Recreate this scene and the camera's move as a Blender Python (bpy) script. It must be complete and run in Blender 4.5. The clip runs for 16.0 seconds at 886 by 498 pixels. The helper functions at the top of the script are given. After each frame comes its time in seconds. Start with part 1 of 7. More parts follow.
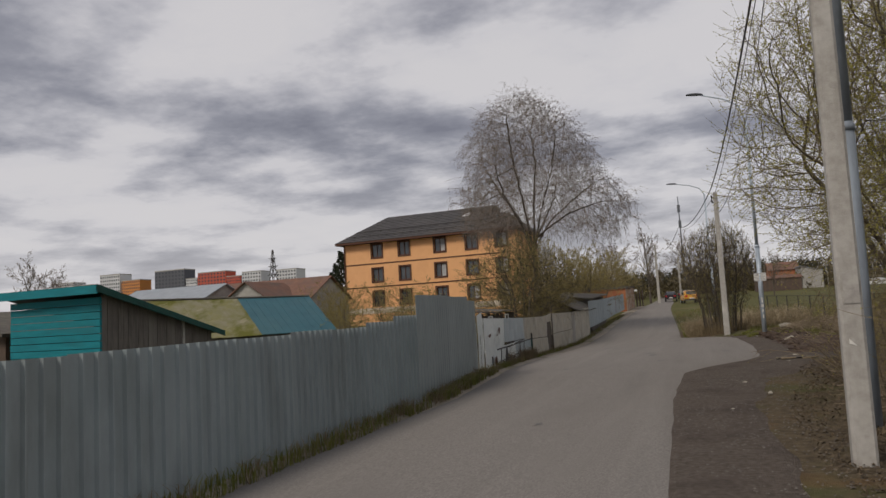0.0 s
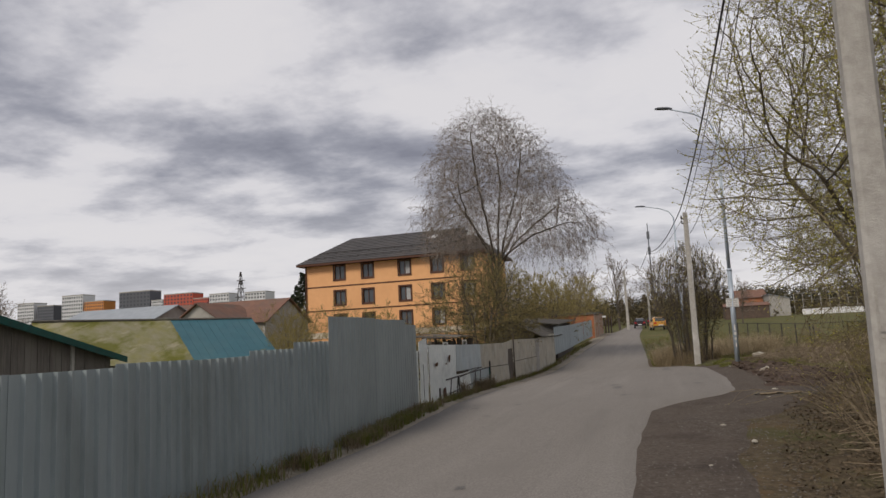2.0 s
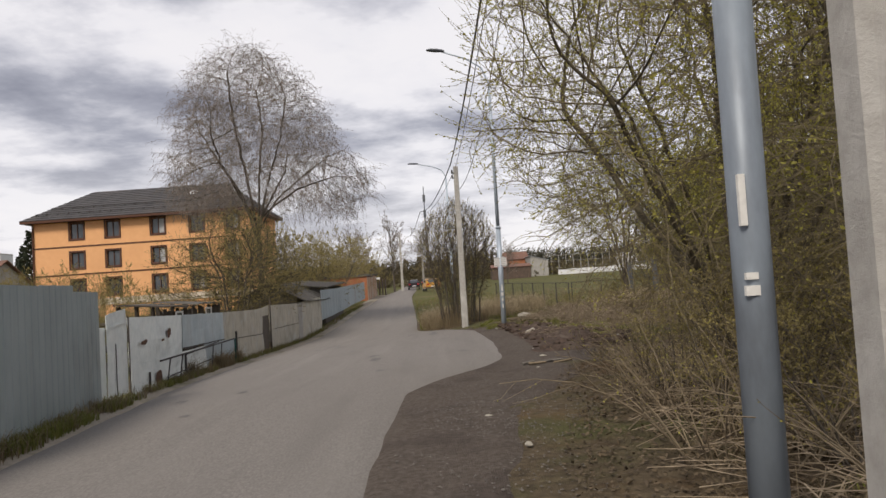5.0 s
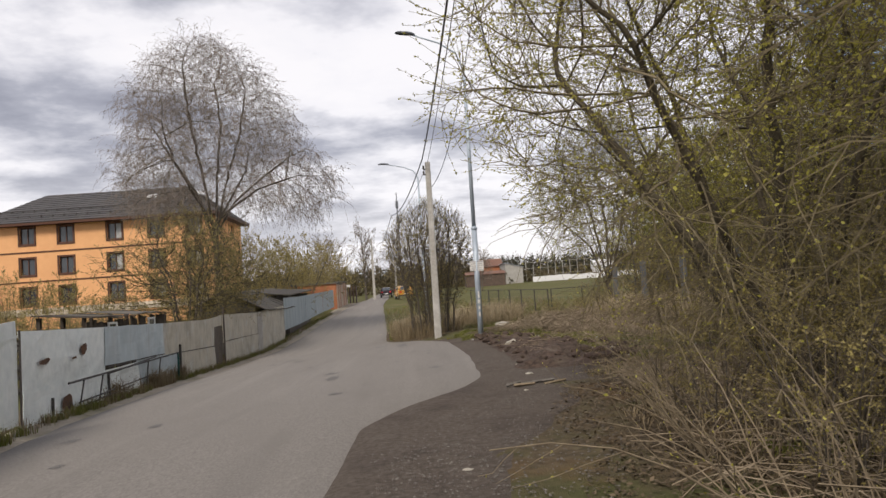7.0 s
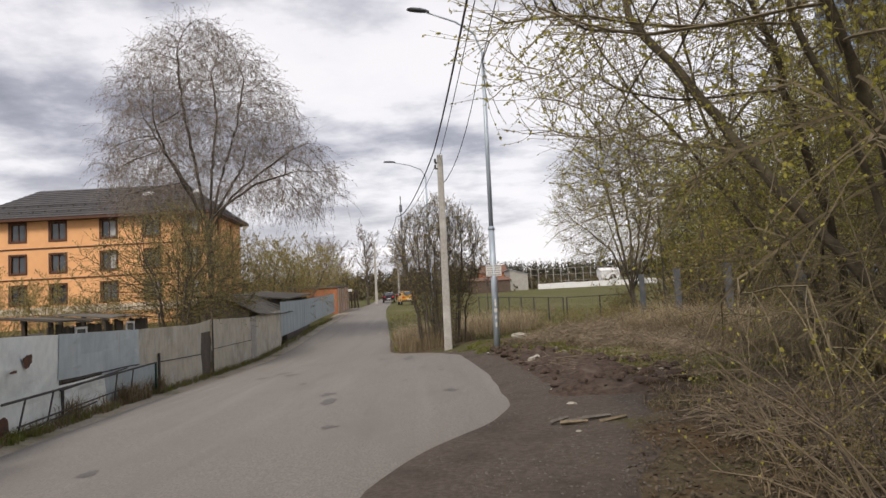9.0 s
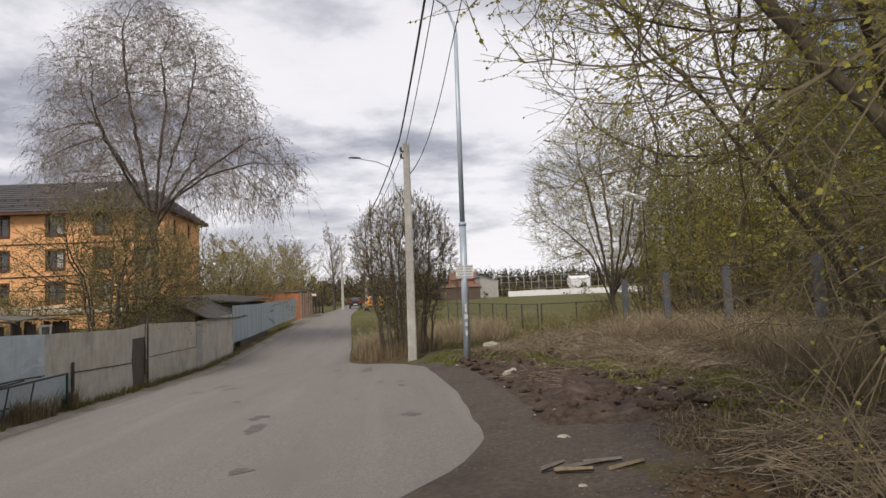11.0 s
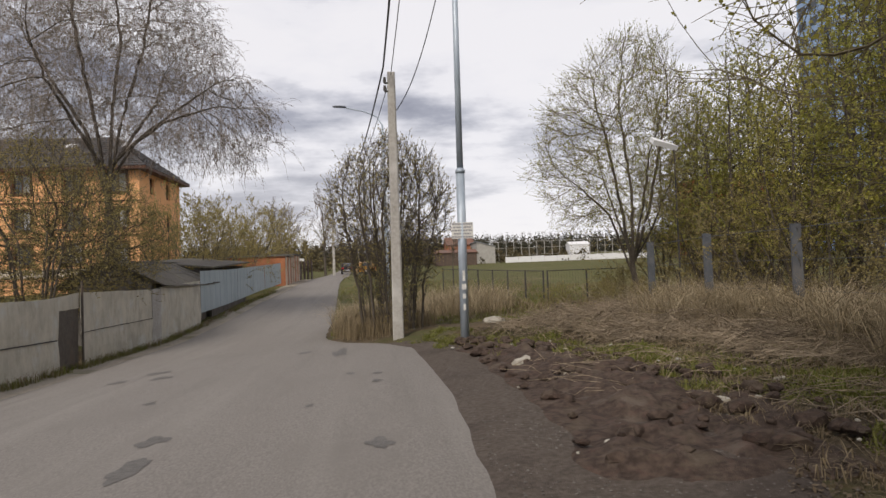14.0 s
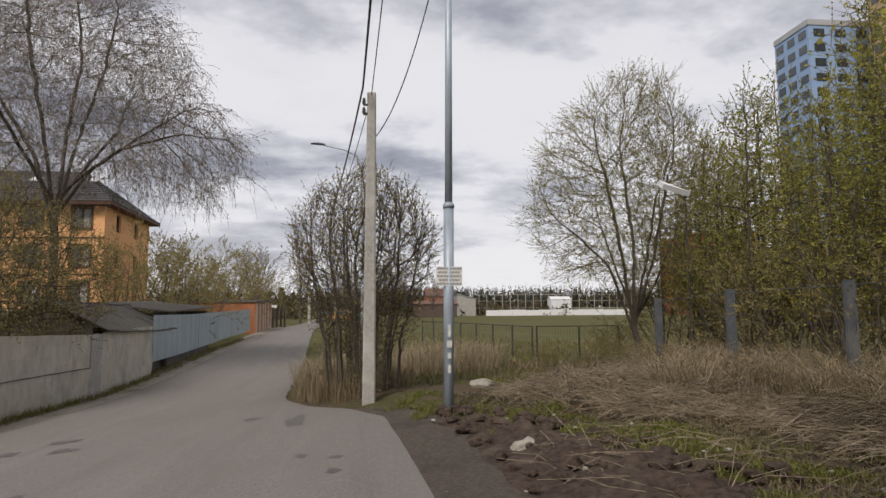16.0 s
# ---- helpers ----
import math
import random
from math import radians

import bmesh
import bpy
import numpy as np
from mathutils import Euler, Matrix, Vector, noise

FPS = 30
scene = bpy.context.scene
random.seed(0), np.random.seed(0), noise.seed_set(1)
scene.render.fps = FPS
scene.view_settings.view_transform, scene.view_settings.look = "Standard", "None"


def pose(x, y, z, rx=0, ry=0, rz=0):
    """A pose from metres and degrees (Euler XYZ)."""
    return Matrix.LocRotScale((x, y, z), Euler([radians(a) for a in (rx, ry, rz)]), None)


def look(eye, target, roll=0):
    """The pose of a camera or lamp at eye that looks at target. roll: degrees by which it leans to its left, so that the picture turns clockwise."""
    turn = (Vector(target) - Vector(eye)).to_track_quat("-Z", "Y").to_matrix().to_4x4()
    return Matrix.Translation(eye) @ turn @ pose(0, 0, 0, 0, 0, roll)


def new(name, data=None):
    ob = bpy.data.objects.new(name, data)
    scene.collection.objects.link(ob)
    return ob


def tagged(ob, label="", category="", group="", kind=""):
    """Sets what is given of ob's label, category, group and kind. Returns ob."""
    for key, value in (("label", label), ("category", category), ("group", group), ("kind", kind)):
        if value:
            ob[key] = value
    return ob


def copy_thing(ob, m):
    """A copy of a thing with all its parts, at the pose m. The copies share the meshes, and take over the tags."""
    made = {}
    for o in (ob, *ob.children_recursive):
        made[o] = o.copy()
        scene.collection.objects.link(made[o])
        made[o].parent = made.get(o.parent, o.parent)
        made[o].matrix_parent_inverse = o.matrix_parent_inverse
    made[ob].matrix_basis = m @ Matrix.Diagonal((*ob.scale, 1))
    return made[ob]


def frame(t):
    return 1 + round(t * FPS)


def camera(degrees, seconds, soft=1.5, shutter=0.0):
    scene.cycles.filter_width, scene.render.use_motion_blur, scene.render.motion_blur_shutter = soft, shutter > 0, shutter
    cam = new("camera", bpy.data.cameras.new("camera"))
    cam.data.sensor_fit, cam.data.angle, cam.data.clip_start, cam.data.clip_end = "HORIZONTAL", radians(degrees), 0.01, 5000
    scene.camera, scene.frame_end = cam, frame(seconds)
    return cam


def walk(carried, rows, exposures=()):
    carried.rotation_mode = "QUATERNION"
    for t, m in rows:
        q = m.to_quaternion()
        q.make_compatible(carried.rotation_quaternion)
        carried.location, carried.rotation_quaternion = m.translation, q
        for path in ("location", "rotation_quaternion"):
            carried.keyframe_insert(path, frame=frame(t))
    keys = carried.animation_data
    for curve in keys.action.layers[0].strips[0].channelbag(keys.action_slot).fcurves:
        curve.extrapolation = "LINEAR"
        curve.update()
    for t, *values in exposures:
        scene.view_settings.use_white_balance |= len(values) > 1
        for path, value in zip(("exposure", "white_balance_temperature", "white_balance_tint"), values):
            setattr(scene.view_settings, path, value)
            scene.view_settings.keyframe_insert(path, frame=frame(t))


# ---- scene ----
cam = camera(65.8, 16.0)
PATH = [
    (0, (0.093, 0.131, 1.628), (-0.605, 1.995, 1.821), -3.3),
    (0.5, (0.108, 0.667, 1.62), (-0.482, 2.564, 1.85), -3.8),
    (1, (0.112, 1.347, 1.615), (-0.461, 3.255, 1.788), -3.6),
    (1.5, (0.069, 1.928, 1.648), (-0.498, 3.832, 1.883), -3.2),
    (2, (0.071, 2.52, 1.613), (-0.545, 4.404, 1.873), -2.8),
    (2.5, (0.056, 3.15, 1.623), (-0.565, 5.035, 1.869), -2.3),
    (3, (0.074, 3.742, 1.593), (-0.469, 5.649, 1.853), -2.0),
    (3.5, (0.051, 4.26, 1.628), (-0.158, 6.241, 1.812), -2.5),
    (4, (0.072, 4.759, 1.619), (0.082, 6.751, 1.801), -4.1),
    (4.2, (0.136, 5.044, 1.635), (0.103, 7.039, 1.778), -4.3),
    (6.3, (0.348, 7.578, 1.577), (0.413, 9.575, 1.663), -3.1),
    (6.5, (0.367, 7.864, 1.57), (0.385, 9.863, 1.642), -2.5),
    (7, (0.381, 8.435, 1.583), (0.457, 10.43, 1.716), -4.1),
    (7.5, (0.265, 9.108, 1.612), (0.27, 11.104, 1.736), -2.4),
    (8, (0.162, 9.685, 1.625), (0.265, 11.679, 1.743), -2.9),
    (8.5, (0.192, 10.335, 1.65), (0.261, 12.327, 1.815), -3.7),
    (9, (0.139, 10.88, 1.649), (0.209, 12.873, 1.799), -3.1),
    (9.5, (0.233, 11.566, 1.659), (0.325, 13.558, 1.807), -2.9),
    (9.7, (0.219, 11.776, 1.633), (0.358, 13.765, 1.798), -2.0),
    (11.8, (0.432, 14.248, 1.576), (0.617, 16.233, 1.742), -3.2),
    (12, (0.342, 14.506, 1.58), (0.628, 16.478, 1.757), -3.3),
    (12.5, (0.53, 15.189, 1.572), (0.799, 17.162, 1.761), -3.7),
    (13, (0.535, 15.729, 1.571), (0.867, 17.692, 1.762), -3.6),
    (13.5, (0.619, 16.289, 1.619), (0.959, 18.254, 1.777), -3.5),
    (14, (0.721, 16.92, 1.61), (0.886, 18.912, 1.676), -2.2),
    (14.5, (0.76, 17.539, 1.619), (0.827, 19.531, 1.782), -3.0),
    (15, (0.861, 18.097, 1.607), (0.955, 20.086, 1.796), -1.0),
    (15.5, (0.832, 18.695, 1.648), (0.944, 20.678, 1.876), -1.3),
    (16, (0.865, 19.314, 1.649), (1.09, 21.29, 1.863), -0.5),
]
EXPOSURES = [(0, -0.08, 7000, 12), (0.5, 0.06, 7000, 12), (1.0, 0.10, 7000, 12), (2.0, 0.14, 7000, 12), (3.5, 0.29, 7000, 12), (7, 0.61, 7000, 12), (9, 0.58, 7000, 12), (12.5, 0.46, 6950, 12), (14.5, 0.44, 6950, 12), (16, 0.32, 6900, 11)]
walk(cam, [(t, look(eye, target, roll)) for t, eye, target, roll in PATH], EXPOSURES)

# ---- world and sun ----
world = bpy.data.worlds.new("sky")
scene.world = world
world.use_nodes = True


def sky_nodes():
    nt = world.node_tree
    nt.nodes.clear()
    N, L = nt.nodes.new, nt.links.new
    out, bg = N("ShaderNodeOutputWorld"), N("ShaderNodeBackground")
    sky = N("ShaderNodeTexSky")
    sky.sky_type, sky.sun_disc = "NISHITA", False
    sky.sun_elevation, sky.sun_rotation = radians(42), radians(-150)
    tc, sep = N("ShaderNodeTexCoord"), N("ShaderNodeSeparateXYZ")
    L(tc.outputs["Generated"], sep.inputs[0])

    def m(op, a, b, clamp=False):
        n = N("ShaderNodeMath")
        n.operation, n.use_clamp = op, clamp
        for k, v in enumerate((a, b)):
            if isinstance(v, (int, float)):
                n.inputs[k].default_value = v
            else:
                L(v, n.inputs[k])
        return n.outputs[0]

    up = m("ADD", m("MAXIMUM", sep.outputs[2], 0.0), 0.14)
    comb = N("ShaderNodeCombineXYZ")
    L(m("DIVIDE", sep.outputs[0], up), comb.inputs[0])
    L(m("DIVIDE", sep.outputs[1], up), comb.inputs[1])

    def clouds(scale, off, detail, rough, dist):
        mp = N("ShaderNodeMapping")
        mp.inputs["Location"].default_value = off
        mp.inputs["Scale"].default_value = (0.9, 1.0, 1.0)
        L(comb.outputs[0], mp.inputs[0])
        n = N("ShaderNodeTexNoise")
        n.inputs["Scale"].default_value = scale
        n.inputs["Detail"].default_value = detail
        n.inputs["Roughness"].default_value = rough
        n.inputs["Distortion"].default_value = dist
        L(mp.outputs[0], n.inputs["Vector"])
        return n.outputs[0]

    big, fine = clouds(0.55, (3.1, 1.7, 0.4), 2, 0.5, 0.0), clouds(1.55, (9.4, 2.2, 1.9), 9, 0.57, 0.0)
    mixed = m("ADD", m("MULTIPLY", big, 0.42), m("MULTIPLY", fine, 0.58))
    mixed = m("SUBTRACT", mixed, m("MULTIPLY", sep.outputs[0], 0.04))
    mixed = m("ADD", mixed, m("MULTIPLY", m("SUBTRACT", sep.outputs[2], 0.22), 0.13))
    ramp = N("ShaderNodeValToRGB")
    e = ramp.color_ramp.elements
    e[0].position, e[0].color = 0.445, (0.69, 0.707, 0.765, 1)
    e[1].position, e[1].color = 0.635, (0.21, 0.225, 0.285, 1)
    for p, c in ((0.49, (0.66, 0.68, 0.745, 1)), (0.53, (0.50, 0.522, 0.595, 1)), (0.58, (0.31, 0.33, 0.40, 1))):
        k = e.new(p)
        k.color = c
    L(mixed, ramp.inputs[0])
    gap = N("ShaderNodeMix")
    gap.data_type = "RGBA"
    gap.inputs["Factor"].default_value = 0.94
    tone = N("ShaderNodeMix")
    tone.data_type, tone.blend_type = "RGBA", "MULTIPLY"
    tone.inputs["Factor"].default_value = 1.0
    tone.inputs["B"].default_value = (0.12, 0.12, 0.12, 1)
    L(sky.outputs[0], tone.inputs["A"])
    L(tone.outputs["Result"], gap.inputs["A"])
    L(ramp.outputs[0], gap.inputs["B"])
    low = N("ShaderNodeMapRange")
    low.inputs["From Min"].default_value, low.inputs["From Max"].default_value = 0.0, 0.22
    low.inputs["To Min"].default_value, low.inputs["To Max"].default_value = 0.55, 0.0
    L(sep.outputs[2], low.inputs[0])
    glow = N("ShaderNodeMix")
    glow.data_type = "RGBA"
    L(low.outputs[0], glow.inputs["Factor"])
    L(gap.outputs["Result"], glow.inputs["A"])
    glow.inputs["B"].default_value = (0.72, 0.74, 0.80, 1)
    L(glow.outputs["Result"], bg.inputs[0])
    bg.inputs[1].default_value = 0.92
    L(bg.outputs[0], out.inputs[0])


sky_nodes()
sun = new("sun", bpy.data.lights.new("sun", "SUN"))
sun.data.energy, sun.data.angle, sun.data.color = 2.1, radians(16), (1.0, 0.95, 0.88)
sun.matrix_world = look((-20, -35, 40), (0, 0, 0))

# ---- materials ----


def mat(name, c1, c2, scale=6.0, rough=0.85, metal=0.0, bump=0.25, big=0.35, c3=None, amount=0.45, spec=0.3, rand=0.0, stretch=(1, 1, 1), sharp=False, bscale=None):
    """Two-scale noise colour with bump; c3: patches at a larger scale; rand: brightness change from object to object."""
    m = bpy.data.materials.new(name)
    m.use_nodes = True
    nt = m.node_tree
    N, L = nt.nodes.new, nt.links.new
    b = nt.nodes["Principled BSDF"]
    geo, mp = N("ShaderNodeNewGeometry"), N("ShaderNodeMapping")
    mp.inputs["Scale"].default_value = stretch
    L(geo.outputs["Position"], mp.inputs[0])

    def noise_of(s, d, r=0.6):
        n = N("ShaderNodeTexNoise")
        n.inputs["Scale"].default_value, n.inputs["Detail"].default_value, n.inputs["Roughness"].default_value = s, d, r
        L(mp.outputs[0], n.inputs["Vector"])
        return n.outputs[0]

    def ramp_of(v, lo, hi):
        n = N("ShaderNodeMapRange")
        n.inputs["From Min"].default_value, n.inputs["From Max"].default_value = lo, hi
        L(v, n.inputs[0])
        return n.outputs[0]

    def mix(f, a, c):
        n = N("ShaderNodeMix")
        n.data_type = "RGBA"
        for k, v in (("Factor", f), ("A", a), ("B", c)):
            if isinstance(v, (tuple, list)):
                n.inputs[k].default_value = (*v, 1)
            elif isinstance(v, (int, float)):
                n.inputs[k].default_value = v
            else:
                L(v, n.inputs[k])
        return n.outputs["Result"]

    fine = noise_of(scale, 8)
    col = mix(ramp_of(fine, 0.36, 0.64), c1, c2)
    if c3:
        lo = 0.62 - 0.24 * amount
        patch = ramp_of(noise_of(big, 6, 0.65), lo, lo + (0.03 if sharp else 0.2))
        col = mix(patch, col, c3)
    if rand:
        info = N("ShaderNodeObjectInfo")
        hsv = N("ShaderNodeHueSaturation")
        r = N("ShaderNodeMapRange")
        r.inputs["To Min"].default_value, r.inputs["To Max"].default_value = 1 - rand, 1 + rand
        L(info.outputs["Random"], r.inputs[0])
        L(r.outputs[0], hsv.inputs["Value"])
        L(col, hsv.inputs["Color"])
        col = hsv.outputs[0]
    L(col, b.inputs["Base Color"])
    b.inputs["Metallic"].default_value = metal
    b.inputs["Specular IOR Level"].default_value = spec
    rr = N("ShaderNodeMapRange")
    L(noise_of(scale * 0.7, 4), rr.inputs[0])
    rr.inputs["To Min"].default_value, rr.inputs["To Max"].default_value = max(rough - 0.12, 0.03), min(rough + 0.12, 1.0)
    L(rr.outputs[0], b.inputs["Roughness"])
    if bump:
        bp = N("ShaderNodeBump")
        bp.inputs["Strength"].default_value, bp.inputs["Distance"].default_value = bump, 0.02
        L(noise_of(bscale or scale * 2.2, 8, 0.7), bp.inputs["Height"])
        L(bp.outputs[0], b.inputs["Normal"])
    return m


def streaked(m, colour, scale, stretch, lo, hi, most):
    """Adds a layer of drawn-out stains: wheel tracks, runs of dirt."""
    nt = m.node_tree
    N, L = nt.nodes.new, nt.links.new
    base = nt.nodes["Principled BSDF"].inputs["Base Color"]
    src = base.links[0].from_socket
    geo, mp, nz, mr, mx = N("ShaderNodeNewGeometry"), N("ShaderNodeMapping"), N("ShaderNodeTexNoise"), N("ShaderNodeMapRange"), N("ShaderNodeMix")
    mp.inputs["Scale"].default_value = stretch
    L(geo.outputs["Position"], mp.inputs[0])
    nz.inputs["Scale"].default_value, nz.inputs["Detail"].default_value, nz.inputs["Roughness"].default_value = scale, 7, 0.6
    L(mp.outputs[0], nz.inputs["Vector"])
    mr.inputs["From Min"].default_value, mr.inputs["From Max"].default_value, mr.inputs["To Max"].default_value = lo, hi, most
    L(nz.outputs[0], mr.inputs[0])
    mx.data_type = "RGBA"
    mx.inputs["B"].default_value = (*colour, 1)
    L(mr.outputs[0], mx.inputs["Factor"])
    L(src, mx.inputs["A"])
    L(mx.outputs["Result"], base)
    return m


def leaf_mat(name, c1, c2, trans=0.35):
    m = bpy.data.materials.new(name)
    m.use_nodes = True
    nt = m.node_tree
    N, L = nt.nodes.new, nt.links.new
    b = nt.nodes["Principled BSDF"]
    geo, mix = N("ShaderNodeNewGeometry"), N("ShaderNodeMix")
    mix.data_type = "RGBA"
    mix.inputs["A"].default_value, mix.inputs["B"].default_value = (*c1, 1), (*c2, 1)
    L(geo.outputs["Random Per Island"], mix.inputs["Factor"])
    L(mix.outputs["Result"], b.inputs["Base Color"])
    b.inputs["Roughness"].default_value = 0.6
    b.inputs["Specular IOR Level"].default_value = 0.2
    tr, ad = N("ShaderNodeBsdfTranslucent"), N("ShaderNodeMixShader")
    L(mix.outputs["Result"], tr.inputs[0])
    ad.inputs[0].default_value = trans
    L(b.outputs[0], ad.inputs[1])
    L(tr.outputs[0], ad.inputs[2])
    L(ad.outputs[0], nt.nodes["Material Output"].inputs[0])
    return m


def glass_mat(name, tint):
    m = mat(name, tint, tuple(0.7 * v for v in tint), 0.8, 0.1, 0.0, 0.0, spec=0.8)
    return m


ASPHALT = mat("worn_asphalt", (0.232, 0.216, 0.20), (0.165, 0.152, 0.141), 48, 0.9, 0, 0.4, 0.8, (0.185, 0.171, 0.158), 0.5, 0.2, bscale=110, stretch=(1, 0.42, 1))
STAIN = mat("damp_asphalt", (0.10, 0.095, 0.09), (0.135, 0.128, 0.12), 14, 0.7, 0, 0.3, 0.5, None, bscale=80)
DIRT = mat("dark_gravelly_dirt", (0.070, 0.057, 0.048), (0.118, 0.098, 0.083), 16, 0.95, 0, 0.8, 0.7, (0.055, 0.043, 0.038), 0.5, 0.15, bscale=45)
MUD = mat("churned_mud", (0.036, 0.025, 0.020), (0.088, 0.063, 0.05), 11, 0.9, 0, 1.0, 2.2, (0.115, 0.09, 0.066), 0.4, 0.2, bscale=26)
SAND = mat("sandy_verge", (0.36, 0.32, 0.265), (0.27, 0.238, 0.19), 12, 0.95, 0, 0.5, 0.6, (0.14, 0.13, 0.07), 0.45, 0.15, bscale=50)
LITTER = mat("ground_litter", (0.066, 0.051, 0.035), (0.122, 0.096, 0.062), 9, 0.95, 0, 0.9, 0.42, (0.072, 0.08, 0.029), 0.55, 0.1, bscale=30)
MEADOW = mat("spring_meadow", (0.072, 0.08, 0.026), (0.115, 0.105, 0.045), 3.2, 0.95, 0, 0.8, 0.22, (0.14, 0.12, 0.06), 0.45, 0.1)
GREYSHEET = mat("grey_painted_sheet", (0.295, 0.34, 0.345), (0.25, 0.295, 0.30), 3, 0.45, 0.0, 0.06, 0.9, (0.20, 0.228, 0.226), 0.4, 0.4, rand=0.07, stretch=(1, 1, 0.4))
WHITESHEET = mat("whitewashed_sheet", (0.78, 0.82, 0.80), (0.67, 0.72, 0.71), 5, 0.6, 0, 0.2, 1.1, (0.53, 0.57, 0.56), 0.45, 0.3)
BLUESHEET = mat("dull_zinc_sheet", (0.43, 0.50, 0.53), (0.36, 0.43, 0.46), 4, 0.5, 0.15, 0.2, 1.6, (0.42, 0.46, 0.47), 0.45, 0.35, stretch=(1, 1, 0.6), rand=0.08)
TANSHEET = mat("weathered_tan_sheet", (0.52, 0.485, 0.40), (0.42, 0.395, 0.33), 4, 0.75, 0, 0.25, 1.3, (0.32, 0.30, 0.25), 0.5, 0.2, rand=0.07, stretch=(1, 1, 0.5))
BLUEFENCE = mat("blue_grey_sheet", (0.30, 0.36, 0.385), (0.25, 0.305, 0.335), 3, 0.5, 0.1, 0.12, 0.8, (0.22, 0.26, 0.28), 0.4, 0.35, rand=0.08, stretch=(1, 1, 0.3))
RUST = mat("rusted_iron", (0.16, 0.075, 0.04), (0.09, 0.055, 0.04), 18, 0.9, 0.1, 0.5, 2.5, (0.06, 0.05, 0.045), 0.5)
BROWNSHEET = mat("brown_rusted_sheet", (0.115, 0.098, 0.082), (0.085, 0.072, 0.062), 8, 0.8, 0.1, 0.3, 1.5, (0.15, 0.11, 0.08), 0.35)
CONCRETE = mat("weathered_concrete", (0.40, 0.385, 0.355), (0.32, 0.305, 0.28), 13, 0.9, 0, 0.4, 1.6, (0.47, 0.455, 0.43), 0.45, 0.2, bscale=60)
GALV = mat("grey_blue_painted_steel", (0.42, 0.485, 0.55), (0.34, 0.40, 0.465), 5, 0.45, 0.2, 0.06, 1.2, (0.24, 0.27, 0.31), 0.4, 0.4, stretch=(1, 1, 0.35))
# the near lamp pole's steel, about half as bright as GALV
GALVNEAR = mat("darker_blue_grey_steel", (0.225, 0.262, 0.30), (0.165, 0.19, 0.22), 5, 0.5, 0.2, 0.1, 1.4, (0.12, 0.13, 0.145), 0.5, 0.35, stretch=(1, 1, 0.35))
GALVDARK = mat("dull_steel", (0.115, 0.125, 0.145), (0.085, 0.095, 0.11), 6, 0.55, 0.2, 0.1, 1.3, (0.2, 0.19, 0.18), 0.35, 0.4)
IRON = mat("dark_iron", (0.05, 0.05, 0.052), (0.085, 0.075, 0.068), 14, 0.75, 0.2, 0.2, 2, None)
PAPER = mat("weathered_paper", (0.68, 0.67, 0.63), (0.56, 0.55, 0.52), 12, 0.9, 0, 0.2, 5, (0.42, 0.42, 0.41), 0.35)
INK = mat("faded_ink", (0.22, 0.22, 0.23), (0.34, 0.34, 0.35), 30, 0.9, 0, 0)
STUCCO = mat("orange_stucco", (0.77, 0.42, 0.205), (0.73, 0.385, 0.185), 2.2, 0.9, 0, 0.15, 0.25, (0.70, 0.37, 0.18), 0.4, 0.2, bscale=20)
BROWNTRIM = mat("brown_trim", (0.10, 0.042, 0.025), (0.075, 0.034, 0.022), 6, 0.6, 0, 0.1)
PLINTH = mat("pale_plinth", (0.62, 0.55, 0.45), (0.52, 0.45, 0.36), 3, 0.9, 0, 0.2)
TILE = mat("dark_metal_tile", (0.060, 0.058, 0.060), (0.085, 0.080, 0.080), 1.1, 0.55, 0.1, 0.3, 0.3, (0.11, 0.095, 0.085), 0.35, 0.4, bscale=9)
PANE = glass_mat("window_glass", (0.055, 0.065, 0.075))
BLIND = mat("pale_curtain", (0.42, 0.43, 0.43), (0.3, 0.31, 0.32), 5, 0.7, 0, 0.1)
TEALWOOD = mat("teal_painted_boards", (0.0, 0.20, 0.24), (0.0, 0.155, 0.19), 5, 0.6, 0, 0.2, 1.2, (0.01, 0.12, 0.14), 0.4, 0.3, stretch=(0.3, 0.3, 1.5))
GREENTRIM = mat("dark_green_trim", (0.008, 0.075, 0.062), (0.012, 0.055, 0.048), 6, 0.55, 0, 0.1)
GREYBOARD = mat("bare_grey_boards", (0.17, 0.155, 0.14), (0.11, 0.10, 0.092), 6, 0.9, 0, 0.4, 1.5, (0.22, 0.205, 0.185), 0.4, 0.15, stretch=(2, 2, 0.3))
MOSSROOF = mat("mossy_slate", (0.24, 0.225, 0.155), (0.19, 0.185, 0.09), 2.4, 0.95, 0, 0.5, 0.5, (0.22, 0.205, 0.05), 0.5, 0.1)
TEALROOF = mat("teal_metal_roof", (0.035, 0.125, 0.155), (0.03, 0.105, 0.135), 2, 0.45, 0.05, 0.05, 0.4, (0.05, 0.13, 0.15), 0.4, 0.4)
GREYROOF = mat("pale_grey_roof", (0.33, 0.36, 0.39), (0.27, 0.30, 0.33), 1.2, 0.5, 0.1, 0.1)
REDROOF = mat("faded_red_roof", (0.20, 0.105, 0.075), (0.15, 0.085, 0.065), 1.3, 0.85, 0, 0.4, 0.4, (0.13, 0.095, 0.08), 0.5)
WALLPALE = mat("pale_house_wall", (0.38, 0.37, 0.34), (0.31, 0.30, 0.28), 1.4, 0.9, 0, 0.2)
WALLBROWN = mat("brown_log_wall", (0.12, 0.085, 0.065), (0.08, 0.06, 0.05), 2, 0.9, 0, 0.4)
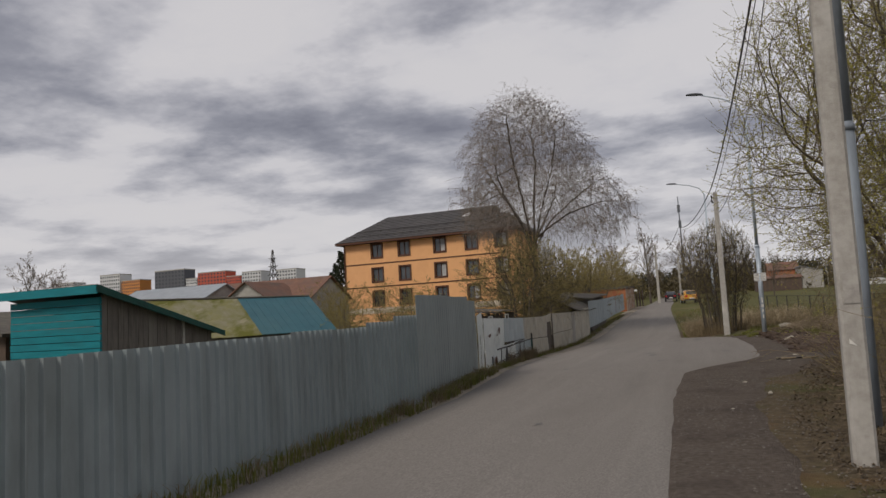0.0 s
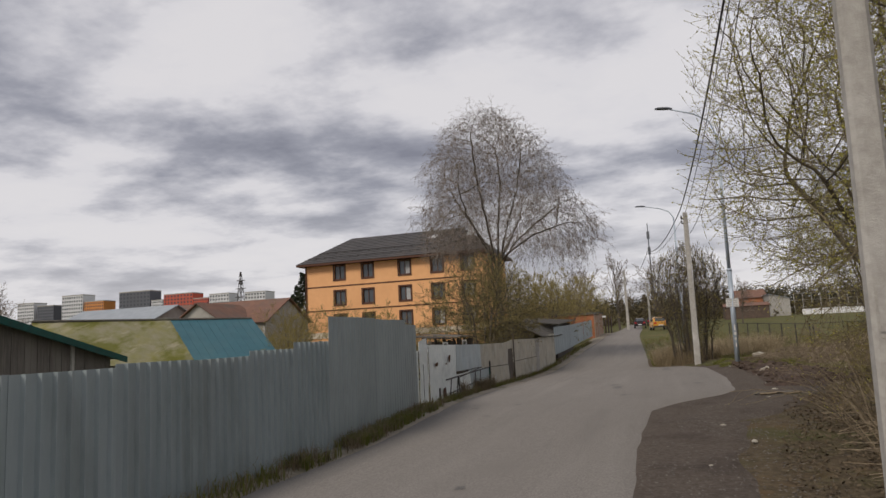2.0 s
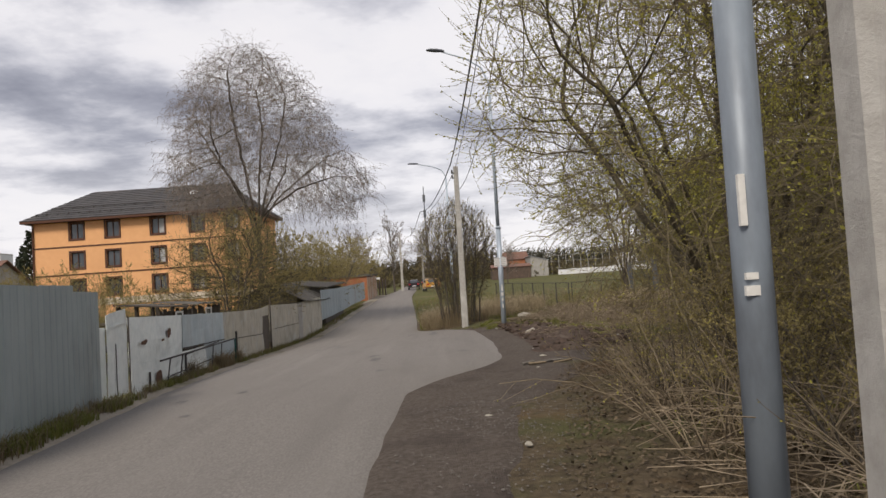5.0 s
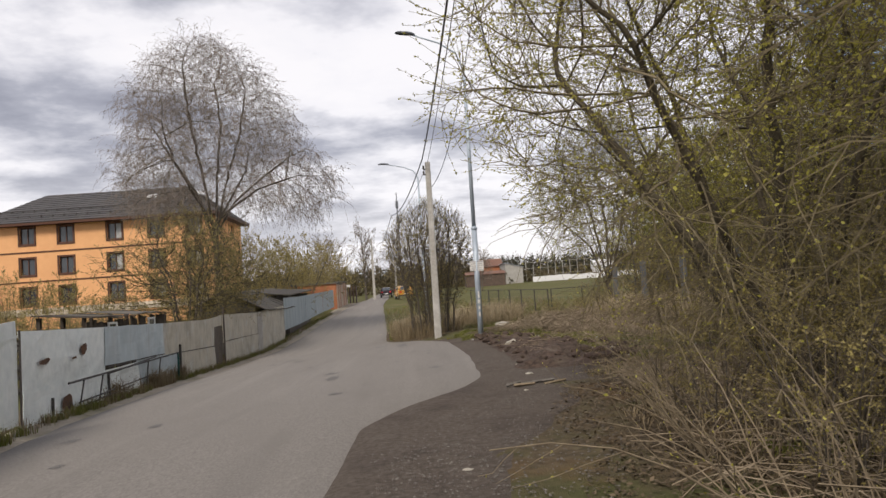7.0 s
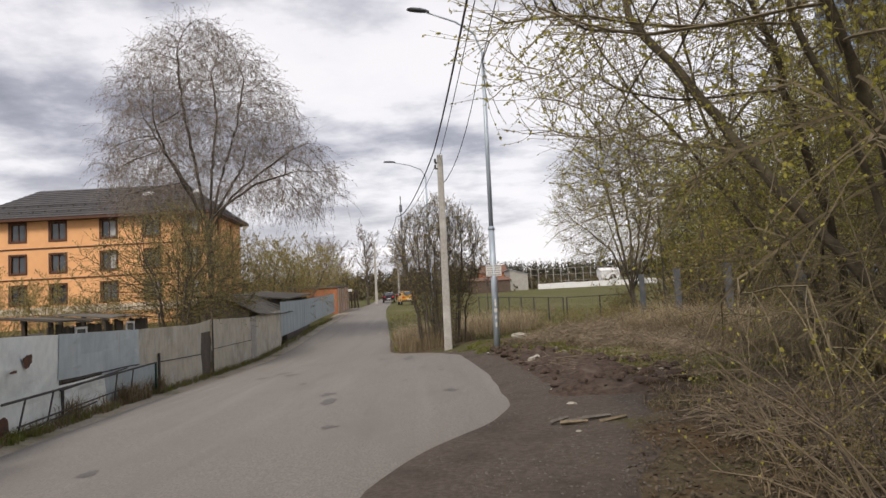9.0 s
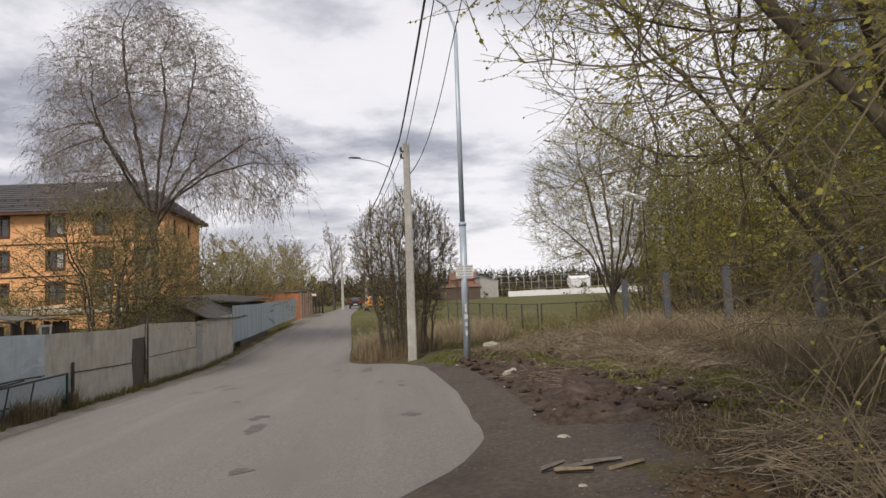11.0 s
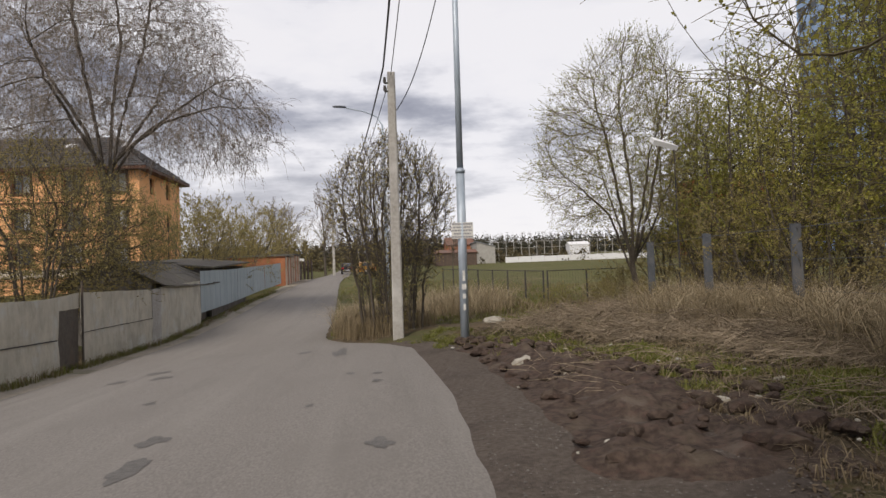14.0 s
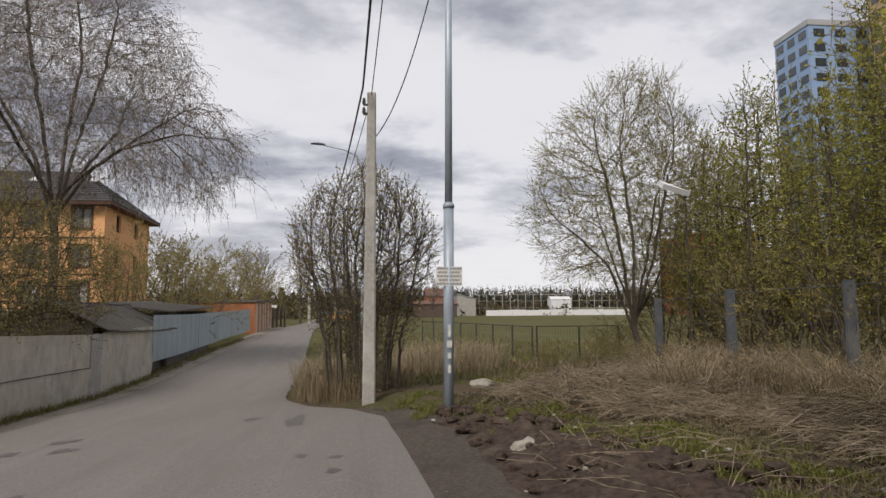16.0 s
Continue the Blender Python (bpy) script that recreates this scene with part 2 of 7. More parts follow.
OLDSLATE = mat("old_slate_sheet", (0.145, 0.135, 0.12), (0.105, 0.098, 0.088), 6, 0.95, 0, 0.4, 1.0, (0.17, 0.16, 0.12), 0.45, 0.15, stretch=(1, 1, 1))
BRICKO = mat("orange_brick", (0.42, 0.17, 0.085), (0.33, 0.125, 0.065), 5, 0.9, 0, 0.3, 0.8, (0.40, 0.20, 0.11), 0.4, rand=0.08)
BRICKP = mat("pale_brick", (0.50, 0.42, 0.34), (0.42, 0.35, 0.28), 5, 0.9, 0, 0.3)
DARKGATE = mat("dark_brown_gate", (0.05, 0.028, 0.024), (0.07, 0.04, 0.034), 3, 0.6, 0, 0.1)
WHITEP = mat("white_paint", (0.74, 0.75, 0.76), (0.66, 0.67, 0.68), 2, 0.7, 0, 0.1)
BARK = mat("grey_brown_bark", (0.11, 0.092, 0.074), (0.07, 0.059, 0.048), 20, 0.95, 0, 0.6, 3, (0.115, 0.10, 0.08), 0.4)
WILLOWBARK = mat("olive_willow_bark", (0.095, 0.078, 0.05), (0.056, 0.046, 0.032), 22, 0.9, 0, 0.5, 3, (0.15, 0.13, 0.08), 0.4)
WILLOWTWIG = mat("tan_willow_twigs", (0.19, 0.155, 0.092), (0.12, 0.098, 0.06), 16, 0.9, 0, 0.2)
BIRCHTWIG = mat("birch_twigs", (0.27, 0.23, 0.20), (0.185, 0.155, 0.135), 12, 0.9, 0, 0.2)
PALESTEM = mat("bleached_stalks", (0.34, 0.275, 0.195), (0.15, 0.115, 0.08), 9, 0.95, 0, 0.2, 1.6, (0.11, 0.085, 0.062), 0.5)
DRYSTEM = mat("dry_stems", (0.23, 0.185, 0.125), (0.15, 0.118, 0.08), 14, 0.95, 0, 0.2, 2.5, (0.15, 0.115, 0.075), 0.4)
LEAFY = leaf_mat("yellow_green_leaves", (0.25, 0.23, 0.04), (0.43, 0.40, 0.10))
LEAFG = leaf_mat("fresh_green_leaves", (0.21, 0.22, 0.04), (0.36, 0.35, 0.09))
LEAFB = leaf_mat("brown_catkins", (0.13, 0.105, 0.08), (0.215, 0.175, 0.135), 0.25)
LEAFO = leaf_mat("olive_buds", (0.22, 0.18, 0.065), (0.36, 0.30, 0.12))
GRASSG = leaf_mat("green_grass_blades", (0.105, 0.125, 0.022), (0.225, 0.215, 0.065), 0.25)
REEDM = leaf_mat("pale_dry_reeds", (0.22, 0.172, 0.105), (0.46, 0.38, 0.255), 0.2)
STRAW = leaf_mat("dry_straw_blades", (0.15, 0.112, 0.065), (0.29, 0.23, 0.145), 0.2)
CONIFER = leaf_mat("dark_conifer_needles", (0.022, 0.034, 0.02), (0.045, 0.055, 0.032), 0.1)
CABLE = mat("black_cable", (0.03, 0.03, 0.032), (0.045, 0.045, 0.045), 5, 0.6, 0, 0)
for args in ((ASPHALT, (0.27, 0.255, 0.235), 1.3, (1, 0.05, 1), 0.52, 0.74, 0.4), (ASPHALT, (0.12, 0.112, 0.105), 1.7, (1, 0.07, 1), 0.54, 0.76, 0.35),
             (LITTER, (0.20, 0.165, 0.105), 5.0, (1, 1, 1), 0.58, 0.72, 0.35), (LITTER, (0.15, 0.092, 0.045), 0.8, (1, 1, 1), 0.54, 0.64, 0.55), (MUD, (0.16, 0.13, 0.105), 2.4, (1, 1, 1), 0.58, 0.68, 0.5), (LITTER, (0.035, 0.027, 0.02), 1.6, (1, 1, 1), 0.55, 0.70, 0.6), (DIRT, (0.16, 0.142, 0.122), 3.2, (1, 0.6, 1), 0.58, 0.74, 0.3),
             (MOSSROOF, (0.10, 0.105, 0.012), 0.9, (1, 0.5, 0.5), 0.5, 0.6, 0.75), (MOSSROOF, (0.34, 0.31, 0.22), 2.2, (1, 0.25, 0.25), 0.56, 0.66, 0.6), (MUD, (0.10, 0.062, 0.05), 6.0, (1, 1, 1), 0.54, 0.68, 0.6), (GREYSHEET, (0.17, 0.185, 0.18), 4.0, (1, 1, 0.10), 0.54, 0.74, 0.35), (GREYSHEET, (0.40, 0.44, 0.44), 7.0, (1, 1, 0.16), 0.58, 0.74, 0.2),
             (WHITESHEET, (0.46, 0.47, 0.44), 5.0, (1, 1, 0.12), 0.56, 0.76, 0.4), (TANSHEET, (0.27, 0.24, 0.19), 5.0, (1, 1, 0.3), 0.54, 0.74, 0.5), (TANSHEET, (0.50, 0.52, 0.50), 1.6, (1, 1, 0.8), 0.54, 0.64, 0.6), (BLUESHEET, (0.27, 0.30, 0.31), 5.0, (1, 1, 0.14), 0.53, 0.74, 0.55),
             (CONCRETE, (0.24, 0.225, 0.20), 6.0, (1, 1, 0.12), 0.54, 0.72, 0.5)):
    streaked(*args)

# ---- mesh helpers ----


def mesh_of(name, verts, faces, material=None, smooth=False):
    me = bpy.data.meshes.new(name)
    me.from_pydata([tuple(v) for v in verts], [], faces)
    me.update()
    if material:
        me.materials.append(material)
    if smooth:
        me.polygons.foreach_set("use_smooth", [True] * len(me.polygons))
    return me


def obj(name, me, parent=None, label="", category="", group="", kind="", m=None):
    ob = new(name, me)
    if parent:
        ob.parent = parent
    if m is not None:
        ob.matrix_basis = m
    return tagged(ob, label, category, group, kind)


def empty(name, m, label, category, group="", kind=""):
    ob = new(name)
    ob.empty_display_size = 0.2
    ob.matrix_basis = m
    return tagged(ob, label, category, group, kind)


class Geo:
    """Collects vertices and faces of one mesh."""

    def __init__(self):
        self.v, self.f = [], []

    def box(self, x0, y0, z0, x1, y1, z1):
        n = len(self.v)
        self.v += [(x, y, z) for z in (z0, z1) for y in (y0, y1) for x in (x0, x1)]
        self.f += [tuple(n + k for k in q) for q in ((0, 2, 3, 1), (4, 5, 7, 6), (0, 1, 5, 4), (2, 6, 7, 3), (0, 4, 6, 2), (1, 3, 7, 5))]
        return self

    def quad(self, a, b, c, d):
        n = len(self.v)
        self.v += [a, b, c, d]
        self.f.append((n, n + 1, n + 2, n + 3))
        return self

    def slab(self, corners, thick):
        """A plate from four corners (counter-clockwise seen from outside), thickened inwards."""
        a, b, c, d = [Vector(p) for p in corners]
        nrm = (b - a).cross(d - a).normalized() * -thick
        n = len(self.v)
        self.v += [tuple(p) for p in (a, b, c, d)] + [tuple(p + nrm) for p in (a, b, c, d)]
        self.f += [tuple(n + k for k in q) for q in ((0, 1, 2, 3), (7, 6, 5, 4), (0, 4, 5, 1), (1, 5, 6, 2), (2, 6, 7, 3), (3, 7, 4, 0))]
        return self

    def tube(self, pts, radii, sides=6, cap=True):
        n0 = len(self.v)
        pts = [Vector(p) for p in pts]
        for i, p in enumerate(pts):
            d = (pts[min(i + 1, len(pts) - 1)] - pts[max(i - 1, 0)])
            d = d.normalized() if d.length > 1e-9 else Vector((0, 0, 1))
            u = d.orthogonal().normalized() if abs(d.z) > 0.95 else d.cross(Vector((0, 0, 1))).normalized()
            w = d.cross(u)
            for k in range(sides):
                a = 2 * math.pi * k / sides
                q = p + (u * math.cos(a) + w * math.sin(a)) * radii[i]
                self.v.append((q.x, q.y, q.z))
        for i in range(len(pts) - 1):
            for k in range(sides):
                a, b = n0 + i * sides + k, n0 + i * sides + (k + 1) % sides
                self.f.append((a, b, b + sides, a + sides))
        if cap:
            self.f.append(tuple(n0 + (len(pts) - 1) * sides + k for k in range(sides)))
            self.f.append(tuple(n0 + k for k in reversed(range(sides))))
        return self

    def wavy(self, p0, p1, zb, zt, pitch=0.115, depth=0.018, thick=0.004, rib=0.35, normal=(1, 0)):
        """An upright sheet from p0 to p1 (plan), ribbed upright; zb, zt: heights at both ends."""
        d = Vector((p1[0] - p0[0], p1[1] - p0[1]))
        ln = d.length
        d.normalize()
        nrm = Vector(normal)
        prof, s = [], 0.0
        while s < ln - 1e-6:
            for a, h in ((0, 0), (1 - rib, 0), (1 - rib * 0.75, 1), (1 - rib * 0.25, 1)):
                if s + a * pitch < ln:
                    prof.append((s + a * pitch, h * depth))
            s += pitch
        prof.append((ln, 0))
        n0, k = len(self.v), len(prof)
        for back in (0, -thick):
            for top in (0, 1):
                for s, h in prof:
                    f = s / ln
                    q = Vector(p0) + d * s + nrm * (h + back)
                    z = (zt if top else zb)[0] * (1 - f) + (zt if top else zb)[1] * f
                    self.v.append((q.x, q.y, z))
        for i in range(k - 1):
            a = n0 + i
            self.f += [(a, a + 1, a + k + 1, a + k), (a + 2 * k + 1, a + 2 * k, a + 3 * k, a + 3 * k + 1), (a + k, a + k + 1, a + 3 * k + 1, a + 3 * k), (a + 1, a, a + 2 * k, a + 2 * k + 1)]
        self.f += [(n0, n0 + k, n0 + 3 * k, n0 + 2 * k), (n0 + k - 1, n0 + 3 * k - 1, n0 + 4 * k - 1, n0 + 2 * k - 1)]
        return self

    def pierced(self, us, zs, place, depth, hole):
        """A wall on a grid with openings, as one connected skin; place(u, d, z) gives the point, hole(i, j) the openings."""
        index = {}

        def at(i, j, d):
            if (i, j, d) not in index:
                index[i, j, d] = len(self.v)
                self.v.append(place(us[i], depth * d, zs[j]))
            return index[i, j, d]

        nu, nz = len(us) - 1, len(zs) - 1
        solid = lambda i, j: 0 <= i < nu and 0 <= j < nz and not hole(i, j)  # noqa: E731
        for i in range(nu):
            for j in range(nz):
                if not solid(i, j):
                    continue
                self.f.append((at(i, j, 0), at(i + 1, j, 0), at(i + 1, j + 1, 0), at(i, j + 1, 0)))
                self.f.append((at(i, j, 1), at(i, j + 1, 1), at(i + 1, j + 1, 1), at(i + 1, j, 1)))
                for (p, q), (a, b) in (((i - 1, j), ((i, j), (i, j + 1))), ((i + 1, j), ((i + 1, j + 1), (i + 1, j))), ((i, j - 1), ((i + 1, j), (i, j))), ((i, j + 1), ((i, j + 1), (i + 1, j + 1)))):
                    if not solid(p, q):
                        self.f.append((at(*a, 0), at(*b, 0), at(*b, 1), at(*a, 1)))
        return self

    def mesh(self, name, material, smooth=False):
        return mesh_of(name, self.v, self.f, material, smooth)


def part(name, geo, material, parent, label="", smooth=False):
    return obj(name, geo.mesh(name, material, smooth), parent, label)


def lerp(x, table):
    return float(np.interp(x, [a for a, _ in table], [b for _, b in table]))


# ---- lie of the land ----
FENCE = [(-30, -4.3), (-5, -4.6), (5, -4.75), (13, -5.1), (17.7, -5.7), (20, -6.2), (28, -7.2), (37, -7.6), (42, -7.4), (47, -7.2), (66, -7.2), (80, -7.2), (200, -11)]
LEFTZ = [(-30, 0.0), (12, 0.02), (17, 0.0), (20, -0.12), (24, -0.26), (29, -0.42), (36, -0.58), (42, -0.54), (47, -0.26), (56, 0.28), (65, 0.66), (72, 1.02), (80, 1.32), (105, 1.6), (150, 2.4), (400, 9), (3000, 60)]
RIGHTZ = [(-30, 0.0), (24, 0.0), (33, 0.0), (38, -0.06), (45, 0.02), (56, 0.35), (65, 0.68), (72, 1.02), (80, 1.32), (105, 1.6), (150, 2.9), (400, 10), (3000, 60)]
EDGE = [(-30, -0.15), (6, -0.25), (13, -0.48), (17.2, -0.42), (18.6, 0.05), (20.2, 1.05), (21.5, 1.5), (26, 1.6), (29.5, 1.45), (32, 1.3), (33.2, 0.6), (34.6, -0.4), (36.8, -1.1), (40, -1.3), (45, -1.5), (71, -3.0), (110, -4.2), (200, -8.5)]


def fence_x(y):
    return lerp(y, FENCE)


def land(x, y):
    """Height of the ground without small bumps."""
    zl, zr = lerp(y, LEFTZ), lerp(y, RIGHTZ)
    f = min(max((x + 7.0) / 7.5, 0.0), 1.0)
    z = zl * (1 - f) + zr * f
    e = lerp(y, EDGE)
    rise = min(max((x - e - 1.0) / 6.0, 0.0), 1.0)
    z += 0.18 * rise * (1 if y < 60 else max(0, 1 - (y - 60) / 30))
    if 25 < y < 45 and x > e:
        z += 0.22 * min((x - e) / 2.0, 1.0) * math.exp(-(((y - 33.5) / 3.5) ** 2)) * (1 if x < 3.5 else math.exp(-((x - 3.5) / 3.0) ** 2))
    return z


def bumps(x, y, amp):
    return amp * (noise.noise(Vector((x * 0.7, y * 0.7, 3.1))) + 0.5 * noise.noise(Vector((x * 2.1, y * 2.1, 7.7))))


def sheet(name, rows, material, label, lift, kind="structure", cat="ground", amp=0.0, crown=0.0):
    """A strip of ground: rows of (y, x_left, x_right, count across)."""
    v, f = [], []
    n = rows[0][3]
    for i, (y, a, b, _) in enumerate(rows):
        ends = min(i / 5, (len(rows) - 1 - i) / 5, 1.0)
        for k in range(n + 1):
            s = k / n
            x = a + (b - a) * s
            rim = min(s, 1 - s) * 4
            z = land(x, y) + lift * (1 if 0 < k < n else 0.0) * ends + (abs(bumps(x, y, amp)) * min(rim, 1) * ends if amp else 0) + crown * 4 * s * (1 - s) + (0.4 * amp * noise.noise(Vector((x * 4.3, y * 4.3, 1.0))) * min(rim, 1) * ends if amp > 0.1 else 0)
            if k in (0, n) or i in (0, len(rows) - 1):
                z -= 0.03
            v.append((x, y, z))
    for i in range(len(rows) - 1):
        for k in range(n):
            a = i * (n + 1) + k
            f.append((a, a + 1, a + n + 2, a + n + 1))
    return obj(name, mesh_of(name, v, f, material, True), None, label, cat, "", kind)


def ground_sheet():
    xs = sorted(set([-3000, -1500, -700, -300, -160, -100, -70, -50, -38, -30, -24, -19, -15, -12] + [round(-10 + 0.5 * k, 2) for k in range(53)] + [18, 20, 23, 27, 32, 40, 50, 65, 85, 120, 180, 300, 700, 1500, 3000]))
    ys = sorted(set([-600, -200, -80, -40, -25, -15, -8] + [round(-4 + 0.5 * k, 2) for k in range(110)] + [52, 54, 57, 60, 65, 70, 76, 84, 94, 106, 120, 140, 170, 220, 300, 450, 800, 1500, 3000]))
    v, f = [], []
    for y in ys:
        e, fx = lerp(y, EDGE), fence_x(y)
        for x in xs:
            z = land(x, y) - 0.012
            if fx < x < e + 0.2 and y > -40:
                z -= 0.07
            elif e <= x < 30 and -10 < y < 60:
                z += bumps(x, y, 0.05) * min((x - e) / 1.5, 1)
            elif x < fx - 2 and -10 < y < 60:
                z += bumps(x, y, 0.05)
            v.append((x, y, z))
    n = len(xs)
    for j in range(len(ys) - 1):
        for i in range(n - 1):
            a = j * n + i
            f.append((a, a + 1, a + n + 1, a + n))
    me = mesh_of("ground", v, f, LITTER, True)
    me.materials.append(MEADOW)
    idx = []
    for j in range(len(ys) - 1):
        for i in range(n - 1):
            w = 3.0 * noise.noise(Vector((xs[i] * 0.35, ys[j] * 0.35, 2.0)))
            idx.append(1 if (ys[j] > 44 + w or xs[i] > 13 + w or xs[i] < -9.5 + w * 0.4) else 0)
    me.polygons.foreach_set("material_index", idx)
    return obj("ground", me, None, "brown leaf litter and patchy spring grass over rough ground", "ground", "", "structure")


ground_sheet()
VERGE = [(-30, 0.16), (8, 0.2), (12, 0.42), (17, 0.5), (22, 0.55), (30, 0.8), (200, 0.8)]
ROWS_Y = [round(-29 + 0.5 * k, 2) for k in range(58 + 110)] + [56, 58, 60, 63, 66, 69, 72, 76, 80, 86, 94, 105, 120, 140, 170, 199]
sheet("road", [(y, fence_x(y) + lerp(y, VERGE) + 0.07 * noise.noise(Vector((0, y * 0.9, 0))), lerp(y, EDGE) + 0.10 * noise.noise(Vector((5, y * 1.1, 0))), 16) for y in ROWS_Y], ASPHALT, "worn grey asphalt lane with patches and faint wheel tracks", 0.02, cat="road", crown=0.03)
sheet("verge", [(y, fence_x(y) - 0.25, fence_x(y) + lerp(y, VERGE) + 0.1, 4) for y in ROWS_Y[:-6]], SAND, "sandy strip between the fence and the asphalt", 0.004, cat="verge", amp=0.03)
DIRT_OUT = [(-30, 1.0), (8, 0.85), (12, 0.8), (15, 1.3), (18, 2.5), (21, 3.6), (24, 4.6), (27, 4.2), (30, 2.7), (32.5, 1.7), (33.4, 0.7)]
sheet("dirt_shoulder", [(y, lerp(y, EDGE) - 0.12, lerp(y, DIRT_OUT) + 0.25 * noise.noise(Vector((9, y * 0.8, 0))), 10) for y in [round(-20 + 0.4 * k, 2) for k in range(134)]], DIRT, "dark gravelly dirt shoulder beside the asphalt", 0.006, cat="ground", amp=0.03)
sheet("mud_track", [(y, lerp(y, EDGE) + 0.75 + 0.3 * noise.noise(Vector((2, y, 0))), lerp(y, DIRT_OUT) + 0.35 + 0.3 * noise.noise(Vector((4, y * 0.9, 0))), 34) for y in [round(21.6 + 0.12 * k, 2) for k in range(78)]], MUD, "churned dark mud where a track leaves the lane", 0.02, cat="mud", amp=0.24)

# ---- fences along the lane ----


def fence_run(name, label, spans, material, group="", wav=None, piece="metal_sheet"):
    """A fence as a thing with one part a sheet; spans: (y0, y1, top0, top1, bottom0, bottom1, material or None, offset from the line)."""
    y0 = spans[0][0]
    base = empty(name, pose(fence_x(y0), y0, land(fence_x(y0), y0)), label, "fence", group)
    inv = base.matrix_basis.inverted()
    for a, b, t0, t1, b0, b1, m, off, *own in spans:
        g = Geo()
        pa, pb = (fence_x(a) + off, a), (fence_x(b) + off, b)
        d = Vector((pb[0] - pa[0], pb[1] - pa[1])).normalized()
        g.wavy(pa, pb, (b0, b1), (t0, t1), *(own[0] if own else wav or (0.115, 0.018)), normal=(d.y, -d.x))
        g.v = [tuple(inv @ Vector(p)) for p in g.v]
        part(piece, g, m or material, base)
    return base


def grey_fence():
    rng = random.Random(3)
    spans, y = [], -6.0
    while y < 17.8:
        w = 1.14 if y < 16.2 else 1.55
        b = min(y + w, 17.85)
        mid = (y + b) / 2
        top = 1.49 if mid < 8 else (1.52 if mid < 9.5 else (1.58 if mid < 10.8 else (1.67 if mid < 11.7 else (2.05 if mid < 16.3 else 1.97))))
        j = rng.uniform(-0.012, 0.012)
        lo = land(fence_x(mid), mid)
        spans.append((y, b + 0.01, top + j, top + j + rng.uniform(-0.008, 0.008), lo - 0.02, lo - 0.02, None, rng.uniform(-0.006, 0.006), (0.155, 0.036, 0.004, 0.3) if mid < 11.7 else (0.19, 0.010, 0.004, 0.35)))
        y = b
    return fence_run("sheet_metal_fence", "grey-green corrugated metal fence with a stepped top along the lane", spans, GREYSHEET, wav=(0.155, 0.034, 0.004, 0.4))


grey_fence()


def flat_sheet(base, inv, a, b, lo, hi, material, off, name="metal_sheet", label="", bulge=0.0):
    """A thin, slightly dented plate on the fence line between y=a and y=b."""
    n, k = 9, 5
    v, f = [], []
    for back in (0, 1):
        for j in range(k):
            for i in range(n):
                s, h = i / (n - 1), j / (k - 1)
                y = a + (b - a) * s
                l0, h0 = lo[0] + (lo[1] - lo[0]) * s, hi[0] + (hi[1] - hi[0]) * s
                z = l0 + (h0 - l0) * h
                x = fence_x(y) + off + bulge * noise.noise(Vector((y * 1.3, z * 1.6, off * 9))) - 0.006 * back
                zz = z + (0.02 * noise.noise(Vector((y * 2.0, 4.0, off))) if j in (0, k - 1) else 0)
                v.append(tuple(inv @ Vector((x, y, zz))))
    w = n * k
    for j in range(k - 1):
        for i in range(n - 1):
            q = j * n + i
            f += [(q, q + 1, q + n + 1, q + n), (w + q + 1, w + q, w + q + n, w + q + n + 1)]
    for i in range(n - 1):
        f += [(i + 1, i, w + i, w + i + 1), (w - n + i, w - n + i + 1, 2 * w - n + i + 1, 2 * w - n + i)]
    for j in range(k - 1):
        f += [(j * n, j * n + n, w + j * n + n, w + j * n), (j * n + 2 * n - 1, j * n + n - 1, w + j * n + n - 1, w + j * n + 2 * n - 1)]
    return obj(name, mesh_of(name, v, f, material), base, label)


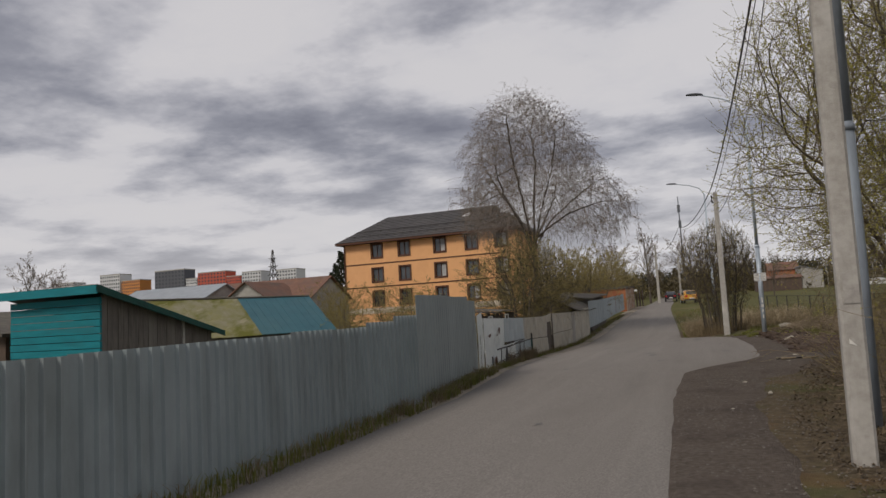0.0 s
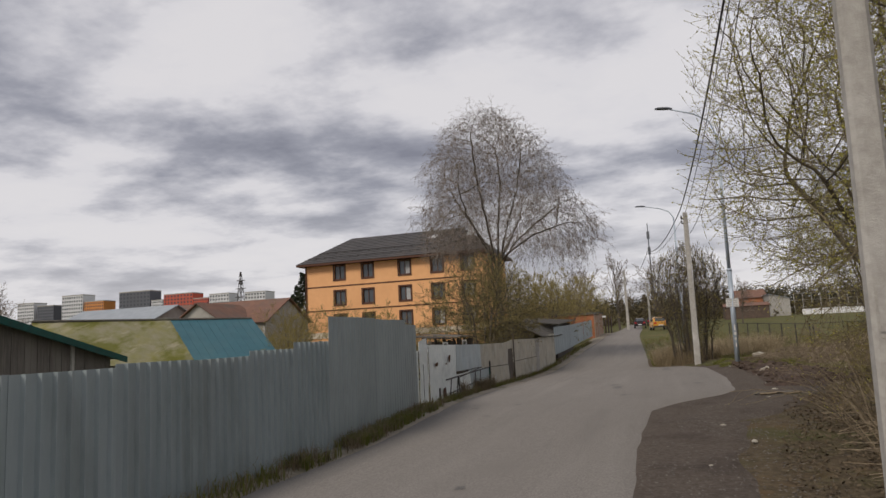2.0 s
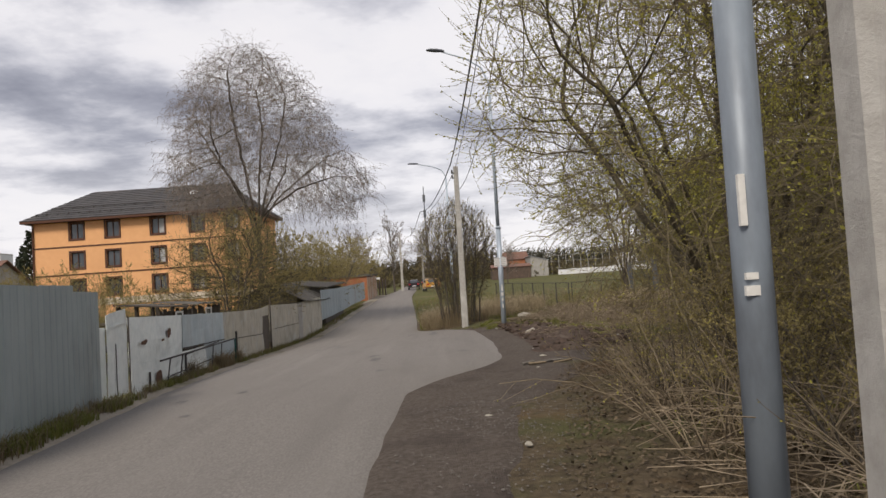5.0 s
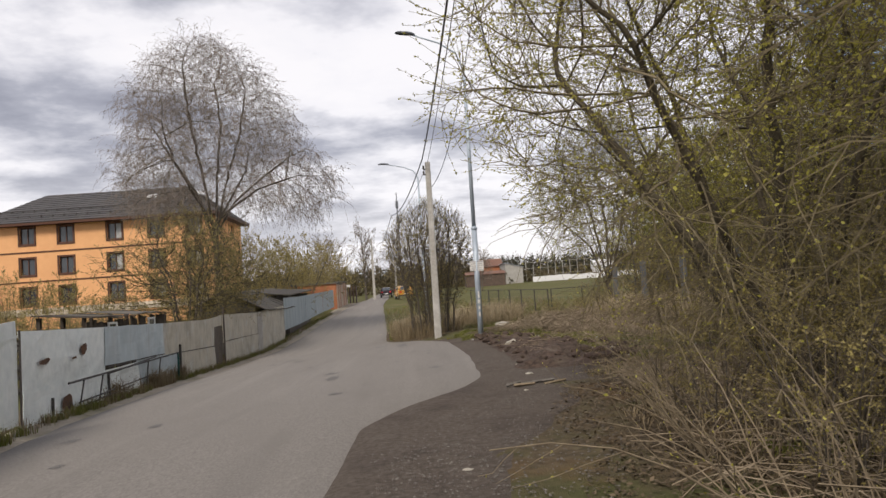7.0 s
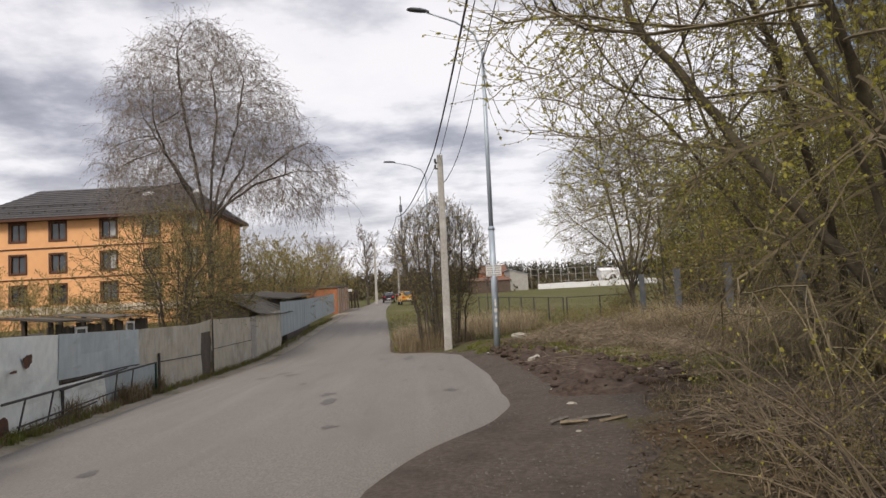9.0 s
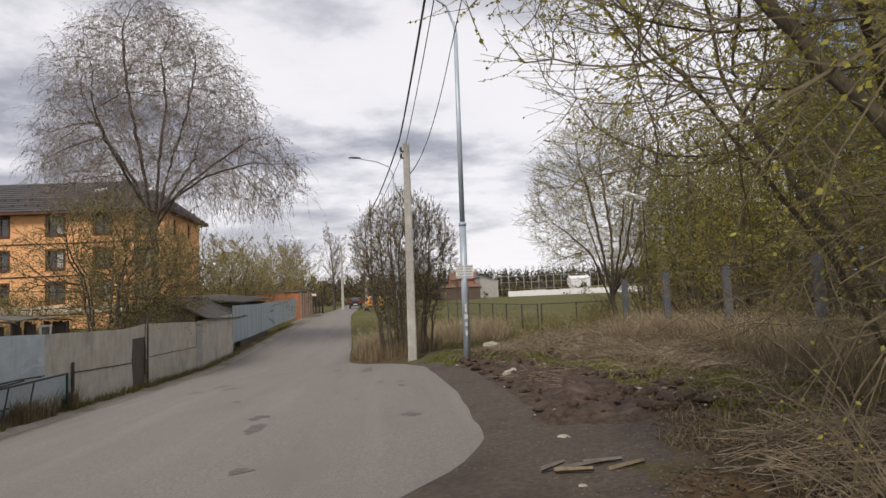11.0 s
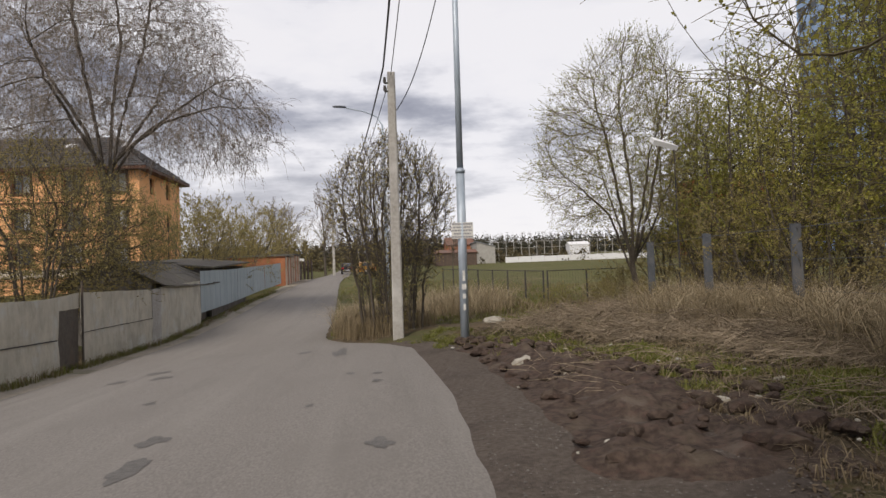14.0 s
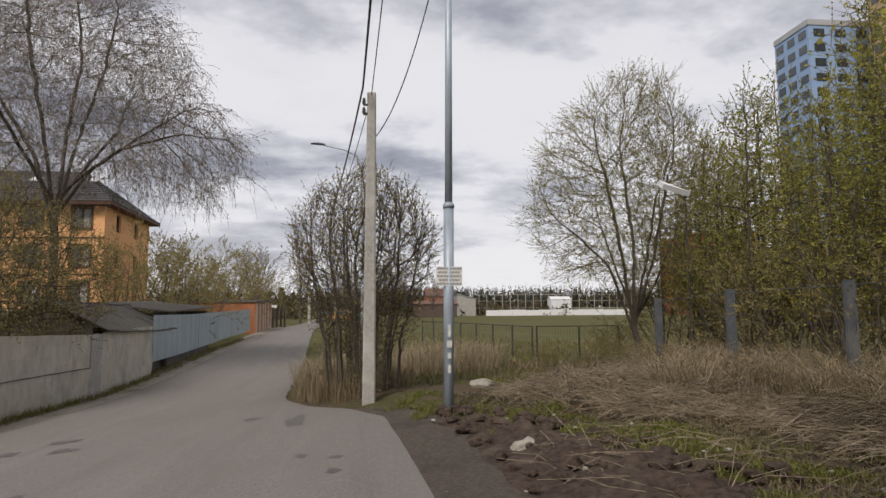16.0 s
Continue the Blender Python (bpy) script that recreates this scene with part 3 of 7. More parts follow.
def white_fence():
    base = empty("patched_metal_fence", pose(fence_x(18), 18, land(fence_x(18), 18)), "low fence patched from whitewashed, zinc and tan metal sheets", "fence")
    inv = base.matrix_basis.inverted()
    S = lambda *a, **k: flat_sheet(base, inv, *a, **k)  # noqa: E731
    L = lambda y: land(fence_x(y), y)  # noqa: E731
    S(17.95, 18.35, (L(18) + 0.02, L(18.3) + 0.02), (1.35, 1.35), WHITESHEET, -0.04, label="narrow whitewashed sheet")
    S(18.3, 19.75, (L(18.3) + 0.06, L(19.7) + 0.08), (1.56, 1.66), WHITESHEET, 0.0, label="whitewashed gate leaf", bulge=0.02)
    S(18.28, 19.72, (1.30, 1.38), (1.345, 1.425), WHITESHEET, 0.03, name="batten")
    S(18.86, 18.9, (L(18.9) + 0.1, L(18.9) + 0.1), (1.0, 1.0), IRON, 0.012, name="gate_seam")
    S(19.76, 19.86, (L(19.8), L(19.8)), (1.5, 1.5), BROWNSHEET, 0.03, name="rusty_post")
    S(19.86, 24.1, (0.42, 0.42), (1.48, 1.40), WHITESHEET, 0.0, bulge=0.05)
    S(19.88, 26.5, (L(20) - 0.02, L(26.5) - 0.02), (0.50, 0.42), WHITESHEET, 0.03, bulge=0.06)
    S(24.0, 29.0, (0.55, 0.44), (1.41, 1.33), BLUESHEET, 0.02, label="dull zinc sheet", bulge=0.04)
    S(26.4, 30.4, (L(26.5) - 0.02, L(30.4) - 0.02), (0.50, 0.36), BLUESHEET, 0.015, bulge=0.05)
    S(28.9, 34.8, (0.30, 0.22), (1.33, 1.30), TANSHEET, 0.0, bulge=0.05)
    S(30.3, 34.7, (L(30) - 0.02, L(34.7) - 0.02), (0.36, 0.26), TANSHEET, 0.03, bulge=0.05)
    S(34.7, 36.1, (L(35) - 0.02, L(36) - 0.02), (1.02, 1.05), BROWNSHEET, -0.03, label="rusty brown sheet", bulge=0.03)
    S(34.2, 36.1, (0.98, 1.0), (1.30, 1.42), TANSHEET, 0.0, bulge=0.03)
    S(36.22, 41.4, (0.28, 0.34), (1.42, 1.38), TANSHEET, 0.0, bulge=0.05)
    S(36.22, 41.4, (L(36.3) - 0.03, L(41.4) - 0.03), (0.32, 0.37), TANSHEET, 0.03, bulge=0.05)
    S(41.35, 42.2, (L(41.4) - 0.03, L(42) - 0.03), (1.38, 1.40), CONCRETE, 0.03, bulge=0.02, label="pale patch sheet")
    S(42.2, 46.75, (L(42) - 0.03, L(46.7) - 0.03), (1.44, 1.62), TANSHEET, 0.01, bulge=0.06)
    # thin dark strips added as the shadow line where the upper and lower sheets overlap
    S(24.1, 28.9, (0.50, 0.43), (0.525, 0.455), IRON, 0.055, name="sheet_edge", bulge=0.02)
    S(30.4, 34.6, (0.36, 0.255), (0.385, 0.285), IRON, 0.055, name="sheet_edge", bulge=0.02)
    S(36.3, 41.3, (0.325, 0.375), (0.345, 0.395), IRON, 0.055, name="sheet_edge", bulge=0.02)
    for y, z1, r in ((36.16, 1.75, 0.035), (30.36, 0.62, 0.04), (24.05, 0.4, 0.03), (21.0, 0.25, 0.025)):
        g = Geo().tube([(fence_x(y) + 0.06, y, land(fence_x(y), y) - 0.1), (fence_x(y) + 0.06, y + 0.01, z1)], [r, r], 6)
        g.v = [tuple(inv @ Vector(p)) for p in g.v]
        part("iron_post", g, IRON if y != 36.16 else BROWNSHEET, base)
    # rust blotches with an outline of their own on the whitewash
    for y, z, w, h, s in ((20.7, 0.92, 0.35, 0.07, 1), (22.6, 1.03, 0.28, 0.14, 2), (21.7, 0.02, 0.42, 0.26, 3), (22.1, 0.88, 0.2, 0.03, 4)):
        v, f = [(fence_x(y) + 0.065, y, z)], []
        for k in range(14):
            a = 2 * math.pi * k / 14
            r = 0.75 + 0.5 * noise.noise(Vector((math.cos(a) * 1.4, math.sin(a) * 1.4, s * 3.3)))
            yy = y + w * r * math.cos(a)
            v.append((fence_x(yy) + 0.063, yy, z + h * r * math.sin(a)))
        v = [tuple(inv @ Vector(p)) for p in v]
        f = [(0, 1 + k, 1 + (k + 1) % 14) for k in range(14)]
        obj("rust_patch", mesh_of("rust_patch", v, f, RUST), base, "flat patch of rust")
    return base


white_fence()


def blue_fence():
    spans, y = [], 46.85
    tops = [(46, 2.02), (52, 2.12), (62, 2.46), (66, 2.6), (71, 2.8)]
    bots = [(46, 0.22), (52, 0.42), (62, 0.92), (66, 1.05), (71, 1.3)]
    rng = random.Random(8)
    while y < 68.5:
        b = y + rng.choice((1.9, 2.3, 3.1))
        spans.append((y, b - 0.03, lerp(y, tops), lerp(b, tops), lerp(y, bots), lerp(b, bots), None, rng.uniform(-0.02, 0.02)))
        y = b
    return fence_run("blue_sheet_fence", "tall dull blue metal sheet fence raised off the verge", spans, BLUEFENCE, wav=(0.9, 0.012))


blue_fence()

# ---- orange three-storey house ----


def apartment_house():
    x0, x1, y0, y1, top = -39.7, -18.5, 72.5, 83.0, 10.75
    house = empty("apartment_house", pose(x0, y0, 0), "three-storey orange stucco house with a dark hipped metal roof", "house")
    sx, sy = x1 - x0, y1 - y0
    cols = [3.7, 7.2, 11.65, 15.45, 18.9]
    rows = [(8.87, 10.42), (6.02, 7.57), (3.25, 4.85)]
    ww = 1.32
    zs = [0.0] + sorted(z for r in rows for z in r) + [top]
    xs = [0.0] + sorted(x for c in cols for x in (c, c + ww)) + [sx]
    g = Geo().pierced(xs, zs, lambda u, d, z: (u, d, z), 0.4, lambda i, j: i % 2 == 1 and j % 2 == 1)
    part("wall", g, STUCCO, house, "front wall of orange stucco")
    g = Geo().box(0, 0.4, 0, 0.4, sy, top)
    part("wall", g, STUCCO, house)
    g = Geo().box(0.4, sy - 0.4, 0, sx, sy, top)
    part("wall", g, STUCCO, house)
    side_z = [0.0, 3.3, 4.7, 6.1, 7.5, 8.9, 10.3, top]
    side_y = [0.4, 2.4, 3.4, 6.6, 7.6, sy - 0.4]
    g = Geo().pierced(side_y, side_z, lambda u, d, z: (sx - d, u, z), 0.4, lambda i, j: i % 2 == 1 and j % 2 == 1)
    part("wall", g, STUCCO, house, "side wall of orange stucco")
    for i in (1, 3):
        for j in (1, 3, 5):
            w = part("window", Geo().box(sx - 0.3, side_y[i], side_z[j], sx - 0.24, side_y[i + 1], side_z[j + 1]), PANE, house)
            us, ws = (side_y[i], side_y[i] + 0.08, side_y[i + 1] - 0.08, side_y[i + 1]), (side_z[j], side_z[j] + 0.08, side_z[j + 1] - 0.08, side_z[j + 1])
            part("window_frame", Geo().pierced(us, ws, lambda u, d, z: (sx - 0.16 - d, u, z), 0.08, lambda i, j: i == 1 and j == 1), BROWNTRIM, w)
    rng = random.Random(5)
    for c in cols:
        for lo, hi in rows:
            w = part("window", Geo().box(c, 0.2, lo, c + ww, 0.24, hi), PANE, house, "dark window pane")
            t, s = 0.09, 0.15
            ring = lambda i, j: i == 1 and j == 1  # noqa: E731
            part("window_frame", Geo().pierced((c, c + t, c + ww - t, c + ww), (lo, lo + t, hi - t, hi), lambda u, d, z: (u, 0.1 + d, z), 0.1, ring), BROWNTRIM, w)
            part("mullion", Geo().box(c + ww * 0.5 - 0.035, 0.12, lo + t, c + ww * 0.5 + 0.035, 0.2, hi - t), BROWNTRIM, w)
            part("window_surround", Geo().pierced((c - s, c, c + ww, c + ww + s), (lo - s, lo, hi, hi + s), lambda u, d, z: (u, d - 0.05, z), 0.05, ring), BROWNTRIM, w)
            if rng.random() < 0.55:
                part("curtain", Geo().box(c + ww * 0.54, 0.185, lo + t, c + ww - t, 0.197, hi - t), BLIND, w, "pale curtain behind the glass")
    for z in (8.15, 5.42):
        part("band", Geo().box(0, -0.05, z - 0.06, sx, 0.0, z + 0.06), BROWNTRIM, house, "thin brown string course")
    part("plinth_band", Geo().box(-0.06, -0.08, 2.3, sx + 0.06, -0.002, 2.95), PLINTH, house, "pale band below the lowest windows")
    part("corner_pipe", Geo().tube([(0.12, -0.1, 0.3), (0.12, -0.1, top - 0.2)], [0.08, 0.08], 8), BROWNTRIM, house, "brown downpipe")
    o, ez, rz = 0.75, top + 0.05, 14.3
    ex0, ex1, ey0, ey1 = -o, sx + o, -o, sy + o
    rx0, rx1, ry = 3.6, sx - 3.6, sy / 2
    part("soffit", Geo().box(ex0, ey0, ez - 0.22, ex1, ey1, ez), BROWNTRIM, house, "dark brown eaves")
    # hipped roof as ribbed slopes
    slopes = [((ex0, ey0), (ex1, ey0), (rx1, ry), (rx0, ry)), ((ex1, ey0), (ex1, ey1), (rx1, ry), (rx1, ry)), ((ex1, ey1), (ex0, ey1), (rx0, ry), (rx1, ry)), ((ex0, ey1), (ex0, ey0), (rx0, ry), (rx0, ry))]
    for a, b, c, d in slopes:
        g = Geo()
        A, B, C, D = Vector((*a, ez + 0.02)), Vector((*b, ez + 0.02)), Vector((*c, rz)), Vector((*d, rz))
        nrm = (B - A).cross(C - A).normalized()
        n = 14
        for k in range(n):
            s0, s1 = k / n, (k + 1) / n
            p, q = A.lerp(D, s0) + nrm * 0.05, B.lerp(C, s0) + nrm * 0.05
            r, u = B.lerp(C, s1), A.lerp(D, s1)
            g.quad(tuple(p), tuple(q), tuple(r), tuple(u))
            g.quad(tuple(A.lerp(D, s0)), tuple(B.lerp(C, s0)), tuple(q), tuple(p))
        part("roof_slope", g, TILE, house, "dark metal tile slope")
    for k, s in enumerate((0.16, 0.36)):
        g = Geo()
        za, ya = ez + (rz - ez) * s + 0.16, ey0 + (ry - ey0) * s
        m0, m1 = ex0 + (rx0 - ex0) * s + 0.4, ex1 + (rx1 - ex1) * s - 0.4
        g.tube([(m0, ya, za), (m1, ya, za)], [0.035, 0.035], 5)
        x = m0
        while x < m1:
            g.box(x - 0.05, ya - 0.06, za - 0.18, x + 0.05, ya + 0.06, za + 0.06)
            x += 1.05
        part("snow_guard", g, IRON, house, "row of snow guards")
    for x in (14.2, 18.8):
        y = ey0 + (ry - ey0) * 0.62
        z = ez + (rz - ez) * 0.62
        part("roof_window", Geo().slab([(x, y, z + 0.1), (x + 0.9, y, z + 0.1), (x + 0.9, y + 0.7, z + 0.48), (x, y + 0.7, z + 0.48)], 0.06), WHITEP, house, "small pale roof window")
    return house


apartment_house()

# ---- poles, lamps and wires ----


def concrete_pole(name, x, y, h, w0, w1, lean, label, extra=None):
    z = land(x, y)
    p = empty(name, pose(x, y, z, lean[0], lean[1], 0), label, "utility pole")
    g = Geo()
    n = 10
    for k in range(n + 1):
        s = k / n
        a, b = (w0 + (w1 - w0) * s) / 2, (w0 * 0.82 + (w1 * 0.82 - w0 * 0.82) * s) / 2
        c = 0.028
        zz = -0.3 + (h + 0.3) * s
        g.v += [(-a + c, -b, zz), (a - c, -b, zz), (a, -b + c, zz), (a, b - c, zz), (a - c, b, zz), (-a + c, b, zz), (-a, b - c, zz), (-a, -b + c, zz)]
    for k in range(n):
        for i in range(8):
            q, r = k * 8 + i, k * 8 + (i + 1) % 8
            g.f.append((q, r, r + 8, q + 8))
    g.f.append(tuple(n * 8 + i for i in range(8)))
    part("shaft", g, CONCRETE, p)
    return p


def steel_pole(name, x, y, h, lean, label, arm_to=None, joint=3.7, mat_=None, r0=0.092, r1=0.062):
    z = land(x, y)
    p = empty(name, pose(x, y, z, lean[0], lean[1], 0), label, "street lamp")
    m_ = mat_ or GALV
    part("lower_shaft", Geo().tube([(0, 0, -0.2), (0, 0, joint)], [r0, r0], 14), m_, p, "", True)
    part("collar", Geo().tube([(0, 0, joint - 0.06), (0, 0, joint), (0, 0, joint + 0.05)], [r0 + 0.012, r0 + 0.012, r1 + 0.01], 14), m_, p, "", True)
    part("upper_shaft", Geo().tube([(0, 0, joint), (0, 0, h)], [r1 + 0.008, r1 - 0.006], 12), m_, p, "", True)
    if arm_to:
        dx, dy, dz = arm_to
        a = Geo()
        pts = [(0, 0, h - 0.25), (0.0, 0, h + 0.15), (dx * 0.12, dy * 0.12, h + dz * 0.55), (dx * 0.4, dy * 0.4, h + dz * 0.8), (dx * 0.85, dy * 0.85, h + dz * 1.0)]
        a.tube(pts, [0.045, 0.04, 0.032, 0.03, 0.028], 8)
        arm = part("arm", a, m_, p, "", True)
        hd = Geo()
        L = Vector((dx, dy, dz * 0.12)).normalized()
        S = L.cross(Vector((0, 0, 1))).normalized()
        c0 = Vector((dx * 0.8, dy * 0.8, h + dz * 1.0))
        prof = [(0, 0.05, 0.04), (0.12, 0.09, 0.07), (0.3, 0.13, 0.075), (0.55, 0.13, 0.06), (0.68, 0.06, 0.03)]
        for s, w, hh in prof:
            q = c0 + L * s
            hd.v += [tuple(q + S * w), tuple(q + S * w * 0.6 + Vector((0, 0, hh))), tuple(q - S * w * 0.6 + Vector((0, 0, hh))), tuple(q - S * w), tuple(q - Vector((0, 0, 0.03)))]
        for k in range(len(prof) - 1):
            for i in range(5):
                q, r = k * 5 + i, k * 5 + (i + 1) % 5
                hd.f.append((q, r, r + 5, q + 5))
        hd.f += [(0, 1, 2, 3, 4), tuple(len(hd.v) - 1 - i for i in range(5))]
        part("lamp_head", hd, GALVDARK, arm, "dark flat lamp head", True)
    return p


near_pole = concrete_pole("concrete_pole", 1.38, 7.72, 8.6, 0.215, 0.17, (0, 0.8), "square weathered concrete utility pole leaning a little")
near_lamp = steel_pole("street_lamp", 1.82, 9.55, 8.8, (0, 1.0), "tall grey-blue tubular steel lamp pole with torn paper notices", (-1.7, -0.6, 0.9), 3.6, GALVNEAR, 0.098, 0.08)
mid_pole = concrete_pole("concrete_pole", 0.94, 33.5, 6.45, 0.27, 0.19, (0, 0.4), "pale concrete utility pole beside the bush")
mid_lamp = steel_pole("street_lamp", 2.32, 31.42, 8.95, (0, 0.5), "tall grey-blue tubular steel lamp pole with a paper notice", (-2.0, -0.3, 1.4), 3.68)
for x, y in ((-6.2, 108), (-3.3, 118)):
    concrete_pole("concrete_pole", x, y, 7.0, 0.34, 0.22, (0, 0), "pale concrete utility pole far down the lane")
far_lamp = steel_pole("street_lamp", 0.75, 51.0, 8.6, (0, 0), "grey steel lamp pole far down the lane", (-2.2, 0.0, 1.1), 3.6)


def notice(parent, z, r, w, h, lines):
    """A paper notice wrapped over a pole's face, with unreadable lines as bars."""
    n = part("paper_notice", Geo().box(-w / 2, -r - 0.012, z, w / 2, -r - 0.006, z + h), PAPER, parent, "torn white paper notice")
    k = len(lines)
    for i, (a, b) in enumerate(lines):
        zz = z + h * (1 - (i + 0.75) / k)
        x = -w / 2 + a * w
        while x < -w / 2 + b * w - 0.012:
            part("print_bar", Geo().box(x, -r - 0.014, zz, min(x + w * 0.10, -w / 2 + b * w), -r - 0.0125, zz + h / k * 0.52), INK, n)
            x += w * 0.125


notice(mid_lamp, 2.22, 0.075, 0.46, 0.34, [(0.03, 0.97), (0.08, 0.9), (0.03, 0.95), (0.1, 0.9), (0.02, 0.98)])
for z, w, h in ((1.32, 0.05, 0.22), (1.14, 0.09, 0.12), (0.95, 0.06, 0.10), (0.70, 0.05, 0.14)):
    part("paper_scrap", Geo().box(-w / 2, -0.102, z, w / 2, -0.096, z + h), PAPER, mid_lamp)
for z, w, h, o in ((1.45, 0.07, 0.05, -0.045), (1.53, 0.06, 0.035, -0.045), (1.80, 0.035, 0.26, -0.065)):
    part("paper_scrap", Geo().box(o - w / 2, -0.102, z, o + w / 2, -0.075, z + h), PAPER, near_lamp)
part("paper_scrap", Geo().slab([(-0.05, -0.094, 1.12), (0.015, -0.094, 1.10), (-0.01, -0.094, 1.125), (-0.045, -0.094, 1.165)], 0.006), PAPER, near_pole)
part("number_panel", Geo().box(-0.06, -0.093, 1.50, 0.075, -0.088, 1.80), mat("scuffed_patch", (0.37, 0.355, 0.33), (0.29, 0.275, 0.255), 9, 0.9, 0, 0.4, 6, (0.42, 0.405, 0.375), 0.45), near_pole, "darker scuffed patch on the concrete")
for z in (6.2, 6.0):
    part("insulator", Geo().tube([(-0.16, -0.05, z), (-0.16, -0.05, z + 0.12)], [0.04, 0.03], 8).box(-0.18, -0.07, z - 0.04, 0.05, -0.03, z), IRON, mid_pole)


def wire(name, pts, sag, r, label):
    g = Geo()
    for a, b in zip(pts[:-1], pts[1:]):
        A, B = Vector(a), Vector(b)
        n = 16
        g.tube([A.lerp(B, k / n) - Vector((0, 0, sag * 4 * (k / n) * (1 - k / n))) for k in range(n + 1)], [r] * (n + 1), 5, False)
    return obj(name, g.mesh(name, CABLE), None, label, "cable")


top_mid = (0.80, 33.45, 6.62)
wire("overhead_cable", [(1.7, -22, 8.0), (1.6, 7.75, 7.9), top_mid, (-1.3, 58, 7.6), (-4.6, 100, 9)], 0.55, 0.022, "twisted black overhead cable")
wire("overhead_cable", [(1.9, -22, 8.3), (1.72, 7.75, 8.15), (0.98, 33.45, 6.45), (-1.2, 58, 7.4)], 0.5, 0.010, "thin black overhead wire")
wire("overhead_cable", [(1.06, 33.5, 5.55), (2.2, 31.4, 8.4), (1.65, 7.75, 8.25)], 0.5, 0.012, "thin black wire slung between the poles")

# ---- plants ----


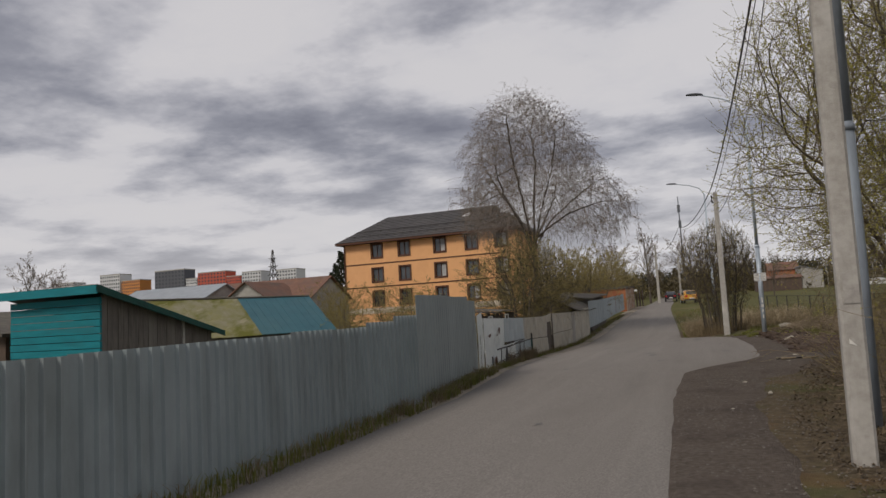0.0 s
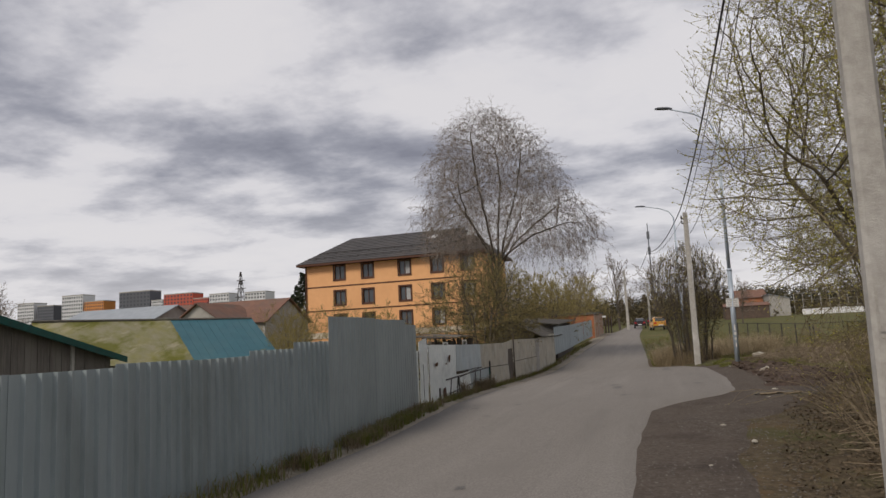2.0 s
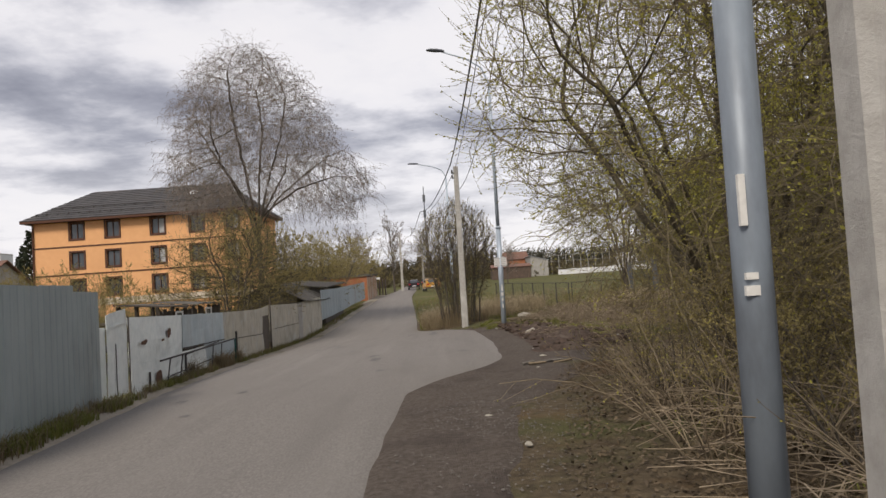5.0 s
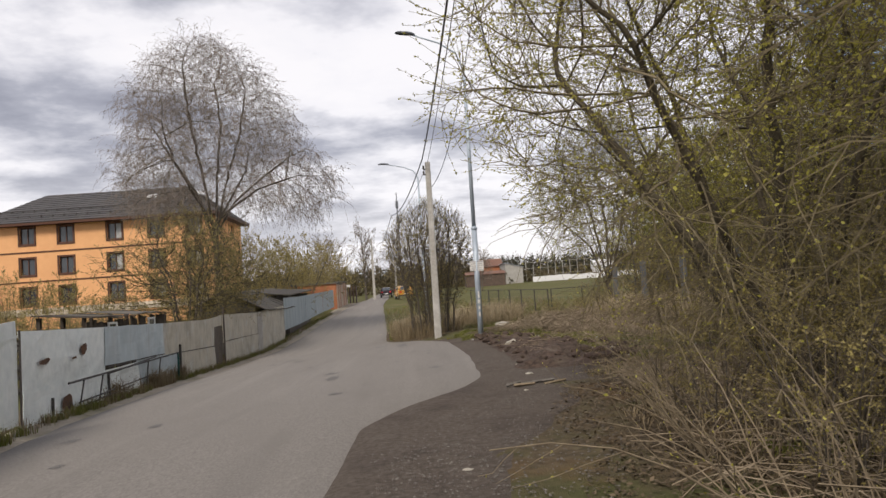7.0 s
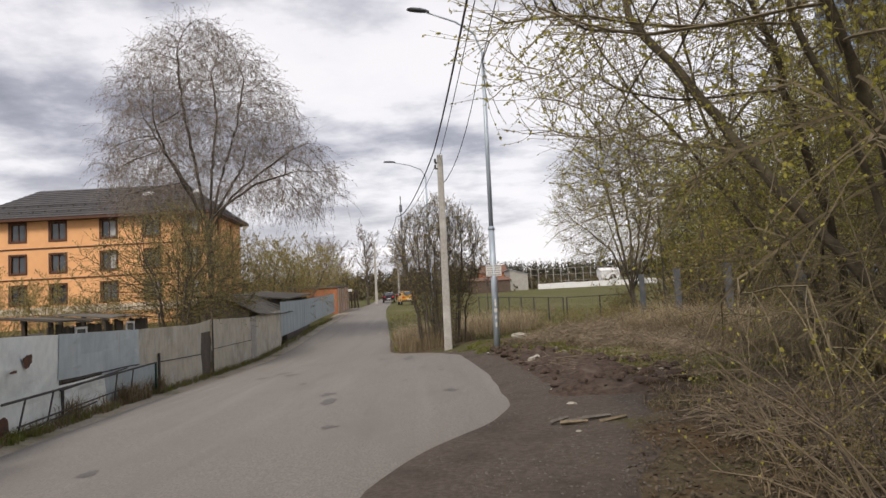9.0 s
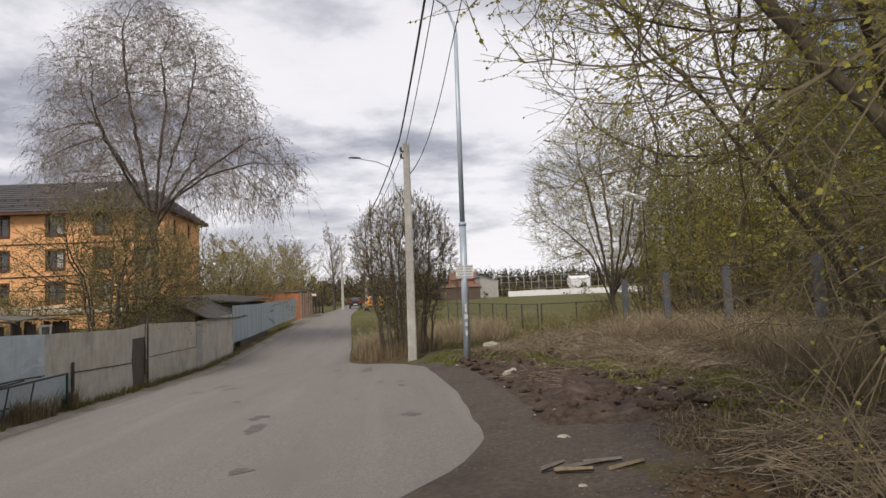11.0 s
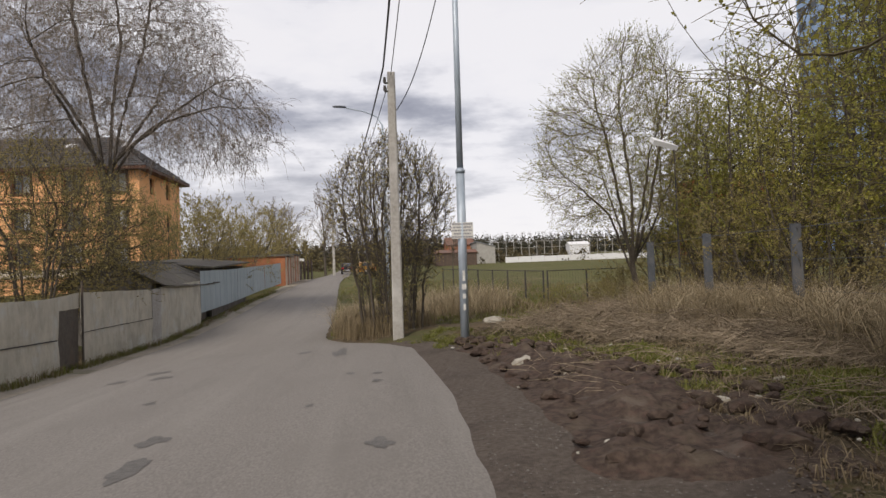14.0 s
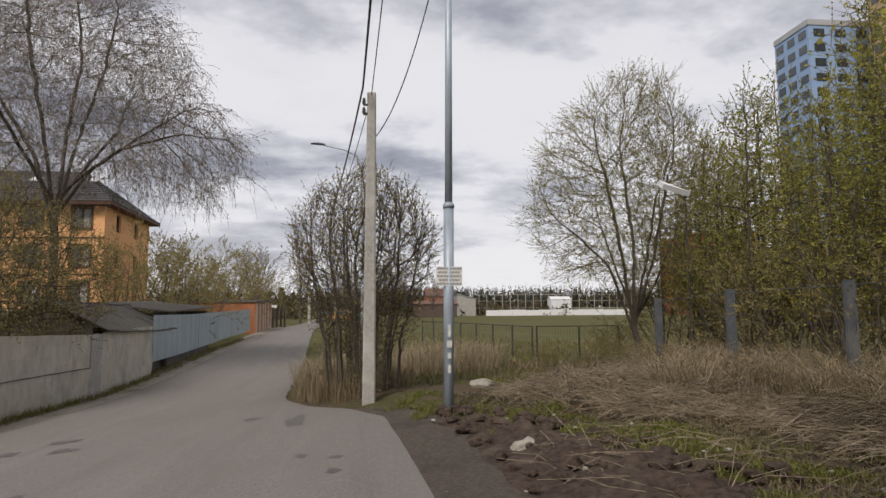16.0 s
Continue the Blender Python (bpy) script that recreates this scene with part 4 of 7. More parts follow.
class Plant:
    """Grows limbs (tapered tubes), twigs and leaves into three meshes. free(p): whether the place p, from the foot, may be grown into."""

    def __init__(self, seed, free=None):
        self.rng, self.free = random.Random(seed), free
        self.wood, self.twig = Geo(), Geo()
        self.lv, self.lf = [], []

    def leaf(self, p, size, along):
        r = self.rng
        d = Vector((r.gauss(0, 0.6), r.gauss(0, 0.6), r.gauss(0, 0.6))) + along
        d.normalize()
        s = d.cross(Vector((r.gauss(0, 1), r.gauss(0, 1), r.gauss(0, 1))))
        if s.length < 1e-4:
            return
        s.normalize()
        n = len(self.lv)
        L = size * r.uniform(0.7, 1.4)
        w = L * r.uniform(0.25, 0.4)
        m = p + d * L * 0.45
        q = p + d * L
        self.lv += [tuple(p), tuple(m + s * w), tuple(q), tuple(m - s * w)]
        self.lf.append((n, n + 1, n + 2, n + 3))

    def limb(self, p, d, length, r0, level, spec):
        rng, s = self.rng, spec[level]
        seg = s["seg"]
        pts, dirs = [p.copy()], [d.copy()]
        b, dr = s["bend"], s["droop"]
        for k in range(seg):
            d = d + Vector((rng.gauss(0, b), rng.gauss(0, b), rng.gauss(0, b) + dr * (k + 1) / seg))
            d.normalize()
            q = p + d * (length / seg)
            if self.free and not self.free(q):
                break
            p = q
            pts.append(p.copy())
            dirs.append(d.copy())
        seg = len(pts) - 1
        if seg < 1:
            return
        tip = s.get("tip", 0.35)
        radii = [r0 * (1 - (1 - tip) * k / seg) for k in range(seg + 1)]
        (self.wood if s.get("wood") else self.twig).tube(pts, radii, s["sides"], False)
        if "leaf" in s:
            for _ in range(s["leaves"]):
                f = rng.uniform(s.get("from", 0.1), 1.0) * seg
                i = min(int(f), seg - 1)
                self.leaf(pts[i].lerp(pts[i + 1], f - i), s["leaf"], dirs[i])
        if level + 1 < len(spec):
            c = spec[level + 1]
            n = c["n"] if isinstance(c["n"], int) else rng.randint(*c["n"])
            lo = c.get("start", 0.25)
            for k in range(n):
                f = (lo + (1 - lo) * (k + rng.random()) / n) * seg
                i = min(int(f), seg - 1)
                q, dd = pts[i].lerp(pts[i + 1], f - i), dirs[i + 1]
                side = dd.orthogonal().normalized()
                side.rotate(Matrix.Rotation(rng.uniform(0, 2 * math.pi), 3, dd))
                a = radians(c["angle"] * rng.uniform(0.7, 1.3))
                nd = (dd * math.cos(a) + side * math.sin(a)).normalized()
                ln = length * c["len"] * rng.uniform(0.7, 1.25) * (1.0 - c.get("fall", 0.45) * f / seg)
                rr = max(radii[i] * c.get("thin", 0.55), c.get("rmin", 0.004))
                self.limb(q, nd, ln, rr, level + 1, spec)

    def colonise(self, lines, room, step, reach, kill, up=0.0, rounds=120):
        """Branches that reach for the free points of room; lines: the first stems. Gives each thin shoot's place, direction and radius."""
        rng = self.rng
        nodes, par = [], []
        for line in lines:
            last = min(range(len(nodes)), key=lambda i: (nodes[i] - Vector(line[0])).length) if nodes else -1
            for a, b in zip(line[:-1], line[1:]):
                a, b = Vector(a), Vector(b)
                n = max(1, int((b - a).length / step))
                for k in range(0 if last < 0 else 1, n + 1):
                    q = a.lerp(b, k / n) + Vector((rng.gauss(0, 0.07), rng.gauss(0, 0.07), rng.gauss(0, 0.03))) * step
                    nodes.append(q)
                    par.append(last)
                    last = len(nodes) - 1
        P = np.array(room, dtype=float)
        N = np.array([tuple(p) for p in nodes])
        d = np.linalg.norm(P[:, None, :] - N[None, :, :], axis=2)
        near, dist, live, kids = d.argmin(1), d.min(1), np.ones(len(P), bool), {}
        for _ in range(rounds):
            live &= dist > kill
            act = np.nonzero(live & (dist < reach))[0]
            if not len(act):
                break
            acc = {}
            for i in act:
                v = Vector(P[i] - N[near[i]]).normalized()
                acc[near[i]] = acc[near[i]] + v if near[i] in acc else v
            fresh = []
            for k, v in acc.items():
                if kids.get(k, 0) > 3:
                    continue
                p = par[k]
                along = (nodes[k] - nodes[p]).normalized() if p >= 0 else Vector((0, 0, 1))
                v = v.normalized() + along * 0.45 + Vector((rng.gauss(0, 0.16), rng.gauss(0, 0.16), up + rng.gauss(0, 0.12)))
                kids[k] = kids.get(k, 0) + 1
                nodes.append(nodes[k] + v.normalized() * step)
                par.append(int(k))
                fresh.append(len(nodes) - 1)
            if not fresh:
                break
            F = np.array([tuple(nodes[i]) for i in fresh])
            N = np.vstack([N, F])
            d = np.linalg.norm(P[:, None, :] - F[None, :, :], axis=2)
            j = d.argmin(1)
            better = d[np.arange(len(P)), j] < dist
            dist[better] = d[np.arange(len(P)), j][better]
            near[better] = np.array(fresh)[j[better]]
        return nodes, par

    def flesh(self, nodes, par, tip, power, most, thick):
        """Tubes along the branches, thickening towards the foot; gives (place, direction, radius) of every node."""
        n = len(nodes)
        area, sons = [0.0] * n, [[] for _ in range(n)]
        for i in range(n - 1, -1, -1):
            area[i] = max(area[i], tip ** power)
            if par[i] >= 0:
                area[par[i]] += area[i]
                sons[par[i]].append(i)
        rad = [min(a ** (1 / power), most) for a in area]
        pos = [p.copy() for p in nodes]
        for i in range(n):
            if par[i] >= 0 and len(sons[i]) == 1:
                pos[i] = nodes[i] * 0.5 + (nodes[par[i]] + nodes[sons[i][0]]) * 0.25
        heads = [i for i in range(n) if par[i] < 0]
        while heads:
            i = heads.pop()
            chain, radii = ([pos[par[i]], pos[i]], [rad[i], rad[i]]) if par[i] >= 0 else ([pos[i]], [rad[i]])
            while sons[i]:
                kids = sorted(sons[i], key=lambda k: -rad[k])
                heads += kids[1:]
                i = kids[0]
                chain.append(pos[i])
                radii.append(rad[i])
            if len(chain) < 2:
                continue
            big = max(radii)
            (self.wood if big > thick else self.twig).tube(chain, radii, 8 if big > 0.07 else (6 if big > 0.03 else (4 if big > 0.012 else 3)), False)
        return [(pos[i], (pos[i] - pos[par[i]]).normalized(), rad[i]) for i in range(n) if par[i] >= 0 and (pos[i] - pos[par[i]]).length > 1e-6]

    def clothe(self, spots, below, chance, length, angle, spec):
        """Thin shoots on every branch thinner than below."""
        rng = self.rng
        for p, d, r in spots:
            if r > below:
                continue
            k = int(chance) + (1 if rng.random() < chance % 1 else 0)
            for _ in range(k):
                side = d.orthogonal().normalized()
                side.rotate(Matrix.Rotation(rng.uniform(0, 6.283), 3, d))
                a = radians(angle * rng.uniform(0.4, 1.4))
                self.limb(p, (d * math.cos(a) + side * math.sin(a)).normalized(), length * rng.uniform(0.5, 1.3), spec[0]["r"] * rng.uniform(0.8, 1.2), 0, spec)

    def build(self, name, m, label, category, barks, leaf_material, group=""):
        t = empty(name, m, label, category, group)
        if self.wood.v:
            part("trunk", self.wood, barks[0], t, "", True)
        if self.twig.v:
            part("crown", self.twig, barks[1], t)
        if self.lv:
            obj("foliage", mesh_of("foliage", self.lv, self.lf, leaf_material), t)
        return t


def at_ground(x, y, rz=0, s=1.0):
    return pose(x, y, land(x, y) - 0.02, 0, 0, rz) @ Matrix.Scale(s, 4)


def room_in(seed, count, left, right, deep, z0, z1, hollow=0.3, ok=None):
    """Free points within a crown whose width to both sides follows tables over the height."""
    r, out = random.Random(seed), []
    while len(out) < count:
        z = r.uniform(z0, z1)
        u, v = r.uniform(-1, 1), r.uniform(-1, 1)
        q = math.hypot(u, v)
        lump = 0.97 + 0.30 * noise.noise(Vector((u * 1.7, v * 1.7, z * 0.45 + seed)))
        if q > lump or q < hollow and r.random() < 0.6:
            continue
        x = u * (lerp(z, right) if u > 0 else lerp(z, left))
        y = v * lerp(z, deep)
        if ok is None or ok(Vector((x, y, z))):
            out.append((x, y, z))
    return out


def birch():
    P = Plant(11)
    left = [(5, 3.2), (6.5, 4.6), (8.5, 5.3), (10.5, 5.2), (12.5, 4.9), (14.2, 4.2), (15.6, 3.2), (16.7, 1.9), (17.2, 0.5)]
    right = [(5, 4.5), (6.5, 6.3), (8.5, 6.7), (10, 6.0), (11.5, 5.1), (13.5, 3.8), (15, 2.4), (16.5, 0.8), (17.2, 0.2)]
    deep = [(5, 3.2), (7, 5.0), (10, 5.2), (12.5, 4.2), (14.5, 2.8), (16.5, 0.9), (17.2, 0.2)]
    room = room_in(5, 4600, left, right, deep, 6.2, 17.1, 0.35, lambda p: p.z > 8.3 - 0.32 * math.hypot(p.x, p.y))
    lines = [[(0, 0, -0.3), (0.05, 0, 2.0), (0, 0.05, 4.4), (-0.1, 0.1, 6.6)]]
    for a, b, c in (((-0.9, 0.2, 8.2), (-2.2, 0.4, 10.2), (-3.2, 0.4, 12.0)), ((-0.4, -0.3, 9.0), (-0.9, -0.6, 12.0), (-1.2, -0.5, 15.0)), ((0.1, 0.4, 9.2), (0.3, 0.9, 12.0), (0.1, 0.8, 14.4)), ((0.7, -0.2, 8.6), (1.6, -0.5, 11.0), (2.0, -0.6, 13.0)), ((1.0, 0.4, 7.8), (2.6, 0.9, 9.2), (4.0, 1.0, 10.2)), ((-0.6, -0.8, 7.8), (-1.2, -2.4, 9.6), (-1.4, -3.2, 11.0)), ((0.6, 1.0, 8.0), (1.1, 2.6, 9.8), (1.2, 3.2, 11.0)), ((1.1, -0.7, 7.3), (2.8, -1.8, 8.0), (4.6, -2.2, 8.4))):
        lines.append([(0, 0.05, 5.0 + 0.2 * len(lines)), a, b, c])
    nodes, par = P.colonise(lines, room, 0.32, 3.4, 0.40, 0.03)
    spots = P.flesh(nodes, par, 0.0085, 2.35, 0.30, 0.022)
    P.clothe(spots, 0.030, 2.3, 1.0, 58, [dict(r=0.0056, seg=3, bend=0.13, droop=-0.50, sides=3, tip=0.5, leaf=0.045, leaves=6), dict(n=(1, 2), start=0.2, len=0.7, angle=32, bend=0.14, droop=-0.55, seg=3, sides=3, tip=0.6, thin=0.8, rmin=0.0046, fall=0.2, leaf=0.045, leaves=4)])
    return P.build("birch_tree", at_ground(-10.2, 45.0), "tall grey birch with drooping bare twigs and catkins", "tree", (BARK, BIRCHTWIG), LEAFB)


def willow(seed, stems, height, spread, leaves=10, leaf=0.03, mid=(7, 9), fine=(8, 10), r0=0.10, boughs=11, free=None, lift=0.08):
    P = Plant(seed, free)
    spec = [
        dict(seg=8, bend=0.085, droop=0.05, sides=7, wood=True, tip=0.22),
        dict(n=boughs, start=0.10, len=0.55, angle=50, bend=0.15, droop=lift, seg=6, sides=5, wood=True, tip=0.25, thin=0.36, fall=0.35),
        dict(n=mid, start=0.12, len=0.48, angle=38, bend=0.11, droop=lift, seg=4, sides=4, tip=0.3, thin=0.45, rmin=0.0055, fall=0.3, leaf=leaf, leaves=leaves // 2),
        dict(n=fine, start=0.08, len=0.48, angle=36, bend=0.12, droop=lift, seg=3, sides=3, tip=0.5, thin=0.5, rmin=0.003, fall=0.2, leaf=leaf, leaves=leaves),
    ]
    rng = P.rng
    for k in range(stems):
        a = 2 * math.pi * (k + rng.random() * 0.6) / stems
        lean = spread * rng.uniform(0.4, 1.2)
        d = Vector((math.cos(a) * lean, math.sin(a) * lean, 1)).normalized()
        P.limb(Vector((math.cos(a) * 0.25, math.sin(a) * 0.25, -0.2)), d, height * rng.uniform(0.75, 1.05), r0 * rng.uniform(0.7, 1.1), 0, spec)
    return P


def clear_of_lane(fx, fy):
    """Keeps the growth of a plant that stands at fx, fy off the lane and the poles."""

    def free(p):
        x, y, z = p.x + fx, p.y + fy, p.z
        lim = 1.35 if y > 12.5 else 1.95 + 0.25 * math.sin(y * 2.1)
        if z > 3.4 and 12.5 < y < 18.8:
            lim = 0.95
        if z < 2.0:
            lim += 0.9
        if y > 17.2 and z < 2.6 and x < 4.6 or y > 22.3:
            return False
        if y > 20.5:
            lim += (y - 20.5) * 0.55
        return x > lim + 0.25 * math.sin(z * 1.7 + y)

    return free


birch()


def roadside_willow(seed, x, y, stems, r, zc, rz, count, leaves):
    """A clump of leaning dark stems with a wide crown that hangs over the lane's edge."""
    P = Plant(seed)
    rng, free = P.rng, clear_of_lane(x, y)
    ball = [(zc - rz, 0.7), (zc - 0.8 * rz, 0.86), (zc - 0.4 * rz, 0.97), (zc, 1.0), (zc + 0.45 * rz, 0.9), (zc + 0.8 * rz, 0.6), (zc + rz, 0.2)]
    wide = [(z, k * r) for z, k in ball]
    room = room_in(seed, count, wide, wide, wide, max(zc - rz, 0.9), zc + rz, 0.3, free)
    lines = []
    for k in range(stems):
        a = 2 * math.pi * (k + rng.uniform(-0.3, 0.3)) / stems
        c, q = math.cos(a), math.sin(a)
        f, l = rng.uniform(0.15, 0.5), rng.uniform(0.32, 0.62)
        h = rng.uniform(0.75, 1.15)
        lines.append([(f * c, f * q, -0.25), ((f + 0.2) * c, (f + 0.2) * q, 0.9 * h), (l * 0.55 * r * c, l * 0.55 * r * q, 2.5 * h), (l * r * c, l * r * q, 4.4 * h)])
        if not all(free(Vector(p)) for p in lines[-1][2:]):
            lines[-1] = lines[-1][:3]
    lines = [lines[0]] + [[(0, 0, -0.25)] + p[1:] for p in lines[1:]]
    nodes, par = P.colonise(lines, room, 0.24, 2.2, 0.34, 0.02)
    spots = P.flesh(nodes, par, 0.0062, 2.25, 0.095, 0.016)
    low = [t for t in spots if t[0].z < 2.3]
    P.clothe([t for t in spots if t[0].z >= 2.3], 0.020, 3.4, 0.62, 48, [dict(r=0.0036, seg=3, bend=0.10, droop=0.10, sides=3, tip=0.5, leaf=0.031, leaves=leaves, **{"from": 0.3})])
    P.clothe(low, 0.020, 2.6, 0.8, 52, [dict(r=0.0040, seg=4, bend=0.14, droop=-0.25, sides=3, tip=0.5, leaf=0.026, leaves=max(leaves - 6, 1), **{"from": 0.5})])
    return P.build("willow_tree", at_ground(x, y), "many-stemmed willow with small yellow-green spring leaves at the lane's edge", "tree", (WILLOWBARK, WILLOWTWIG), LEAFY, "roadside willows")


for args in ((21, 4.7, 16.4, 10, 4.5, 4.7, 4.3, 5000, 9), (22, 5.0, 11.6, 8, 3.2, 4.2, 3.8, 2600, 9), (27, 6.2, 19.9, 7, 4.3, 4.8, 3.9, 2600, 3), (25, 8.6, 18.2, 6, 3.0, 4.0, 3.4, 900, 3)):
    roadside_willow(*args)

# bush round the concrete pole: steep, mostly bare stems
P = Plant(31)
wide = [(0.6, 0.75), (1.6, 1.2), (2.8, 1.65), (3.7, 1.75), (4.4, 1.3), (5.0, 0.5), (5.2, 0.2)]
lines = []
for k in range(38):
    a, r = P.rng.uniform(0, 6.28), 0.8 * math.sqrt(P.rng.random())
    c, q, h = math.cos(a), math.sin(a), P.rng.uniform(0.7, 1.1)
    lines.append([(r * c, r * q, -0.15), (1.15 * r * c, 1.15 * r * q, 1.3 * h), (1.5 * r * c, 1.5 * r * q, 2.6 * h)])
lines = [lines[0]] + [[(0.6 * p[0][0], 0.6 * p[0][1], -0.15), p[0], *p[1:]] for p in lines[1:]]
nodes, par = P.colonise(lines, room_in(31, 4200, wide, wide, wide, 0.7, 5.2, 0.2), 0.18, 1.6, 0.2, 0.3)
spots = P.flesh(nodes, par, 0.0068, 2.2, 0.036, 0.014)
P.clothe(spots, 0.02, 4.0, 0.38, 36, [dict(r=0.0045, seg=2, bend=0.08, droop=0.15, sides=3, tip=0.5, leaf=0.045, leaves=2, **{"from": 0.6})])
P.build("lilac_bush", at_ground(0.80, 35.3), "tall bush of steep grey stems with few small buds", "bush", (BARK, BARK), LEAFO)

# trees behind the wire fence on the field's side
def slim_tree(seed, x, y, height, r, label, foliage):
    P = Plant(seed)
    rng = P.rng
    w = [(1.6, 0.45 * r), (0.35 * height, r), (0.6 * height, 0.85 * r), (0.85 * height, 0.5 * r), (height, 0.12 * r)]
    room = room_in(seed, 900, w, w, w, 1.8, height, 0.2)
    lines = [[(0, 0, -0.2), (0.05, 0.05, 0.4 * height), (0.0, -0.05, 0.8 * height)]]
    for k in range(3):
        a = 2.1 * k + rng.uniform(-0.4, 0.4)
        lines.append([(0, 0, 0.15 + 0.3 * k), (0.3 * r * math.cos(a), 0.3 * r * math.sin(a), 0.33 * height), (0.5 * r * math.cos(a), 0.5 * r * math.sin(a), 0.66 * height)])
    nodes, par = P.colonise(lines, room, 0.28, 2.0, 0.36, 0.10)
    spots = P.flesh(nodes, par, 0.0085, 2.3, 0.10, 0.02)
    P.clothe(spots, 0.024, 1.8, 0.62, 46, [dict(r=0.0052, seg=2, bend=0.10, droop=0.12, sides=3, tip=0.5, leaf=0.065, leaves=9)])
    return P.build("young_tree", at_ground(x, y), label, "tree", (BARK, WILLOWBARK), foliage, "trees behind the wire fence")


slims = [slim_tree(41, 12.6, 31.5, 9.6, 2.1, "slim young tree with fresh yellow-green leaves behind the wire fence", LEAFG), slim_tree(42, 11.2, 28.6, 8.4, 1.9, "slim young tree with thin yellow-green foliage behind the wire fence", LEAFY)]
for k, (x, y, rz, s) in enumerate(((10.8, 25.0, 70, 0.85), (14.2, 35.5, 140, 1.25), (16.5, 29.0, 200, 1.2), (21.5, 31.5, 30, 1.0), (22.5, 41.0, 100, 0.9), (17.5, 33.5, 190, 1.3), (12.4, 36.9, 250, 0.9), (15.2, 32.5, 80, 1.25), (18.5, 36.5, 260, 1.3), (12.6, 42.2, 90, 0.8), (12.9, 38.8, 40, 0.9), (16.2, 41.0, 310, 1.0), (19.8, 27.0, 5, 0.95), (11.4, 33.6, 110, 0.8), (15.8, 37.6, 20, 1.0), (13.4, 33.6, 300, 1.12), (25, 37, 60, 0.9), (13.6, 27.6, 160, 1.1), (12.2, 44.5, 20, 0.9), (11.3, 38.4, 210, 0.85), (10.6, 35.6, 130, 0.8), (10.3, 32.2, 50, 0.75), (10.9, 29.9, 300, 0.85), (14.6, 45.5, 80, 1.0), (17.5, 47.5, 10, 1.0), (12.0, 40.6, 170, 0.95), (14.6, 41.5, 230, 1.0))):
    copy_thing(slims[k % 2], at_ground(x, y, rz)).scale = (s, s, s)


def goat_willow():
    P = Plant(43)
    left = [(1.5, 1.2), (3.0, 2.8), (5.0, 3.9), (6.5, 3.2), (7.8, 2.2), (8.6, 1.3), (9.3, 0.3)]
    right = [(1.5, 0.8), (3.0, 1.8), (5.0, 2.4), (6.8, 2.5), (8.0, 2.2), (8.8, 1.5), (9.3, 0.5)]
    deep = [(1.5, 1.0), (3.0, 2.3), (5.0, 3.0), (7.0, 2.6), (8.6, 1.4), (9.3, 0.3)]
    room = room_in(9, 3400, left, right, deep, 2.4, 9.3, 0.35, lambda p: p.z > 3.0 - 0.1 * abs(p.x))
    lines = [[(0, 0, -0.3), (0, 0, 0.8), (-0.25, 0, 2.2)]]
    for pts in (((-0.8, 0.1, 3.2), (-2.0, 0.2, 4.4)), ((-0.6, -0.3, 4.0), (-1.1, -0.5, 6.2)), ((0.1, 0.3, 3.8), (-0.1, 0.5, 6.4)), ((0.5, -0.2, 3.4), (1.0, -0.4, 6.0)), ((0.8, 0.3, 2.8), (1.7, 0.5, 4.6)), ((0.0, -0.8, 3.2), (0.0, -1.6, 4.8)), ((-0.3, 0.9, 3.2), (-0.5, 1.7, 4.8))):
        lines.append([(-0.1, 0, 1.0 + 0.1 * len(lines)), *pts])
    nodes, par = P.colonise(lines, room, 0.22, 2.2, 0.30, 0.10)
    spots = P.flesh(nodes, par, 0.0066, 2.3, 0.17, 0.02)
    P.clothe(spots, 0.022, 3.4, 0.66, 36, [dict(r=0.0042, seg=3, bend=0.08, droop=0.12, sides=3, tip=0.5, leaf=0.040, leaves=5, **{"from": 0.4})])
    return P.build("goat_willow", at_ground(9.15, 39.6), "round-crowned willow with pale catkins over dark limbs", "tree", (BARK, WILLOWTWIG), LEAFG)


goat_willow()
low = willow(44, 8, 3.6, 0.55, 5, 0.045, (4, 5), (4, 5), 0.035, 6, lift=0.1).build("undergrowth_bush", at_ground(12.5, 35.0), "dense olive-brown bush behind the wire fence", "bush", (BARK, WILLOWTWIG), LEAFO, "undergrowth")
for k, (x, y, rz, s) in enumerate(((3.2, 13.1, 10, 0.4), (3.3, 15.3, 80, 0.36), (3.3, 11.2, 120, 0.42), (3.9, 14.2, 260, 0.5), (10.6, 36.5, 10, 1.1), (10.2, 33.4, 80, 1.0), (11.8, 43.0, 140, 1.2), (9.9, 30.8, 200, 0.9), (10.0, 27.2, 20, 0.9), (10.2, 23.0, 250, 1.0), (11.2, 29.0, 50, 1.0), (13.5, 38.5, 120, 1.1), (11.0, 24.5, 200, 1.0), (15.5, 33.0, 290, 1.3), (17.5, 40.0, 10, 1.2), (19.5, 30.0, 80, 1.4), (10.6, 20.5, 160, 1.0), (14.0, 27.0, 240, 1.2), (22.0, 36.0, 130, 1.5), (9.6, 15.5, 90, 0.8), (26, 34, 20, 1.7), (25, 42, 220, 1.5), (4.9, 15.6, 40, 0.6), (4.6, 12.4, 260, 0.55), (17, 46, 90, 1.2), (14.5, 43.5, 20, 0.9), (12.2, 39.5, 130, 1.1), (11.8, 41.0, 20, 0.9), (4.4, 11.4, 130, 0.6), (4.1, 13.9, 170, 0.5), (5.6, 9.6, 280, 0.65), (5.7, 14.0, 120, 0.6), (6.8, 12.2, 210, 0.8), (7.4, 16.0, 10, 0.8), (6.2, 17.2, 150, 0.6))):
    copy_thing(low, at_ground(x, y, rz)).scale = (s, s, s)

